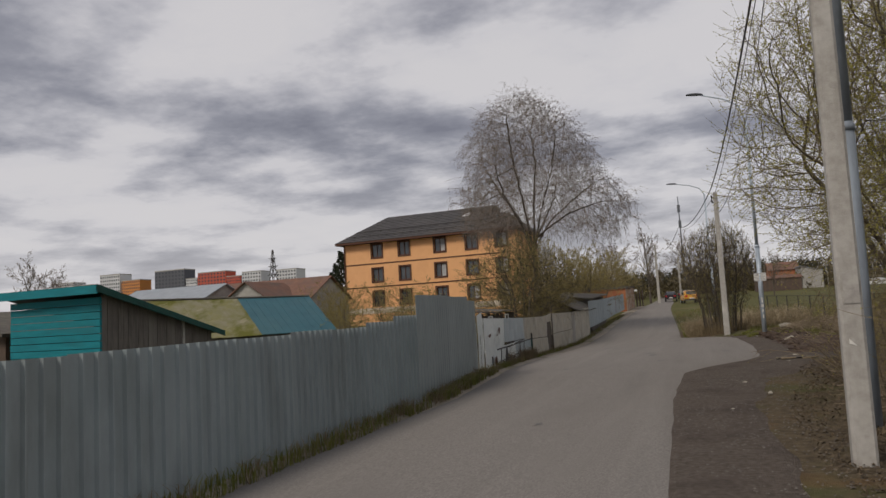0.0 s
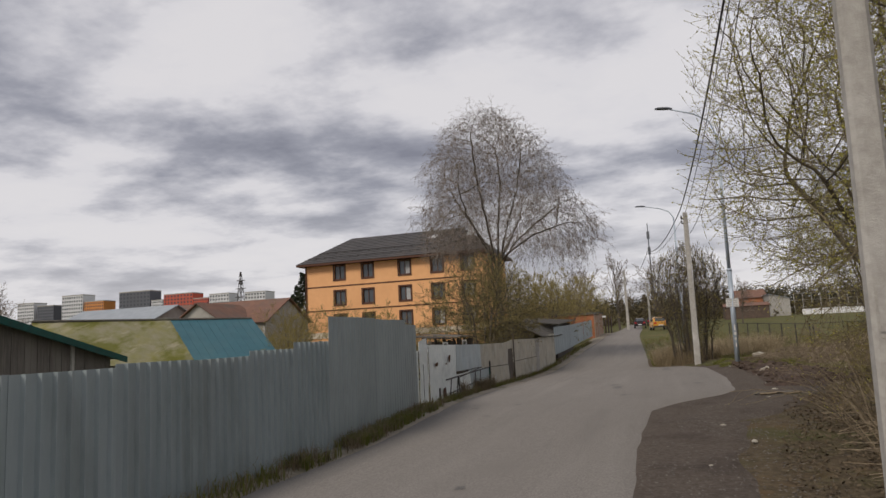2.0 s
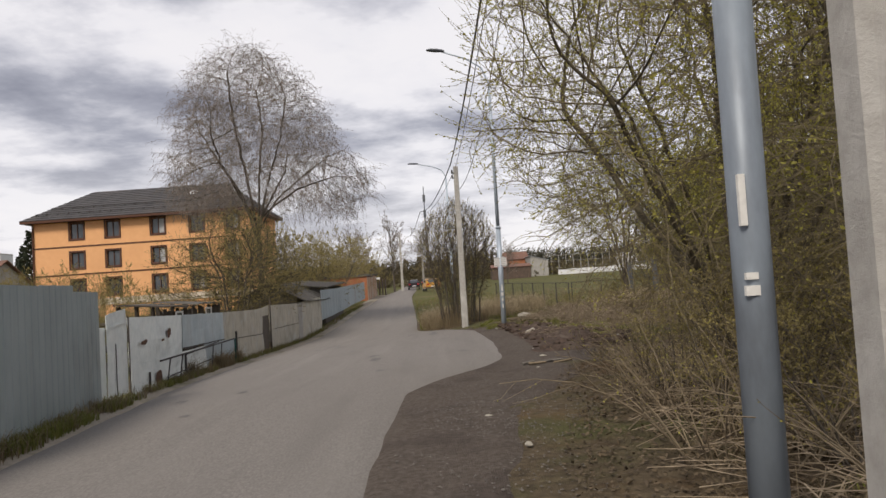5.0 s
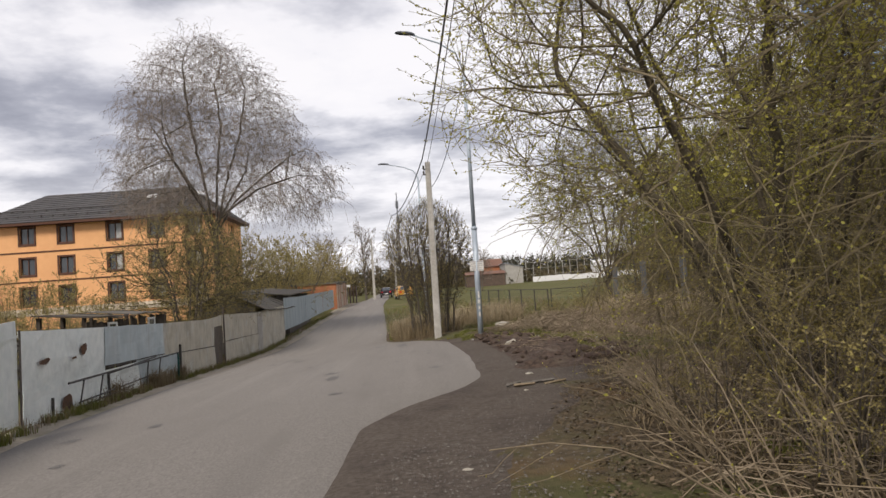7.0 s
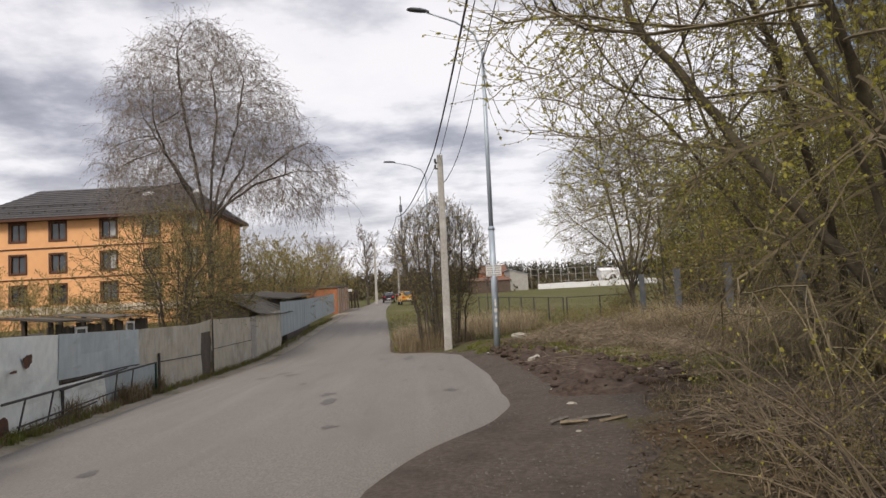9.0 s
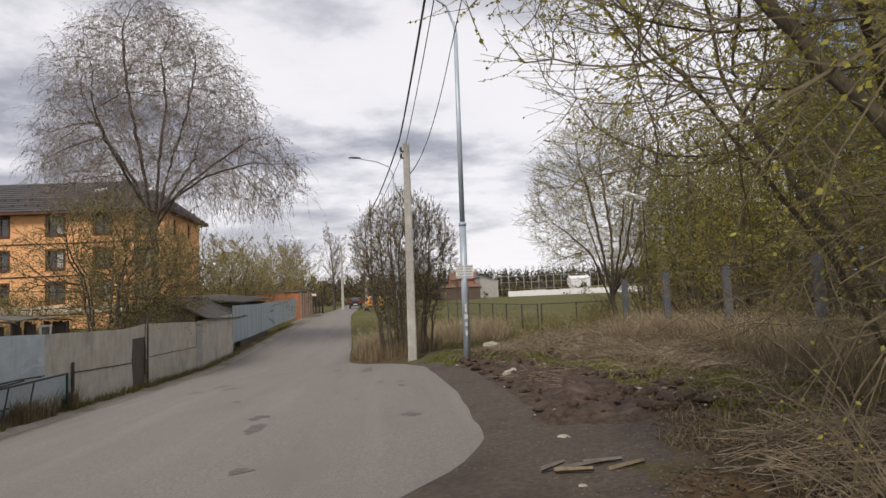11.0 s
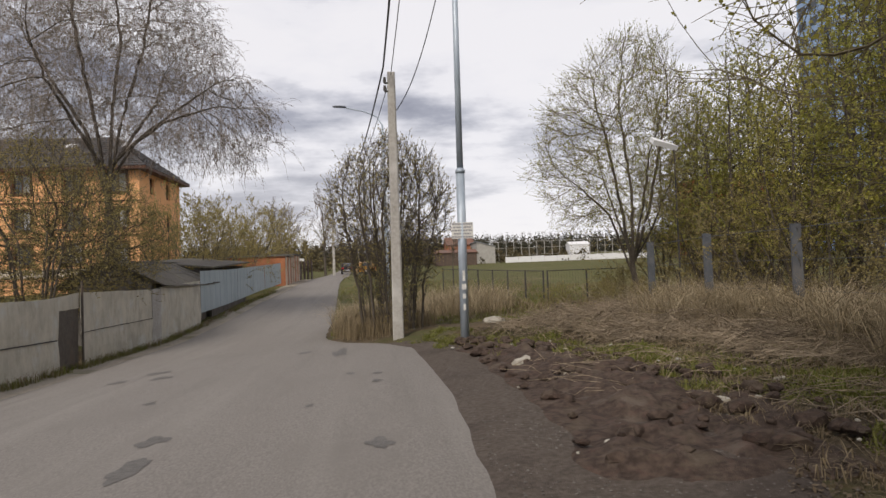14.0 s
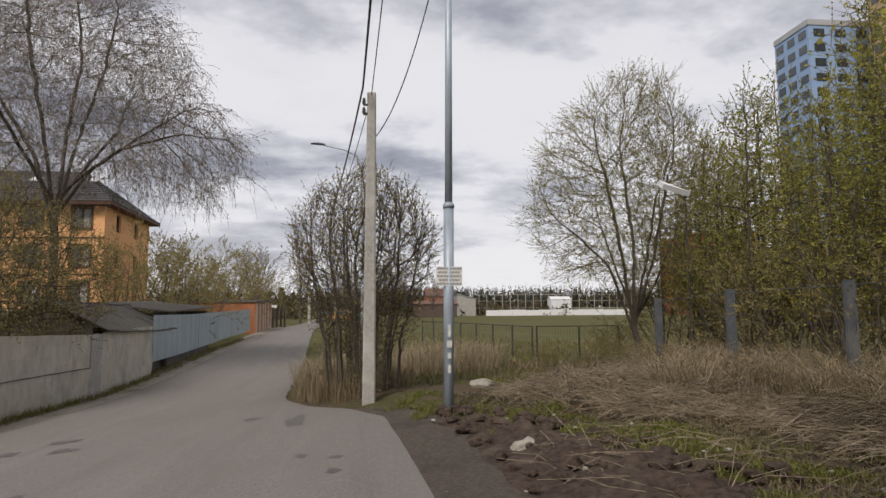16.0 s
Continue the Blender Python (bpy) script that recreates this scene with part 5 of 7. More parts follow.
# thin arching shoots on the verge
shoots = Plant(51)
for k in range(26):
    a = shoots.rng.uniform(0, 6.28)
    shoots.limb(Vector((0.5 * math.cos(a), 0.5 * math.sin(a), -0.05)), Vector((0.6 * math.cos(a), 0.6 * math.sin(a), 1)).normalized(), shoots.rng.uniform(0.9, 2.0), 0.008, 0, [
        dict(seg=6, bend=0.08, droop=-0.22, sides=4, tip=0.4),
        dict(n=(3, 5), start=0.3, len=0.4, angle=34, bend=0.12, droop=0.0, seg=3, sides=3, tip=0.5, thin=0.6, rmin=0.003, leaf=0.018, leaves=3)])
shoot = shoots.build("willow_shoots", at_ground(3.3, 9.6), "clump of thin arching shoots with a few buds on the verge", "shrub", (DRYSTEM, DRYSTEM), LEAFY, "verge shoots")
for x, y, rz in ((2.7, 11.9, 40), (3.2, 14.4, 110), (3.6, 16.6, 190), (3.0, 6.4, 250), (4.2, 13.2, 75), (3.0, 4.0, 150)):
    copy_thing(shoot, at_ground(x, y, rz))

# behind the patched fence
def budding_tree():
    P = Plant(61)
    w = [(1.2, 1.4), (2.5, 2.8), (4.0, 3.3), (5.2, 2.7), (6.1, 1.4), (6.5, 0.3)]
    room = room_in(12, 2600, w, w, w, 1.4, 6.5, 0.2)
    lines = [[(0, 0, -0.2), (0.05, 0, 0.7)]]
    for k in range(7):
        a = 0.9 * k + P.rng.uniform(-0.3, 0.3)
        l = P.rng.uniform(0.5, 1.1)
        lines.append([(0, 0, 0.2 + 0.08 * k), (0.45 * math.cos(a), 0.45 * math.sin(a), 1.6), (l * math.cos(a), l * math.sin(a), 3.6)])
    nodes, par = P.colonise(lines, room, 0.23, 2.0, 0.31, 0.05)
    spots = P.flesh(nodes, par, 0.0066, 2.3, 0.12, 0.018)
    P.clothe(spots, 0.02, 2.3, 0.5, 50, [dict(r=0.0044, seg=3, bend=0.12, droop=0.05, sides=3, tip=0.5, leaf=0.046, leaves=7)])
    return P.build("budding_tree", at_ground(-9.4, 37.6), "low tree with dense olive-brown budding twigs behind the fence", "tree", (BARK, WILLOWBARK), LEAFO, "garden trees")


olive = budding_tree()
for x, y, rz, s in ((-13.5, 40.5, 160, 0.5), (-15.0, 34.0, 220, 0.42), (-9.3, 41.0, 200, 0.92)):
    copy_thing(olive, at_ground(x, y, rz)).scale = (s, s, s)
hedge = willow(62, 7, 5.6, 0.4, 8, 0.07, (4, 5), (4, 5), 0.05, 8, lift=0.12).build("garden_shrub", at_ground(-9.8, 57.5), "twiggy garden shrub with pale young leaves", "shrub", (BARK, WILLOWTWIG), LEAFO, "garden shrubs")
for x, y, rz, s in ((-12.5, 60.5, 40, 1.2), (-9.2, 63.5, 100, 0.95), (-11.5, 68.0, 170, 1.1), (-15.5, 56.0, 240, 1.1), (-20.0, 48.0, 20, 0.75), (-24.5, 52.0, 90, 0.8), (-28.0, 50.0, 150, 0.8), (-17.0, 44.0, 60, 0.6), (-31.5, 56.0, 20, 0.8), (-10.5, 76.0, 40, 1.2), (-12, 88, 130, 1.2), (-9.5, 96, 200, 1.0), (-22.5, 40.0, 310, 0.55), (-26, 43, 200, 0.55), (-12.0, 29.5, 20, 0.42), (-14.0, 31.5, 130, 0.45), (-16.5, 30.0, 250, 0.5), (-11.0, 34.0, 60, 0.4), (7.6, 38.6, 60, 0.2), (9.0, 40.2, 150, 0.26), (8.2, 36.4, 20, 0.18), (6.4, 39.5, 230, 0.16), (7.0, 36.6, 100, 0.15), (9.4, 43.0, 20, 0.25)):
    copy_thing(hedge, at_ground(x, y, rz)).scale = (s, s, s)

bare = Plant(71)
bare.limb(Vector((0, 0, -0.3)), Vector((0, 0, 1)), 10.5, 0.2, 0, [
    dict(seg=8, bend=0.05, droop=0.03, sides=6, wood=True, tip=0.2),
    dict(n=20, start=0.22, len=0.48, angle=48, bend=0.09, droop=0.12, seg=5, sides=4, wood=True, tip=0.25, thin=0.45, fall=0.5),
    dict(n=(6, 8), start=0.15, len=0.45, angle=40, bend=0.11, droop=0.08, seg=4, sides=3, tip=0.3, thin=0.5, rmin=0.02, fall=0.3),
    dict(n=(5, 7), start=0.1, len=0.5, angle=38, bend=0.12, droop=0.05, seg=2, sides=3, tip=0.5, thin=0.6, rmin=0.014, fall=0.3, leaf=0.10, leaves=4)])
bare_tree = bare.build("bare_tree", at_ground(-7.6, 111), "bare brown deciduous tree far down the lane", "tree", (BARK, BIRCHTWIG), LEAFB, "distant bare trees")
for x, y, rz, s in ((-12.0, 104, 60, 0.8), (-1.5, 122, 120, 0.9), (3.5, 112, 200, 0.75), (7.0, 128, 20, 0.7), (-15.0, 118, 280, 0.9), (-49, 40, 90, 0.72), (-53, 44, 10, 0.62), (-60, 52, 150, 0.7), (-45, 64, 50, 0.5), (9.5, 108, 330, 0.55), (-20, 100, 70, 0.8), (1.5, 140, 250, 0.85)):
    copy_thing(bare_tree, at_ground(x, y, rz)).scale = (s, s, s)


def conifer():
    rng, P = random.Random(81), Plant(81)
    P.wood.tube([(0, 0, -0.2), (0, 0, 9.5)], [0.16, 0.02], 6)
    for k in range(110):
        z = 0.8 + 8.6 * (k / 110)
        L = 2.1 * (1 - (z / 9.9)) + 0.15
        a = k * 2.4
        d = Vector((math.cos(a), math.sin(a), -0.25))
        P.twig.tube([(0, 0, z), tuple(Vector((0, 0, z)) + d * L)], [0.02, 0.008], 3, False)
        for j in range(26):
            s = rng.uniform(0.15, 1.0)
            P.leaf(Vector((0, 0, z)) + d * L * s, 0.26, d * 0.7 + Vector((rng.gauss(0, 0.6), rng.gauss(0, 0.6), -0.3)))
    return P.build("spruce_tree", at_ground(-42.6, 77), "dark green spruce beside the orange house", "tree", (BARK, BARK), CONIFER, "spruces")


spruce = conifer()
for x, y, s in ((-44.6, 79, 0.85), (-47, 82, 0.75), (-49.5, 80, 0.6)):
    copy_thing(spruce, at_ground(x, y, 40 * s)).scale = (s, s, s)


def far_woods():
    """A distant belt of wood as ragged crowns of many small facets."""
    rng = random.Random(91)
    v, f = [], []
    for k in range(2400):
        x = rng.uniform(-120, 420)
        y = 400 + rng.uniform(0, 60)
        h = rng.uniform(11, 15) + 1.5 * noise.noise(Vector((x * 0.02, 0, 0)))
        w = rng.uniform(1.6, 3.4)
        z0 = land(x, y) - 1
        if z0 + h < 5:
            continue
        for j in range(16):
            s = rng.random() ** 0.7
            r = w * (1.05 - s) + 0.3
            a = rng.uniform(0, 6.28)
            c = Vector((x + r * math.cos(a) * 0.6, y + r * math.sin(a) * 0.6, z0 + h * s))
            u = Vector((rng.gauss(0, 1), rng.gauss(0, 1), rng.gauss(0, 1))).normalized() * r * 0.8
            t = Vector((rng.gauss(0, 1), rng.gauss(0, 1), rng.gauss(0, 1.6))).normalized() * r * 0.8
            n = len(v)
            v += [tuple(c - u), tuple(c + t), tuple(c + u)]
            f.append((n, n + 1, n + 2))
    m = leaf_mat("far_wood_foliage", (0.035, 0.038, 0.026), (0.085, 0.075, 0.05), 0.1)
    return obj("far_woods", mesh_of("far_woods", v, f, m), None, "distant dark belt of mixed woodland behind the field", "woods", "", "stuff")


far_woods()


def near_thicket():
    """The brown-olive thicket that closes the far end of the lane."""
    rng = random.Random(92)
    v, f = [], []
    for k in range(260):
        x, y = rng.uniform(-40, 40), 150 + rng.uniform(0, 25)
        z0, h, w = land(x, y) - 0.5, rng.uniform(3.0, 7.0), rng.uniform(1.0, 2.4)
        if x > 12:
            h *= 0.55
        for j in range(60):
            s = rng.random() ** 0.7
            r = w * (1.1 - s)
            a = rng.uniform(0, 6.28)
            c = Vector((x + r * math.cos(a), y + r * math.sin(a), z0 + h * s))
            u = Vector((rng.gauss(0, 1), rng.gauss(0, 1), rng.gauss(0, 1))).normalized() * 0.42
            t = Vector((rng.gauss(0, 1), rng.gauss(0, 1), rng.gauss(0, 1.6))).normalized() * 0.42
            n = len(v)
            v += [tuple(c - u), tuple(c + t), tuple(c + u)]
            f.append((n, n + 1, n + 2))
    m = leaf_mat("thicket_foliage", (0.075, 0.062, 0.038), (0.14, 0.115, 0.06), 0.2)
    return obj("far_thicket", mesh_of("far_thicket", v, f, m), None, "brown and olive thicket beyond the end of the lane", "thicket", "", "stuff")


near_thicket()


def blades(name, spots, material, label, count, hmin, hmax, wid, lean=0.5, seed=1, curl=0.5):
    """Grass as single blades; spots: (x, y, rx, ry, weight)."""
    rng = random.Random(seed)
    v, f = [], []
    total = sum(s[4] for s in spots)
    for x0, y0, rx, ry, wt in spots:
        for k in range(int(count * wt / total)):
            a, r = rng.uniform(0, 6.283), math.sqrt(rng.random())
            x, y = x0 + rx * r * math.cos(a), y0 + ry * r * math.sin(a)
            if lerp(y, EDGE) + 0.15 > x > fence_x(y) + 0.46:
                continue
            if noise.noise(Vector((x * 1.1, y * 1.1, seed))) < (0.08 if seed == 7 else -0.15):
                continue
            z = land(x, y) - 0.03
            h = rng.uniform(hmin, hmax)
            b = rng.uniform(0, 6.283)
            d = Vector((math.cos(b), math.sin(b), 0))
            s = Vector((-d.y, d.x, 0)) * wid * rng.uniform(0.6, 1.3)
            l1, l2 = lean * rng.random() * h, lean * rng.uniform(0.6, 1.6) * h
            p = Vector((x, y, z))
            m, q = p + d * l1 * 0.5 + Vector((0, 0, h * 0.6)), p + d * l2 + Vector((0, 0, h * (1 - curl * rng.random())))
            n = len(v)
            v += [tuple(p - s), tuple(p + s), tuple(m + s * 0.7), tuple(m - s * 0.7), tuple(q)]
            f += [(n, n + 1, n + 2, n + 3), (n + 3, n + 2, n + 4)]
    return obj(name, mesh_of(name, v, f, material), None, label, "grass", "", "stuff")


fence_tufts = [(fence_x(y) + 0.18, y, 0.26, 0.5, 1.6 if 10 < y < 18.5 else (0.9 if 18 < y < 31 else 0.45)) for y in [0.5 * k for k in range(0, 130)] if not (19 < y < 20)]
blades("green_grass", fence_tufts, GRASSG, "green grass tufts along the foot of the fence", 17000, 0.08, 0.30, 0.008, seed=4)
blades("dry_grass", fence_tufts, STRAW, "dry grass along the foot of the fence", 9000, 0.08, 0.36, 0.006, 0.8, 5)
blades("dry_grass", [(-6.7, 25.5, 0.35, 1.8, 1), (-6.9, 27.8, 0.35, 1.5, 1.2), (-7.2, 29.6, 0.3, 0.8, 0.8)], STRAW, "dry weeds in front of the patched fence", 4200, 0.25, 0.7, 0.007, 0.5, 6)
GREENS = [(4.7, 24.7, 1.1, 0.9, 1.2), (6.4, 24.4, 1.4, 1.0, 1.6), (3.4, 29.6, 1.0, 0.8, 1.0), (5.2, 26.6, 1.0, 0.9, 1.0), (1.8, 33.0, 0.9, 0.8, 0.8), (3.0, 31.4, 1.4, 1.2, 1.6), (4.8, 28.3, 1.6, 1.0, 1.6), (5.8, 25.6, 1.7, 1.2, 1.4), (7.2, 23.6, 1.8, 1.4, 1.6), (6.0, 22.0, 1.5, 1.0, 0.9), (8.2, 27.5, 1.2, 2.0, 0.8), (3.4, 9.0, 1.0, 2.0, 0.6), (4.2, 14.0, 1.2, 2.5, 0.8), (4.6, 38.0, 3.0, 3.0, 1.8), (-0.6, 39.0, 0.8, 2.5, 0.7), (9.0, 18.5, 2.5, 2.5, 0.8), (3.0, 4.0, 0.8, 2.0, 0.4)]
blades("green_grass", GREENS, GRASSG, "patches of fresh green grass on the verge", 52000, 0.05, 0.19, 0.009, seed=7)
blades("moss", GREENS[:11], GRASSG, "low moss and short yellow-green grass on the damp soil", 60000, 0.02, 0.075, 0.013, 0.8, 17)
LITTERY = [(3.3, 8.0, 1.6, 5.0, 2), (4.2, 15.0, 1.7, 4.0, 2), (5.0, 20.5, 1.8, 2.0, 1.4), (6.2, 24.0, 2.5, 2.2, 2.0), (6.0, 27.6, 2.5, 2.0, 1.6), (4.6, 31.5, 2.6, 2.0, 1.6), (8.0, 22.0, 2.5, 3.5, 1.5), (6.0, 40.0, 4.0, 4.0, 1.5), (2.4, 2.5, 1.0, 3.0, 0.8)]
blades("dry_grass", LITTERY, STRAW, "matted dry grass and straw on rough ground", 26000, 0.05, 0.24, 0.006, 1.3, 8, 0.9)
blades("field_grass", [(4.0, 46.0, 6.0, 8.0, 2.0), (9.0, 50.0, 6.0, 8.0, 1.6), (0.0, 46.0, 1.4, 7.0, 0.8), (3.0, 60.0, 7.0, 8.0, 1.4), (6.0, 41.0, 3.0, 3.0, 0.8)], STRAW, "dry pale grass over the field", 9000, 0.12, 0.45, 0.011, 0.7, 31, 0.6)
blades("field_grass", [(3.0, 46.0, 6.0, 8.0, 2.0), (8.0, 50.0, 6.0, 8.0, 1.4), (-0.2, 42.0, 0.9, 5.0, 0.8), (2.0, 60.0, 7.0, 8.0, 1.2)], GRASSG, "fresh grass coming up through the field", 20000, 0.08, 0.26, 0.012, 0.6, 32)
REEDS = [(8.0, 26.0, 0.9, 2.0, 1.4), (8.3, 29.5, 0.9, 2.0, 1.5), (8.8, 33.0, 1.0, 2.2, 1.5), (9.2, 37.0, 1.2, 2.2, 1.2), (7.4, 31.5, 1.3, 1.6, 0.9), (10.4, 28.0, 1.2, 5.0, 1.4), (7.6, 22.5, 0.9, 1.6, 0.7), (11.5, 34, 1.5, 5.0, 1.2), (0.2, 38.5, 1.2, 2.2, 0.9), (3.6, 44.0, 2.0, 4.0, 1.2)]
blades("dry_reeds", REEDS, REEDM, "tall tangled dry reeds along the wire fence", 42000, 0.35, 1.35, 0.007, 0.95, 9, 0.65)
blades("dry_reeds", [(0.3, 35.6, 1.7, 1.7, 1)], STRAW, "dry stalks between the stems of the bush", 2600, 0.3, 0.9, 0.006, 0.4, 10, 0.5)

# ---- gardens on the far side of the fence ----


def box_house(name, label, x0, x1, y0, y1, zw, zr, wall, roof, ridge="x", over=0.35, cat="house", gable=None):
    """A small gabled house: walls, two roof slopes, gable ends."""
    h = empty(name, pose(x0, y0, min(land(x0, y0), land(x1, y1))), label, cat)
    z0 = h.matrix_basis.translation.z
    sx, sy, zw, zr = x1 - x0, y1 - y0, zw - z0, zr - z0
    for a in ((0, 0, sx, 0.2), (0, sy - 0.2, sx, sy), (0, 0.2, 0.2, sy - 0.2), (sx - 0.2, 0.2, sx, sy - 0.2)):
        part("wall", Geo().box(a[0], a[1], -0.2, a[2], a[3], zw), wall, h)
    t = 0.09
    if ridge == "x":
        m = sy / 2
        dz = (zr - zw) * over / m
        part("roof_slope", Geo().slab([(-over, -over, zw - dz), (sx + over, -over, zw - dz), (sx + over, m, zr), (-over, m, zr)], t), roof, h)
        part("roof_slope", Geo().slab([(sx + over, sy + over, zw - dz), (-over, sy + over, zw - dz), (-over, m, zr), (sx + over, m, zr)], t), roof, h)
        for x in (0.0, sx - 0.15):
            g = Geo()
            g.v += [(x, 0, zw), (x, sy, zw), (x, m, zr - t), (x + 0.15, 0, zw), (x + 0.15, sy, zw), (x + 0.15, m, zr - t)]
            g.f += [(0, 2, 1), (3, 4, 5), (0, 3, 5, 2), (1, 2, 5, 4)]
            part("gable", g, gable or wall, h)
    else:
        m = sx / 2
        dz = (zr - zw) * over / m
        part("roof_slope", Geo().slab([(-over, sy + over, zw - dz), (-over, -over, zw - dz), (m, -over, zr), (m, sy + over, zr)], t), roof, h)
        part("roof_slope", Geo().slab([(sx + over, -over, zw - dz), (sx + over, sy + over, zw - dz), (m, sy + over, zr), (m, -over, zr)], t), roof, h)
        for y in (0.0, sy - 0.15):
            g = Geo()
            g.v += [(0, y, zw), (sx, y, zw), (m, y, zr - t), (0, y + 0.15, zw), (sx, y + 0.15, zw), (m, y + 0.15, zr - t)]
            g.f += [(0, 1, 2), (3, 5, 4), (0, 2, 5, 3), (1, 4, 5, 2)]
            part("gable", g, gable or wall, h)
    return h


def teal_shed():
    x0, x1, y0, y1 = -15.6, -12.75, 12.0, 15.9
    s = empty("garden_shed", pose(x0, y0, 0), "teal-painted board shed with a lean-to roof and bare grey side boards", "shed")
    sx, sy = x1 - x0, y1 - y0
    n = 15
    for k in range(n):
        z = 2.5 * k / n
        part("board", Geo().box(0, -0.02 - 0.004 * (k % 3), z + 0.008, sx, 0.03, z + 2.5 / n - 0.006), TEALWOOD, s)
    m = 24
    for k in range(m):
        y = 0.03 + (sy - 0.2) * k / m
        top = 2.56 - (2.56 - 1.52) * (y / sy)
        part("board", Geo().box(sx - 0.03, y + 0.006, 0, sx + 0.006 * (k % 2), y + (sy - 0.2) / m - 0.006, top), GREYBOARD, s)
    part("back_wall", Geo().box(0, sy - 0.25, 0, sx - 0.03, sy - 0.17, 1.5), GREYBOARD, s)
    part("side_wall", Geo().box(0, 0.03, 0, 0.06, sy - 0.25, 1.5), GREYBOARD, s)
    part("post", Geo().box(sx + 0.002, sy * 0.66, 0, sx + 0.05, sy * 0.66 + 0.07, 1.9), CONCRETE, s, "pale upright board")
    part("roof", Geo().slab([(-0.3, -0.3, 2.76), (sx + 0.25, -0.3, 2.76), (sx + 0.25, sy + 0.1, 1.56), (-0.3, sy + 0.1, 1.56)], 0.05), GREENTRIM, s, "dark green sheet roof")
    part("fascia", Geo().box(-0.3, -0.33, 2.56, sx + 0.25, -0.3, 2.75), TEALWOOD, s)
    part("verge_board", Geo().slab([(sx + 0.26, -0.33, 2.60), (sx + 0.26, sy + 0.1, 1.42), (sx + 0.26, sy + 0.1, 1.56), (sx + 0.26, -0.33, 2.77)], 0.03), GREENTRIM, s)
    return s


teal_shed()
box_house("brown_hut", "dark brown hut at the edge of the garden", -20.5, -16.6, 12.6, 15.5, 1.9, 2.45, WALLBROWN, OLDSLATE, "y", cat="hut")


def long_house():
    h = empty("low_house", pose(-22.8, 23.4, 0, 0, 0, 59.2), "low house with a half mossy slate, half teal metal roof", "house")
    part("wall", Geo().box(-0.6, -2.5, 0, 8.0, -2.35, 1.3), GREYBOARD, h)
    part("wall", Geo().box(7.85, -2.35, 0, 8.0, 2.4, 1.3), GREYBOARD, h)
    part("wall", Geo().box(-0.6, -2.35, 0, -0.45, 2.4, 1.3), GREYBOARD, h)
    n = 6
    for k in range(n):
        a, b = -0.9 + k * 5.2 / n, -0.9 + (k + 1) * 5.2 / n
        for r in range(3):
            lo, up = r / 3, (r + 1) / 3 + 0.02
            lift = 0.012 * (k % 2) + 0.02 * (2 - r)
            part("slate_sheet", Geo().slab([(a, -2.75 * (1 - lo), 1.18 + 1.8 * lo + lift), (b + 0.04, -2.75 * (1 - lo), 1.18 + 1.8 * lo + lift), (b + 0.04, -2.75 * (1 - up), 1.18 + 1.8 * up + lift), (a, -2.75 * (1 - up), 1.18 + 1.8 * up + lift)], 0.02), MOSSROOF, h)
    m = 10
    for k in range(m):
        a, b = 4.34 + 3.8 * k / m, 4.34 + 3.8 * (k + 1) / m
        part("metal_sheet", Geo().slab([(a, -2.7, 1.25), (b - 0.012, -2.7, 1.25), (b - 0.012, 0.02, 3.0), (a, 0.02, 3.0)], 0.03), TEALROOF, h)
    part("back_slope", Geo().slab([(8.1, 2.7, 1.2), (-0.9, 2.7, 1.2), (-0.9, 0.03, 2.99), (8.1, 0.03, 2.99)], 0.03), OLDSLATE, h)
    part("ridge_cap", Geo().tube([(-0.9, 0.02, 3.04), (8.1, 0.02, 3.02)], [0.05, 0.05], 6), OLDSLATE, h)
    for x in (-0.62, 7.9):
        g = Geo()
        g.v += [(x, -2.5, 1.3), (x, 2.5, 1.3), (x, 0, 2.9), (x + 0.1, -2.5, 1.3), (x + 0.1, 2.5, 1.3), (x + 0.1, 0, 2.9)]
        g.f += [(0, 2, 1), (3, 4, 5), (0, 3, 5, 2), (1, 2, 5, 4)]
        part("gable", g, GREYBOARD, h)
    return h


long_house()
box_house("grey_roofed_house", "house with a pale grey metal roof", -54.5, -43.8, 52.5, 58.5, 4.7, 6.0, WALLPALE, GREYROOF, "x")
box_house("red_roofed_house", "house with a faded red slate roof", -49.5, -35.8, 58.0, 66.0, 4.2, 6.4, WALLPALE, REDROOF, "x")
box_house("gabled_annex", "gabled annex with a faded red roof and pale gable", -42.6, -37.6, 54.0, 60.0, 4.2, 5.9, WALLPALE, REDROOF, "y", 0.3)


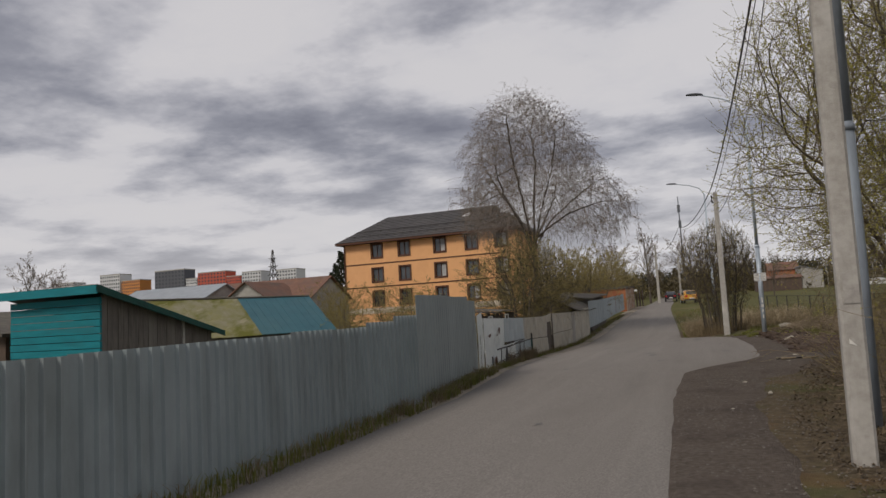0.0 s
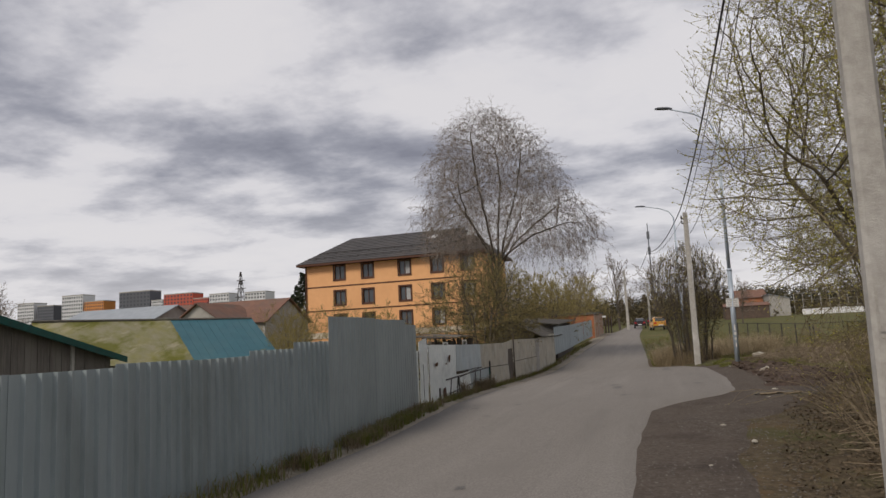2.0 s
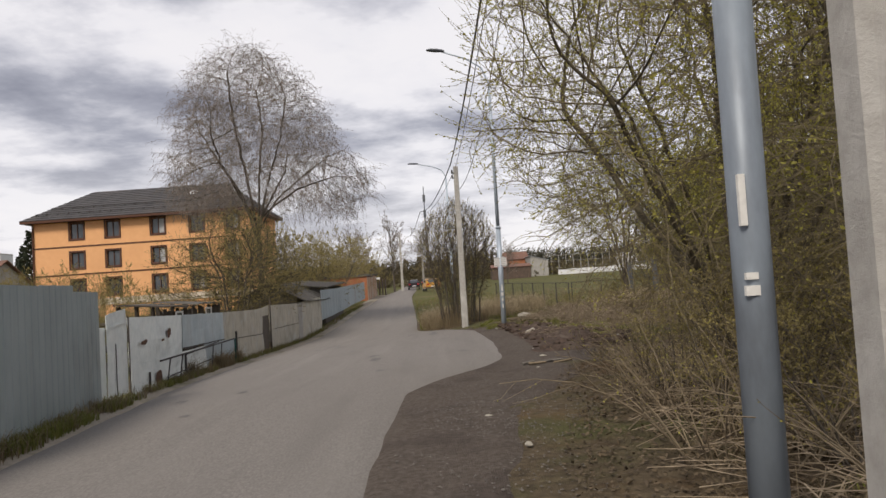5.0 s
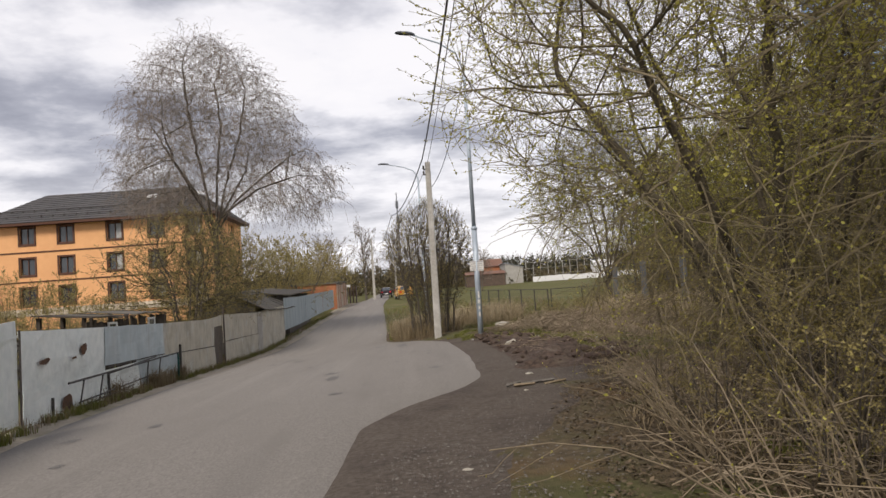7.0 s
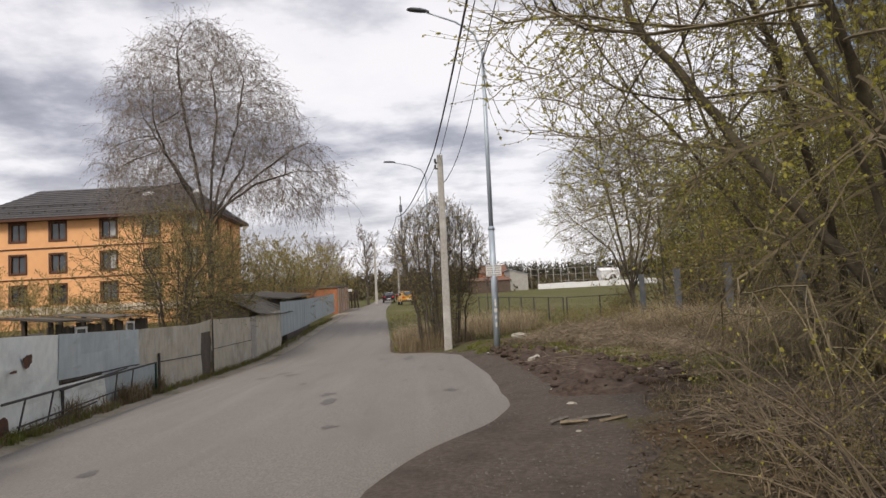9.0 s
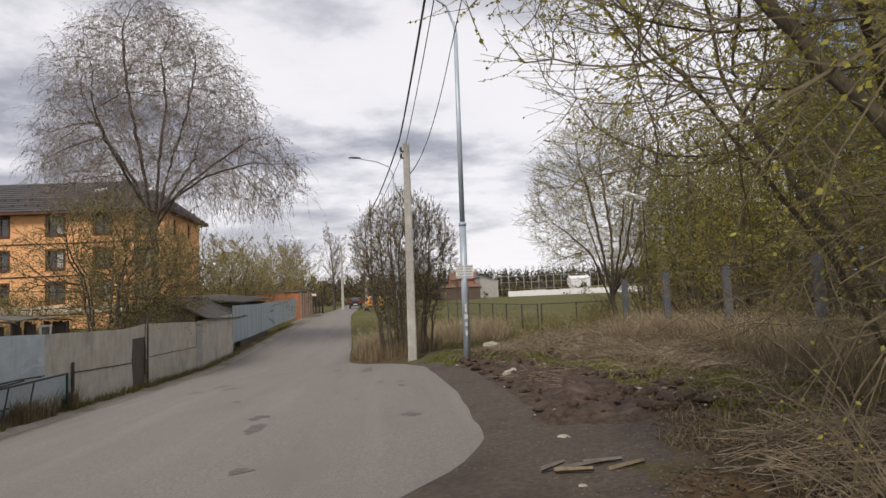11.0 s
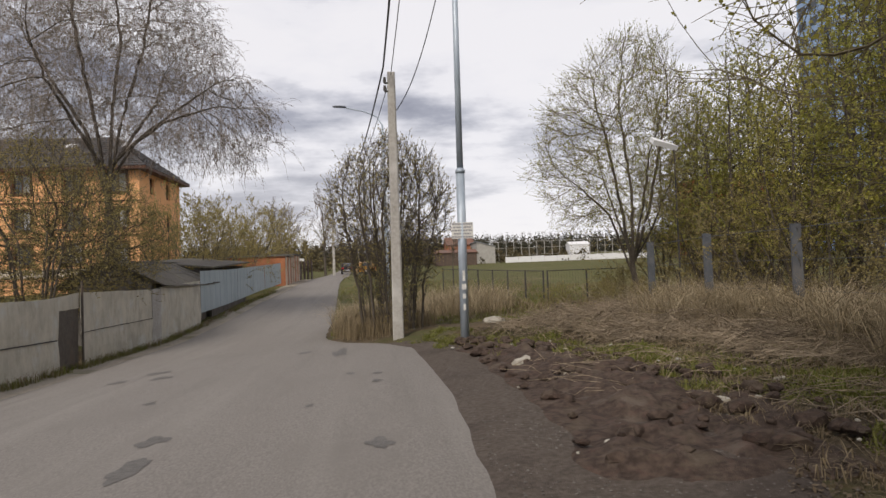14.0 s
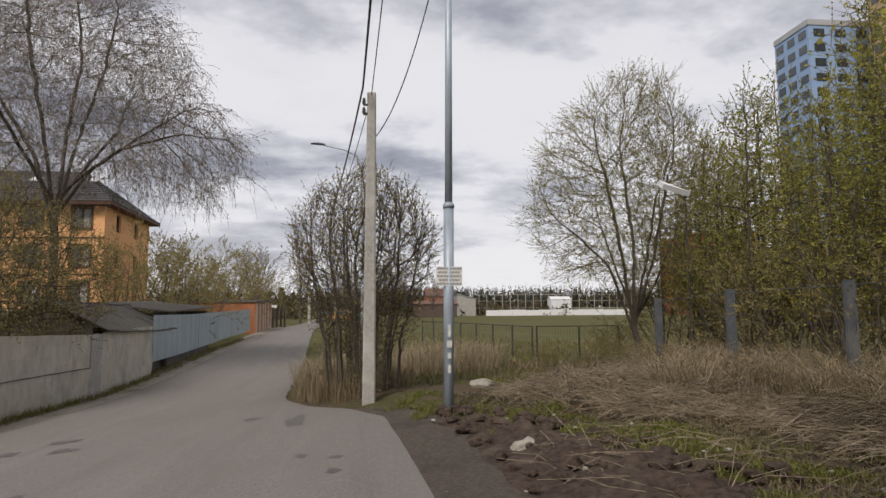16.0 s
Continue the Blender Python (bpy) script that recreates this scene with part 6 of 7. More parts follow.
def old_shed():
    s = empty("old_shed", pose(-10.9, 42, land(-9, 42)), "tumbledown shed with a sagging slate roof just behind the fence", "shed")
    z0 = s.matrix_basis.translation.z
    zr, ze = 2.50 - z0, 1.60 - z0
    part("wall", Geo().box(0.3, 0.25, 0, 3.2, 0.4, ze), GREYBOARD, s)
    part("wall", Geo().box(0.3, 7.4, 0, 3.2, 7.55, ze + 0.1), GREYBOARD, s)
    part("wall", Geo().box(3.1, 0.4, 0, 3.2, 7.4, ze), GREYBOARD, s)
    g = Geo()
    g.v += [(0.2, 0.3, ze), (3.4, 0.3, ze), (1.75, 0.3, zr - 0.05), (0.2, 0.4, ze), (3.4, 0.4, ze), (1.75, 0.4, zr - 0.05)]
    g.f += [(0, 1, 2), (3, 5, 4), (0, 2, 5, 3), (1, 4, 5, 2)]
    part("gable", g, GREYBOARD, s)
    rng = random.Random(2)
    for row in range(2):
        for k in range(8):
            y0, y1 = k * 1.0, k * 1.0 + 1.06
            a, b = row / 2, (row + 1) / 2 + 0.02
            for side in (0, 1):
                xr, xe = 1.75, 3.75 if side else -0.25
                j = rng.uniform(0, 0.035)
                pa = [(xe + (xr - xe) * t, ze - 0.12 + (zr - ze + 0.12) * t - 0.05 * math.sin(k / 7 * 3.14) + j) for t in (a, b)]
                c = [(pa[0][0], y0, pa[0][1]), (pa[0][0], y1, pa[0][1]), (pa[1][0], y1, pa[1][1]), (pa[1][0], y0, pa[1][1])]
                part("slate_sheet", Geo().slab(c if side else c[::-1], 0.025), OLDSLATE, s)
    r = empty("lean_to", pose(-10.6, 49.5, land(-9, 50)), "lean-to with a flat slate roof behind the blue fence", "shed")
    q = r.matrix_basis.translation.z
    part("roof", Geo().slab([(3.3, 0, 2.25 - q), (3.3, 8.2, 2.62 - q), (0, 8.2, 2.95 - q), (0, 0, 2.62 - q)], 0.07), OLDSLATE, r)
    part("wall", Geo().box(0.2, 0.3, 0, 3.1, 0.42, 2.15 - q), GREYBOARD, r)
    part("wall", Geo().box(3.0, 0.42, 0, 3.1, 8.0, 2.15 - q), GREYBOARD, r)
    part("wall", Geo().box(0.2, 7.9, 0, 3.0, 8.0, 2.4 - q), GREYBOARD, r)
    return s


old_shed()


def plank_heap(x, y, z, n, seed, label):
    rng = random.Random(seed)
    h = empty("plank_heap", pose(x, y, land(x, y)), label, "timber")
    for k in range(n):
        L, a = rng.uniform(1.6, 3.6), rng.gauss(1.57, 0.25)
        c = Vector((rng.uniform(-0.6, 0.6), rng.uniform(-1.2, 1.2), 0.10 + z * k / n))
        d = Vector((math.cos(a), math.sin(a), rng.gauss(0, 0.05))) * L / 2
        part("plank", Geo().tube([tuple(c - d), tuple(c + d)], [0.07, 0.07], 4), GREYBOARD, h)
    return h


DARKWOOD = mat("blackened_boards", (0.075, 0.062, 0.05), (0.045, 0.038, 0.032), 7, 0.95, 0, 0.4, 1.5, (0.11, 0.095, 0.078), 0.4, 0.15, stretch=(2, 2, 0.4), rand=0.2)


def lean_to(x, y, length, h, seed, label):
    """A low board shelter along the fence, with ragged boards and a sagging roof."""
    r = random.Random(seed)
    z = land(x, y)
    t = empty("lean_to", pose(x, y, z), label, "shed")
    u = 0.0
    while u < length:
        w = r.uniform(0.14, 0.24)
        if r.random() > 0.12:
            part("board", Geo().box(-0.02, u, -0.05, 0.02, u + w - 0.012, h - 0.12 + r.uniform(-0.12, 0.06)), DARKWOOD, t)
        u += w
    for k in range(int(length / 0.9)):
        a, b = k * 0.9 - 0.1, k * 0.9 + 0.86
        part("roof_sheet", Geo().slab([(0.25, a, h - 0.04 + r.uniform(-0.04, 0.04)), (0.25, b, h - 0.04 + r.uniform(-0.04, 0.04)), (-1.4, b, h + 0.12), (-1.4, a, h + 0.12)], 0.03), OLDSLATE if r.random() < 0.5 else DARKWOOD, t)
    for u in (0.1, length / 2, length - 0.1):
        part("post", Geo().box(-1.35, u - 0.05, -0.1, -1.25, u + 0.05, h + 0.05), DARKWOOD, t)
    fr = part("window_frame", Geo().box(0.024, length * 0.45, h * 0.5, 0.06, length * 0.45 + 0.06, h - 0.2).box(0.024, length * 0.45 + 0.54, h * 0.5, 0.06, length * 0.45 + 0.6, h - 0.2).box(0.024, length * 0.45 + 0.06, h - 0.26, 0.06, length * 0.45 + 0.54, h - 0.2), WHITEP, t, "pale old window frame")
    part("pane", Geo().box(0.022, length * 0.45 + 0.06, h * 0.5, 0.03, length * 0.45 + 0.54, h - 0.26), PANE, fr)
    return t


lean_to(-8.7, 27.4, 2.7, 2.05, 6, "low blackened board shelter behind the patched fence")
lean_to(-9.0, 31.0, 2.9, 2.2, 7, "sagging dark board lean-to with an old window frame")
plank_heap(-11.3, 32.0, 1.85, 16, 4, "grey heap of old planks behind the patched fence")
plank_heap(-11.2, 27.6, 1.55, 14, 5, "grey stack of weathered boards in the garden")


def garage(y0, y1, zt, label):
    x1 = -7.25
    z0 = land(x1, y0) - 0.1
    g = empty("brick_garage", pose(x1 - 5, y0, z0), label, "garage", "garages")
    L, h = y1 - y0, zt - z0
    part("wall", Geo().box(0, 0, 0, 5, 0.25, h), BRICKO, g)
    part("wall", Geo().box(0, L - 0.25, 0, 5, L, h), BRICKO, g)
    part("wall", Geo().box(4.75, 0.25, 0, 5, L - 0.25, h), BRICKO, g)
    part("wall", Geo().box(0, 0.25, 0, 0.25, L - 0.25, h), BRICKO, g)
    part("roof", Geo().box(-0.1, -0.12, h, 5.15, L + 0.12, h + 0.12), OLDSLATE, g)
    for s in (0.1, 0.5, 0.9):
        part("pilaster", Geo().box(5.0, L * s - 0.3, 0, 5.07, L * s + 0.3, h - 0.03), BRICKP, g, "pale brick pilaster")
    return g


garage(71.6, 75.6, 3.3, "orange brick garage with pale brick strips")
garage(76.0, 80.2, 3.5, "orange brick garage with pale brick strips beside the gate")
gate = empty("dark_gate", pose(-8.2, 82.0, land(-8, 82)), "dark brown sheet metal gate with a white sign board", "gate")
for k in range(6):
    part("gate_panel", Geo().box(0.25 * k, 1.0 * k, 0, 0.25 * k + 0.08, 1.0 * k + 0.97, 1.95), DARKGATE, gate)
part("sign_board", Geo().box(0.0, 0.0, 1.75, 1.2, 0.06, 2.0), WHITEP, gate, "white board")
far_pole = concrete_pole("concrete_pole", -5.9, 104, 8.5, 0.34, 0.22, (0, 0), "pale concrete pole at the end of the lane")

# ---- vehicles down the lane ----


def car(name, x, y, rz, paint, label, tail):
    c = empty(name, pose(x, y, land(x, y) + 0.02, 0, 0, rz), label, "car", "parked cars")
    # side profile, swept across the width with a tumblehome
    prof = [(-2.1, 0.35), (-2.15, 0.6), (-2.05, 0.92), (-1.75, 0.98), (-1.2, 1.42), (-0.4, 1.5), (0.45, 1.44), (1.15, 1.0), (1.95, 0.86), (2.15, 0.62), (2.12, 0.35)]
    g = Geo()
    for s in (-1, -0.92, 0.92, 1):
        for u, z in prof:
            w = 0.86 - 0.2 * max(z - 0.95, 0) / 0.55
            q = 0.93 if abs(s) == 1 and z > 0.5 else 1.0
            g.v.append((s * w, u, z * (q if z > 1.2 else 1)))
    n = len(prof)
    for k in range(3):
        for i in range(n - 1):
            a = k * n + i
            g.f.append((a, a + n, a + n + 1, a + 1))
    g.f += [tuple(range(n)), tuple(3 * n + i for i in reversed(range(n))), (0, n - 1, 2 * n - 1, n), (n, 2 * n - 1, 3 * n - 1, 2 * n), (2 * n, 3 * n - 1, 4 * n - 1, 3 * n)]
    body = part("body", g, paint, c)
    part("rear_window", Geo().slab([(-0.58, -1.73, 1.03), (0.58, -1.73, 1.03), (0.50, -1.27, 1.40), (-0.50, -1.27, 1.40)], -0.012), PANE, body)
    part("windscreen", Geo().slab([(0.6, 1.1, 1.06), (-0.6, 1.1, 1.06), (-0.5, 0.52, 1.42), (0.5, 0.52, 1.42)], -0.012), PANE, body)
    for s in (-1, 1):
        part("side_window", Geo().box(s * 0.79 - 0.02, -1.15, 1.02, s * 0.79 + 0.02, 0.7, 1.3), PANE, body)
        part("tail_light", Geo().box(s * 0.62 - 0.14, -2.16, 0.72, s * 0.62 + 0.14, -2.09, 0.9), tail, body, "red tail light")
        for u in (-1.3, 1.35):
            w = part("wheel", Geo().tube([(s * 0.68, u, 0.31), (s * 0.89, u, 0.31)], [0.31, 0.31], 16), CABLE, c, "black tyre")
            part("rim", Geo().tube([(s * 0.87, u, 0.31), (s * 0.9, u, 0.31)], [0.19, 0.17], 10), GALV, w)
    part("number_plate", Geo().box(-0.26, -2.175, 0.5, 0.26, -2.155, 0.61), WHITEP, body, "pale plate")
    part("bumper", Geo().box(-0.84, -2.2, 0.3, 0.84, -2.1, 0.48), IRON, body)
    return c


TAIL = mat("tail_red", (0.5, 0.02, 0.02), (0.4, 0.015, 0.015), 5, 0.3, 0, 0)
car("parked_car", -4.65, 112, 2, mat("dark_red_paint", (0.022, 0.008, 0.009), (0.018, 0.007, 0.008), 2, 0.25, 0, 0, spec=0.6), "dark red car standing on the lane", TAIL)
car("parked_car", -1.5, 88, 8, mat("yellow_paint", (0.55, 0.27, 0.03), (0.5, 0.24, 0.025), 2, 0.3, 0, 0, spec=0.6), "yellow car parked on the verge behind the bush", TAIL)
car("parked_car", -3.2, 128, 0, mat("black_paint", (0.02, 0.02, 0.024), (0.025, 0.025, 0.028), 2, 0.25, 0, 0, spec=0.6), "dark car far down the lane", TAIL)

# ---- field side: wire fence, low mesh fence, lamp, yard buildings ----
wf = empty("wire_fence", pose(8.6, 26.0, land(8.6, 26)), "old wire fence on wide grey metal posts along the trees", "fence")
inv_wf = wf.matrix_basis.inverted()
POSTS = [(8.7, 18.4), (8.7, 22.2), (8.68, 26.0), (8.65, 29.6), (8.5, 33.0), (8.5, 36.6)]
for x, y in POSTS:
    z = land(x, y)
    g = Geo().box(x - 0.10, y - 0.03, z - 0.2, x + 0.10, y + 0.03, z + 2.1).box(x - 0.03, y + 0.03, z - 0.2, x + 0.03, y + 0.12, z + 2.06)
    g.v = [tuple(inv_wf @ Vector(p)) for p in g.v]
    part("post", g, GALVDARK, wf)
for h in (2.02, 1.4, 0.8):
    g = Geo().tube([(x, y - 0.05, land(x, y) + h) for x, y in POSTS], [0.004 if h < 2 else 0.007] * len(POSTS), 4)
    g.v = [tuple(inv_wf @ Vector(p)) for p in g.v]
    part("wire", g, GALVDARK, wf)

mf = empty("mesh_fence", pose(7.3, 45.5, land(7.3, 45.5)), "low rusty mesh fence on thin iron posts across the field", "fence")
inv_mf = mf.matrix_basis.inverted()
LINE = [(3.9, 56.0), (4.3, 54.0), (4.75, 52.2), (5.2, 50.6), (5.7, 49.2), (6.2, 47.9), (6.75, 46.6), (7.3, 45.5)]
for x, y in LINE + [(7.48, 45.5), (9.2, 45.6), (10.8, 45.6)]:
    z = land(x, y)
    g = Geo().box(x - 0.03, y - 0.03, z - 0.1, x + 0.03, y + 0.03, z + 1.28)
    g.v = [tuple(inv_mf @ Vector(p)) for p in g.v]
    part("post", g, IRON, mf)
for pts in (LINE, [(7.48, 45.5), (9.2, 45.6), (10.8, 45.6)]):
    g = Geo().tube([(x, y, land(x, y) + 1.26) for x, y in pts], [0.018] * len(pts), 4)
    g.v = [tuple(inv_mf @ Vector(p)) for p in g.v]
    part("top_rail", g, IRON, mf)
    g = Geo()
    for (xa, ya), (xb, yb) in zip(pts[:-1], pts[1:]):
        for k in range(1, 14):
            t = k / 14
            x, y = xa + (xb - xa) * t, ya + (yb - ya) * t
            g.tube([(x, y, land(x, y) + 0.02), (x, y, land(x, y) + 1.25)], [0.004, 0.004], 3, False)
    g.v = [tuple(inv_mf @ Vector(p)) for p in g.v]
    tagged(part("mesh", g, IRON, mf), kind="stuff")

fl = empty("floodlight", pose(9.2, 36.2, land(9.2, 36.2)), "white floodlight on a thin pole among the trees", "lamp")
part("pole", Geo().tube([(0, 0, -0.1), (0, 0, 4.9)], [0.03, 0.02], 6), IRON, fl)
part("lamp_head", Geo().slab([(-0.62, -0.1, 5.05), (0.1, -0.1, 4.85), (0.1, 0.16, 4.95), (-0.62, 0.16, 5.2)], 0.14), WHITEP, fl, "white lamp housing")

yard = empty("grey_warehouse", pose(18.4, 150, land(20, 150) - 0.3), "pale grey warehouse with a mono-pitch gable at the field's end", "building")
g = Geo()
g.v += [(0, 0, 0), (3.6, 0, 0), (3.6, 0, 3.6), (0, 0, 4.6), (0, 14, 0), (3.6, 14, 0), (3.6, 14, 3.6), (0, 14, 4.6)]
g.f += [(0, 1, 2, 3), (5, 4, 7, 6), (1, 5, 6, 2), (4, 0, 3, 7)]
part("wall", g, WALLPALE, yard)
part("roof", Geo().slab([(-0.2, -0.2, 4.72), (3.8, -0.2, 3.62), (3.8, 14.2, 3.62), (-0.2, 14.2, 4.72)], 0.08), GREYROOF, yard)
wall = empty("yard_wall", pose(24.0, 150, land(30, 150) - 0.2), "long white yard wall across the field", "wall")
for k in range(11):
    part("panel", Geo().box(2.6 * k, 0, 0, 2.6 * k + 2.56, 0.15, 1.25 + 0.05 * (k % 3)), WHITEP, wall)
net = empty("tall_net_fence", pose(22.0, 156, land(30, 156) - 0.2), "tall fence of thin pale posts behind the yard wall", "fence")
for k in range(22):
    part("post", Geo().box(1.6 * k, 0, 0, 1.6 * k + 0.12, 0.12, 4.4), WALLPALE, net)
for h in (1.6, 3.0, 4.3):
    part("rail", Geo().box(0, 0.12, h, 34, 0.2, h + 0.07), WALLPALE, net)
box_house("yard_cabin", "small white cabin in the yard", 37.5, 41.5, 152, 155, 6.1, 6.7, WHITEP, WHITEP, "x", 0.1, "cabin")
box_house("brick_house", "dark red brick house beyond the field", 13.5, 19.0, 160, 168, 7.2, 8.9, BRICKO, REDROOF, "x", 0.3)
box_house("brown_shed", "brown shed by the field", 9.5, 17.0, 140, 146, 5.0, 5.6, WALLBROWN, REDROOF, "x", 0.2, "shed")


# ---- tall blocks of flats ----


def tower(name, x0, x1, y0, y1, z0, z1, wall_m, label, nx, nz, near=False, side=0):
    t = empty(name, pose(x0, y0, z0), label, "apartment block", "tower blocks")
    sx, sy, h = x1 - x0, y1 - y0, z1 - z0
    part("body", Geo().box(0, 0, 0, sx, sy, h), wall_m[0], t)
    part("parapet", Geo().box(-0.15, -0.15, h, sx + 0.15, sy + 0.15, h + 0.02 * h), wall_m[1], t)
    ww, wh = sx / nx * 0.5, h / nz * 0.52
    unit = Geo().box(-ww / 2, -0.12, -wh / 2, ww / 2, 0.05, wh / 2).mesh("window", PANE)
    low = Geo()
    for j in range(nz):
        for i in range(nx):
            x, z = sx * (i + 0.5) / nx, h * (j + 0.5) / nz
            if near and j >= nz - 11:
                obj("window", unit, t, m=pose(x, 0, z))
            else:
                low.box(x - ww / 2, -0.12, z - wh / 2, x + ww / 2, 0.05, z + wh / 2)
    if side:
        for j in range(nz):
            for i in range(side):
                y, z = sy * (i + 0.5) / side, h * (j + 0.5) / nz
                low.box(-0.12, y - ww / 2, z - wh / 2, 0.05, y + ww / 2, z + wh / 2)
    if low.v:
        tagged(part("window_grid", low, PANE, t), kind="stuff")
    return t


BLUEW = (mat("pale_blue_facade", (0.30, 0.43, 0.66), (0.27, 0.39, 0.61), 0.3, 0.7, 0, 0), mat("grey_facade", (0.45, 0.46, 0.48), (0.4, 0.41, 0.43), 0.3, 0.8, 0, 0))
YELW = (mat("sand_facade", (0.52, 0.38, 0.25), (0.47, 0.34, 0.22), 0.3, 0.8, 0, 0), mat("brown_facade", (0.2, 0.13, 0.1), (0.18, 0.12, 0.09), 0.3, 0.8, 0, 0))
WHW = (mat("white_facade", (0.55, 0.56, 0.57), (0.5, 0.51, 0.52), 0.05, 0.8, 0, 0), WALLPALE)
DKW = (mat("dark_grey_facade", (0.10, 0.105, 0.12), (0.085, 0.09, 0.105), 0.05, 0.8, 0, 0), WALLPALE)
RDW = (mat("red_facade", (0.45, 0.09, 0.055), (0.4, 0.08, 0.05), 0.05, 0.8, 0, 0), WALLPALE)
ORW = (mat("orange_facade", (0.55, 0.22, 0.06), (0.5, 0.2, 0.055), 0.05, 0.8, 0, 0), WALLPALE)
tower("tower_block", 87.4, 128, 140, 151, 2, 59.5, BLUEW, "pale blue tower block with a grey end wall behind the trees", 9, 19, True, 3)
tower("tower_block", 90.6, 130, 112, 128, 2, 84, YELW, "sand-coloured tower block with brown window bays", 11, 27, True, 4)
tower("tower_block", 66, 80, 150, 165, 3, 19, (RDW[0], YELW[0]), "red and sand lower block glimpsed through the trees", 6, 8, False, 4)
FAR = ((-758, -723, 80.5, WHW, "white"), (-720, -689, 71, ORW, "orange"), (-664, -616, 79, DKW, "dark grey"), (-614, -596, 66, WHW, "grey"), (-595, -552, 72, RDW, "red"), (-551, -530, 64.5, RDW, "red"), (-800, -772, 70, DKW, "dark grey"), (-835, -806, 75, WHW, "white"))
for x0, x1, zt, m, c in FAR:
    tower("tower_block", x0, x1, 700, 720, 14, zt, m, f"distant {c} tower block on the skyline", 9, 14)
for x0, x1, zt in ((-528, -500, 68), (-478, -450, 67)):
    tower("tower_block", x0, x1, 700, 720, 14, zt, WHW, "distant white tower block on the skyline", 7, 13)


def lattice_mast():
    p = empty("power_pylon", pose(-275.5, 400, land(-275, 400) - 1), "steel lattice power pylon on the skyline", "pylon")
    zt = 53.5 - p.matrix_basis.translation.z
    g = Geo()
    half = lambda z: 3.2 * (1 - z / zt) ** 0.9 + 0.25  # noqa: E731
    lv = [zt * k / 9 for k in range(10)]
    for a, b in zip(lv[:-1], lv[1:]):
        for i in range(4):
            c = [(-1, -1), (1, -1), (1, 1), (-1, 1)]
            (x, y), (u, w) = c[i], c[(i + 1) % 4]
            ra, rb = half(a), half(b)
            g.tube([(x * ra, y * ra, a), (x * rb, y * rb, b)], [0.2, 0.2], 4, False)
            g.tube([(x * ra, y * ra, a), (u * rb, w * rb, b)], [0.12, 0.12], 3, False)
            g.tube([(u * ra, w * ra, a), (x * rb, y * rb, b)], [0.12, 0.12], 3, False)
    part("lattice", g, IRON, p)
    for s, w in ((0.62, 4.8), (0.75, 4.0), (0.87, 3.2)):
        part("crossarm", Geo().tube([(-w, 0, zt * s), (w, 0, zt * s)], [0.22, 0.22], 4), IRON, p)
    return p


lattice_mast()
mast = empty("radio_mast", pose(-3.4, 160, land(-3, 160)), "thin radio mast with small antennas beyond the lane", "mast")
part("shaft", Geo().tube([(0, 0, 0), (0, 0, 22)], [0.22, 0.09], 8), GALVDARK, mast)
for z in (9, 15, 18.5):
    part("antenna", Geo().box(-0.3, -0.2, z, 0.3, 0.2, z + 1.6), GALVDARK, mast)

# ---- loose things by the lane ----


def rod(name, parent, a, b, r, material):
    return part(name, Geo().tube([a, b], [r, r], 6), material, parent)


bf = empty("iron_frame", pose(fence_x(24) + 0.2, 24, land(fence_x(24) + 0.2, 24)), "rusty bent iron frame leaning against the fence", "scrap")
ib = bf.matrix_basis.inverted()


def frame_pt(y, z, off=0.16):
    return tuple(ib @ Vector((fence_x(y) + off, y, z)))


rod("long_rail", bf, frame_pt(21.5, 0.44), frame_pt(29.8, 0.40), 0.022, IRON)
rod("long_rail", bf, frame_pt(23.6, 0.40, 0.2), frame_pt(27.6, 0.46, 0.2), 0.018, IRON)
rod("lower_rail", bf, frame_pt(22.0, 0.02), frame_pt(27.0, 0.0), 0.016, IRON)
rod("lower_rail", bf, frame_pt(22.0, -0.08), frame_pt(25.6, -0.06), 0.016, IRON)
for y, t in ((22.2, 0.44), (23.3, 0.42), (26.9, 0.42), (28.1, 0.4)):
    rod("strut", bf, frame_pt(y - 0.25, land(fence_x(y), y) - 0.02), frame_pt(y + 0.1, t), 0.016, IRON)
rod("end_post", bf, frame_pt(29.8, -0.5), frame_pt(29.8, 0.42), 0.03, GREENTRIM)


def stone(name, x, y, s, material, label, cat="stone", seed=1, flat=0.5, group="", lift=0.0):
    bm = bmesh.new()
    bmesh.ops.create_icosphere(bm, subdivisions=2, radius=1)
    for v in bm.verts:
        k = 1 + 0.45 * noise.noise(v.co * 1.3 + Vector((seed, 0, 0)))
        v.co = Vector((v.co.x * s * k, v.co.y * s * 0.7 * k, v.co.z * s * flat * k))
    me = bpy.data.meshes.new(name)
    bm.to_mesh(me)
    bm.free()
    me.materials.append(material)
    return obj(name, me, None, label, cat, group, m=pose(x, y, land(x, y) + lift + s * flat * 0.25, 0, 0, seed * 50))


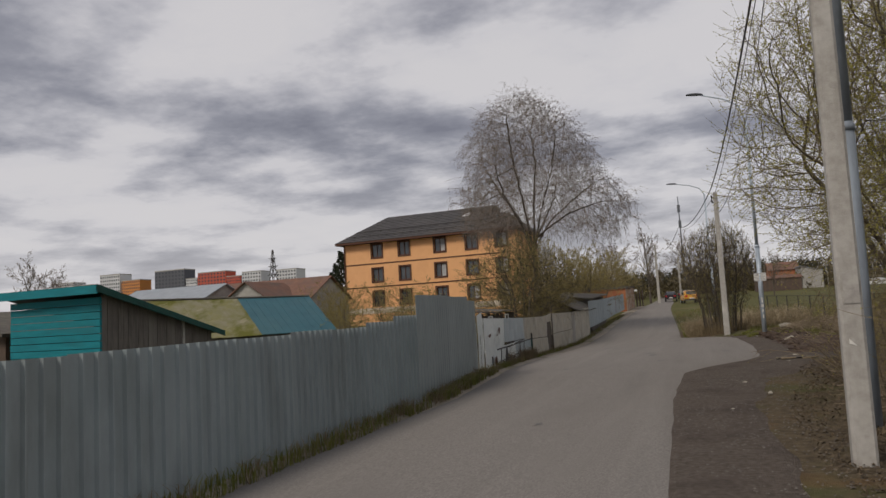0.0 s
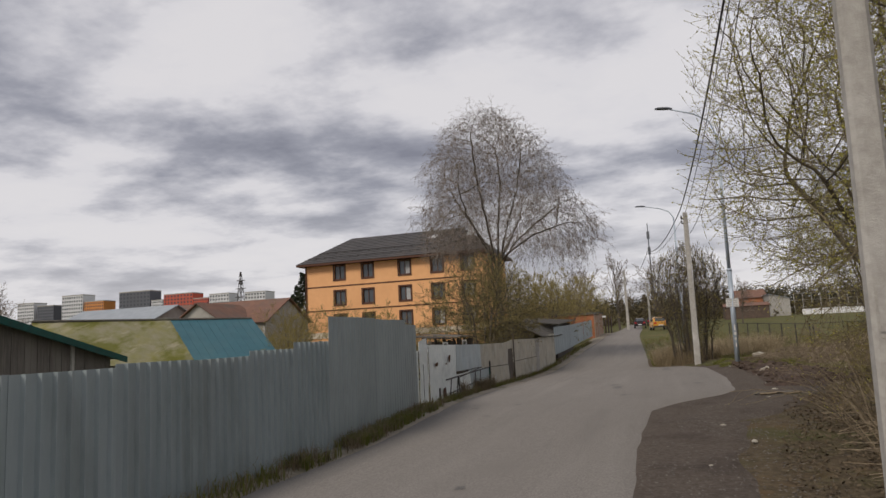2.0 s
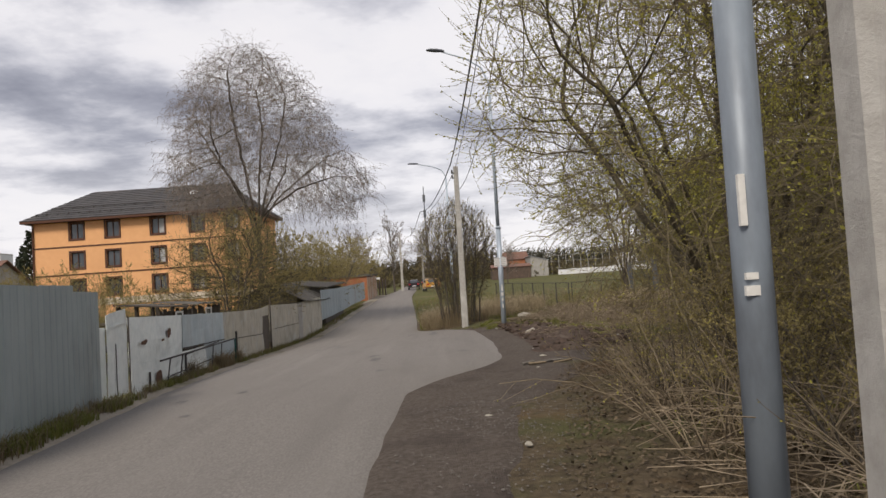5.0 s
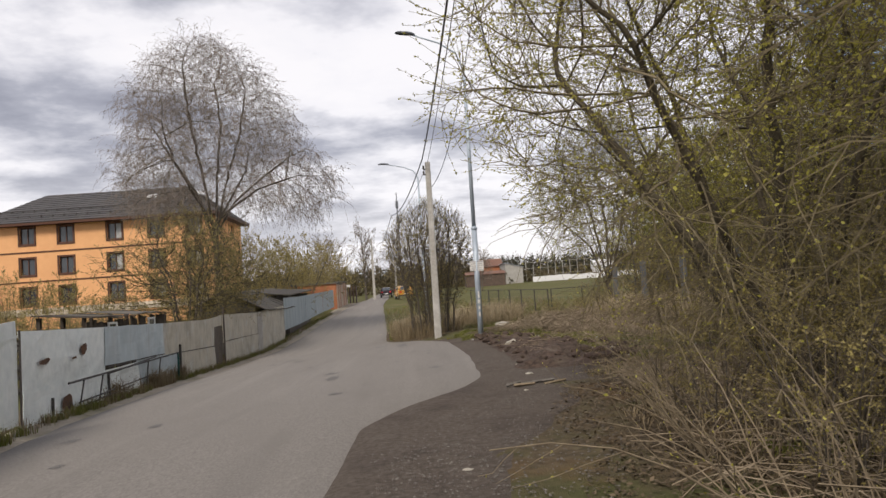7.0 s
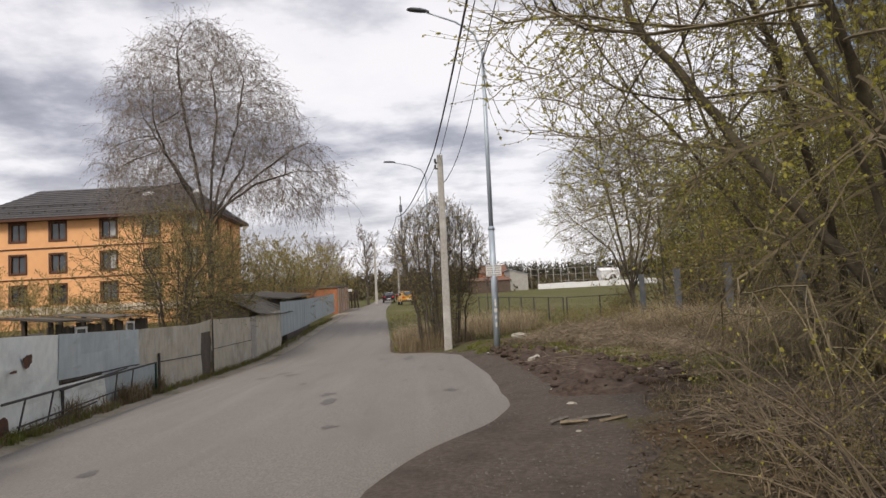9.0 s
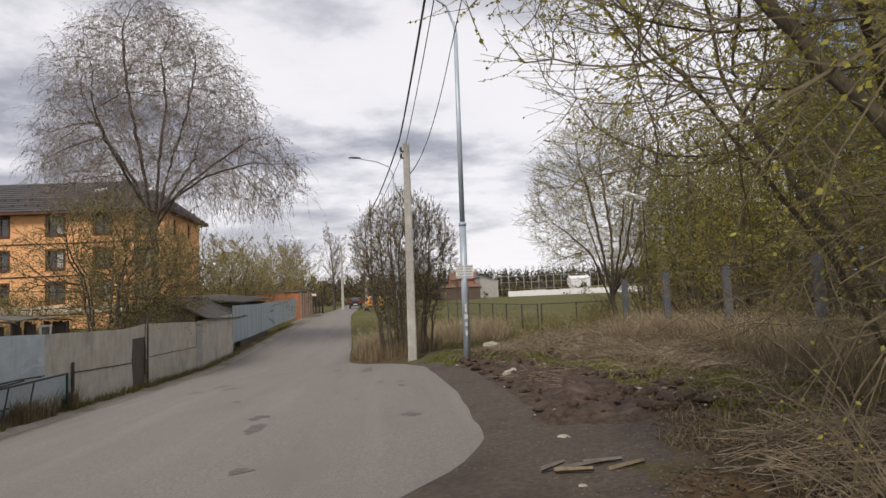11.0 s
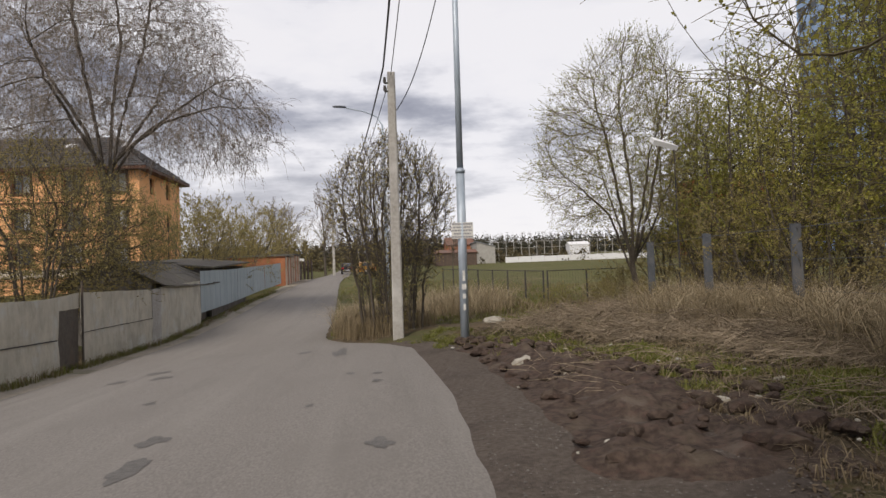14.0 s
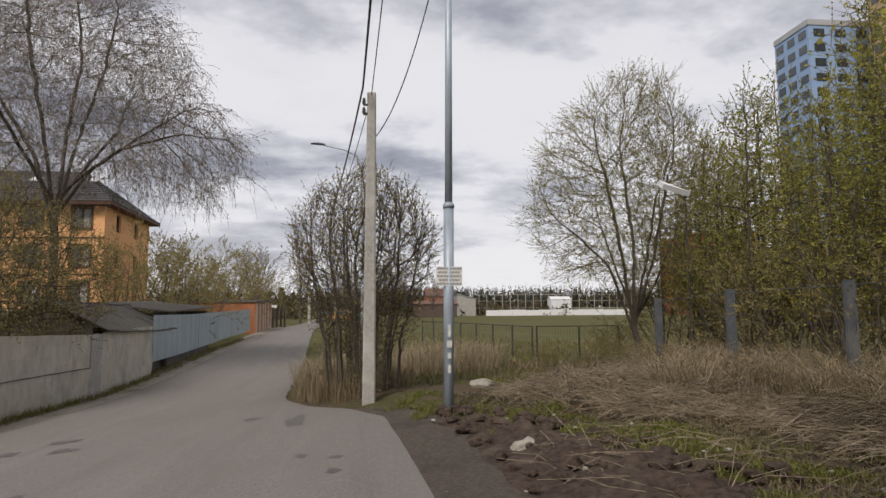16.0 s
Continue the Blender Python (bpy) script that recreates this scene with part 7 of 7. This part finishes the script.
PALE = mat("pale_rubble", (0.40, 0.375, 0.32), (0.30, 0.28, 0.24), 12, 0.9, 0, 0.5)
stone("pale_stone", 2.95, 28.15, 0.26, PALE, "pale lump of rubble on the grass verge", seed=1, flat=0.42)
for k, (x, y, s) in enumerate(((3.72, 25.0, 0.15), (4.3, 24.2, 0.14), (4.05, 24.6, 0.10), (3.3, 26.8, 0.10), (3.0, 27.9, 0.09), (5.6, 25.2, 0.08), (2.6, 30.2, 0.07), (1.9, 19.0, 0.06), (2.3, 21.2, 0.07), (0.7, 14.6, 0.06), (0.35, 11.2, 0.05), (1.0, 13.0, 0.05), (3.4, 34.2, 0.28), (6.3, 23.2, 0.08))):
    stone("pale_stone", x, y, s, PALE, "small pale stone lying on the dirt", seed=k + 2, flat=0.5, group="loose stones")
rng = random.Random(77)
for k in range(150):
    y = rng.uniform(22.2, 31.5)
    x = rng.uniform(lerp(y, EDGE) + 0.8, lerp(y, DIRT_OUT) + 0.7)
    stone("mud_clod", x, y, rng.uniform(0.05, 0.17), MUD, "dark clod of churned mud", "clod", k + 30, 0.5, "mud clods", 0.06)
for k in range(26):
    y = rng.uniform(22.0, 31.0)
    x = rng.uniform(lerp(y, EDGE) + 0.5, lerp(y, DIRT_OUT) + 1.6)
    stone("pale_stone", x, y, rng.uniform(0.02, 0.055), PALE if k % 3 else CONCRETE, "small pale chip of rubble on the dark mud", "stone", k + 140, 0.5, "loose stones", 0.05)
heap = empty("board_scraps", pose(2.05, 19.6, land(2.05, 19.6)), "pale broken boards and twigs lying on the dirt", "debris")
for k, (dx, dy, a, L) in enumerate(((0, 0, 12, 0.42), (0.25, 0.12, -8, 0.36), (-0.25, 0.05, 30, 0.3), (0.4, -0.1, 20, 0.4), (-0.1, -0.15, -25, 0.35))):
    d = Vector((math.cos(radians(a)), math.sin(radians(a)), 0)) * L / 2
    part("board", Geo().tube([tuple(Vector((dx, dy, 0.04)) - d), tuple(Vector((dx, dy, 0.07)) + d)], [0.028, 0.02], 4), GREYBOARD if k < 3 else DRYSTEM, heap)


def brush(x, y, rx, ry, h, n, seed, label):
    """A heap of cut stems."""
    r = random.Random(seed)
    g = Geo()
    for k in range(n):
        a, q = r.uniform(0, 6.28), math.sqrt(r.random())
        px, py = x + rx * q * math.cos(a), y + ry * q * math.sin(a)
        z = land(px, py) + h * (1 - q) * r.random()
        b, L = r.uniform(-3.1, 3.1) if r.random() < 0.55 else r.gauss(-0.5, 0.5), r.uniform(0.3, 1.4)
        d = Vector((math.cos(b), math.sin(b), r.gauss(0, 0.3))) * L
        p = Vector((px, py, z + 0.03))
        g.tube([tuple(p - d * 0.5), tuple(p + Vector((r.gauss(0, 0.07), r.gauss(0, 0.07), 0.10))), tuple(p + d * 0.5 + Vector((0, 0, r.gauss(0, 0.05))))], [0.0055, 0.005, 0.003], 3, False)
    return obj("brushwood", g.mesh("brushwood", PALESTEM), None, label, "brushwood", "", "stuff")


brush(5.4, 32.0, 2.2, 1.4, 0.75, 900, 12, "long heap of cut dry stems behind the lamp pole")
brush(9.6, 33.0, 1.5, 4.0, 0.7, 1300, 17, "heap of dry stalks and twigs along the wire fence")
brush(6.6, 30.2, 1.9, 1.2, 0.5, 1200, 18, "low heap of cut dry twigs on the verge")
brush(7.6, 27.6, 1.4, 2.6, 0.6, 1300, 13, "tangled heap of dry stalks before the wire fence")
brush(3.6, 10.5, 1.5, 5.5, 0.2, 520, 14, "fallen dry twigs under the willows")
brush(4.9, 17.5, 1.7, 3.2, 0.25, 900, 15, "fallen dry twigs at the turn of the track")
brush(6.8, 23.0, 2.2, 2.0, 0.14, 170, 16, "scattered dry stalks on the verge")

brush(4.2, 26.6, 1.5, 2.4, 0.08, 90, 19, "broken dry stalks trodden into the mud")
brush(9.4, 26.5, 1.2, 3.4, 0.9, 1300, 20, "dry stalks heaped between the posts of the wire fence")
brush(7.6, 35.0, 2.2, 2.4, 0.6, 1100, 21, "dark heap of cut twigs before the low mesh fence")


def stain(x, y, rx, ry, seed):
    def top(px, py):
        a, b = fence_x(py) + lerp(py, VERGE), lerp(py, EDGE)
        s = min(max((px - a) / (b - a), 0.0), 1.0)
        return land(px, py) + 0.024 + 0.12 * s * (1 - s)

    v, f = [(x, y, top(x, y))], []
    n = 20
    for k in range(n):
        a = 2 * math.pi * k / n
        r = 0.75 + 0.55 * noise.noise(Vector((math.cos(a) * 1.6, math.sin(a) * 1.6, seed)))
        px, py = x + rx * r * math.cos(a), y + ry * r * math.sin(a)
        v.append((px, py, top(px, py)))
    f = [(0, 1 + k, 1 + (k + 1) % n) for k in range(n)]
    return obj("damp_patch", mesh_of("damp_patch", v, f, STAIN), None, "dark damp patch in a hollow of the asphalt", "stain", "asphalt stains", "structure")


for k, (x, y, rx, ry) in enumerate(((-0.3, 31.6, 0.24, 0.8), (0.07, 28.2, 0.1, 0.16), (0.5, 28.0, 0.13, 0.14), (0.52, 27.2, 0.12, 0.16), (-4.0, 31.4, 0.3, 0.3), (-3.6, 30.3, 0.25, 0.25), (-1.15, 32.3, 0.25, 0.3), (-1.6, 23.2, 0.16, 0.5), (-4.3, 17.7, 0.13, 0.2), (-1.76, 24.3, 0.2, 0.3), (-4.4, 30.4, 0.2, 0.3), (-3.5, 18.4, 0.14, 0.18), (-3.6, 16.0, 0.1, 0.14), (-2.2, 9.6, 0.08, 0.12), (-1.2, 20.4, 0.14, 0.2), (0.6, 23.4, 0.16, 0.3), (-0.3, 25.6, 0.08, 0.1), (-2.7, 27.0, 0.1, 0.2))):
    stain(x, y, rx, ry, k * 1.7)


def flakes(name, spots, material, label, count, smin, smax, seed, cat, lift=0.02, thick=0.0):
    """Countless small loose bits lying on the ground: leaves (flat) or pebbles (thick)."""
    r = random.Random(seed)
    v, f = [], []
    total = sum(s[4] for s in spots)
    for x0, y0, rx, ry, wt in spots:
        for k in range(int(count * wt / total)):
            a, q = r.uniform(0, 6.283), math.sqrt(r.random())
            x, y = x0 + rx * q * math.cos(a), y0 + ry * q * math.sin(a)
            if lerp(y, EDGE) - 0.05 + 0.1 * r.random() > x > fence_x(y) + 0.3:
                continue
            s = r.uniform(smin, smax)
            z = land(x, y) + bumps(x, y, 0.05) * 0.5 + lift * r.random() + 0.01
            n = len(v)
            if thick:
                b = r.uniform(0, 6.283)
                v += [(x + s * math.cos(b + i * 1.571) * r.uniform(0.7, 1.2), y + s * math.sin(b + i * 1.571) * r.uniform(0.7, 1.2), z) for i in range(4)] + [(x, y, z + s * thick)]
                f += [(n + i, n + (i + 1) % 4, n + 4) for i in range(4)]
            else:
                d = Vector((r.gauss(0, 1), r.gauss(0, 1), r.gauss(0, 0.35))).normalized() * s
                e = d.cross(Vector((r.gauss(0, 0.4), r.gauss(0, 0.4), 1))).normalized() * s * 0.5
                p = Vector((x, y, z))
                v += [tuple(p - d), tuple(p + e), tuple(p + d), tuple(p - e)]
                f.append((n, n + 1, n + 2, n + 3))
    return obj(name, mesh_of(name, v, f, material), None, label, cat, "", "stuff")


FALLEN = leaf_mat("fallen_leaves", (0.045, 0.034, 0.024), (0.15, 0.112, 0.072), 0.1)
GRAVEL = leaf_mat("loose_gravel", (0.06, 0.053, 0.047), (0.155, 0.14, 0.125), 0.0)
flakes("fallen_leaves", LITTERY + [(2.4, 9.0, 1.4, 6.0, 2.5), (3.4, 15.5, 1.6, 4.0, 2.0)], FALLEN, "brown fallen leaves scattered over the verge", 60000, 0.012, 0.034, 21, "leaves")
flakes("loose_gravel", [(0.5, 9.0, 1.0, 7.0, 2.0), (1.0, 16.0, 1.3, 3.0, 1.4), (2.4, 21.0, 1.6, 3.0, 1.5), (3.0, 26.0, 1.6, 4.0, 1.5), (0.5, 2.0, 1.0, 4.0, 0.8)], GRAVEL, "loose gravel on the dirt shoulder", 9000, 0.006, 0.018, 22, "gravel", 0.0, 0.6)
flakes("loose_gravel", [(fence_x(y) + 0.35, y, 0.3, 1.0, 1.0) for y in range(2, 46, 2)], GRAVEL, "grit along the foot of the fence", 5000, 0.008, 0.02, 23, "gravel", 0.0, 0.6)
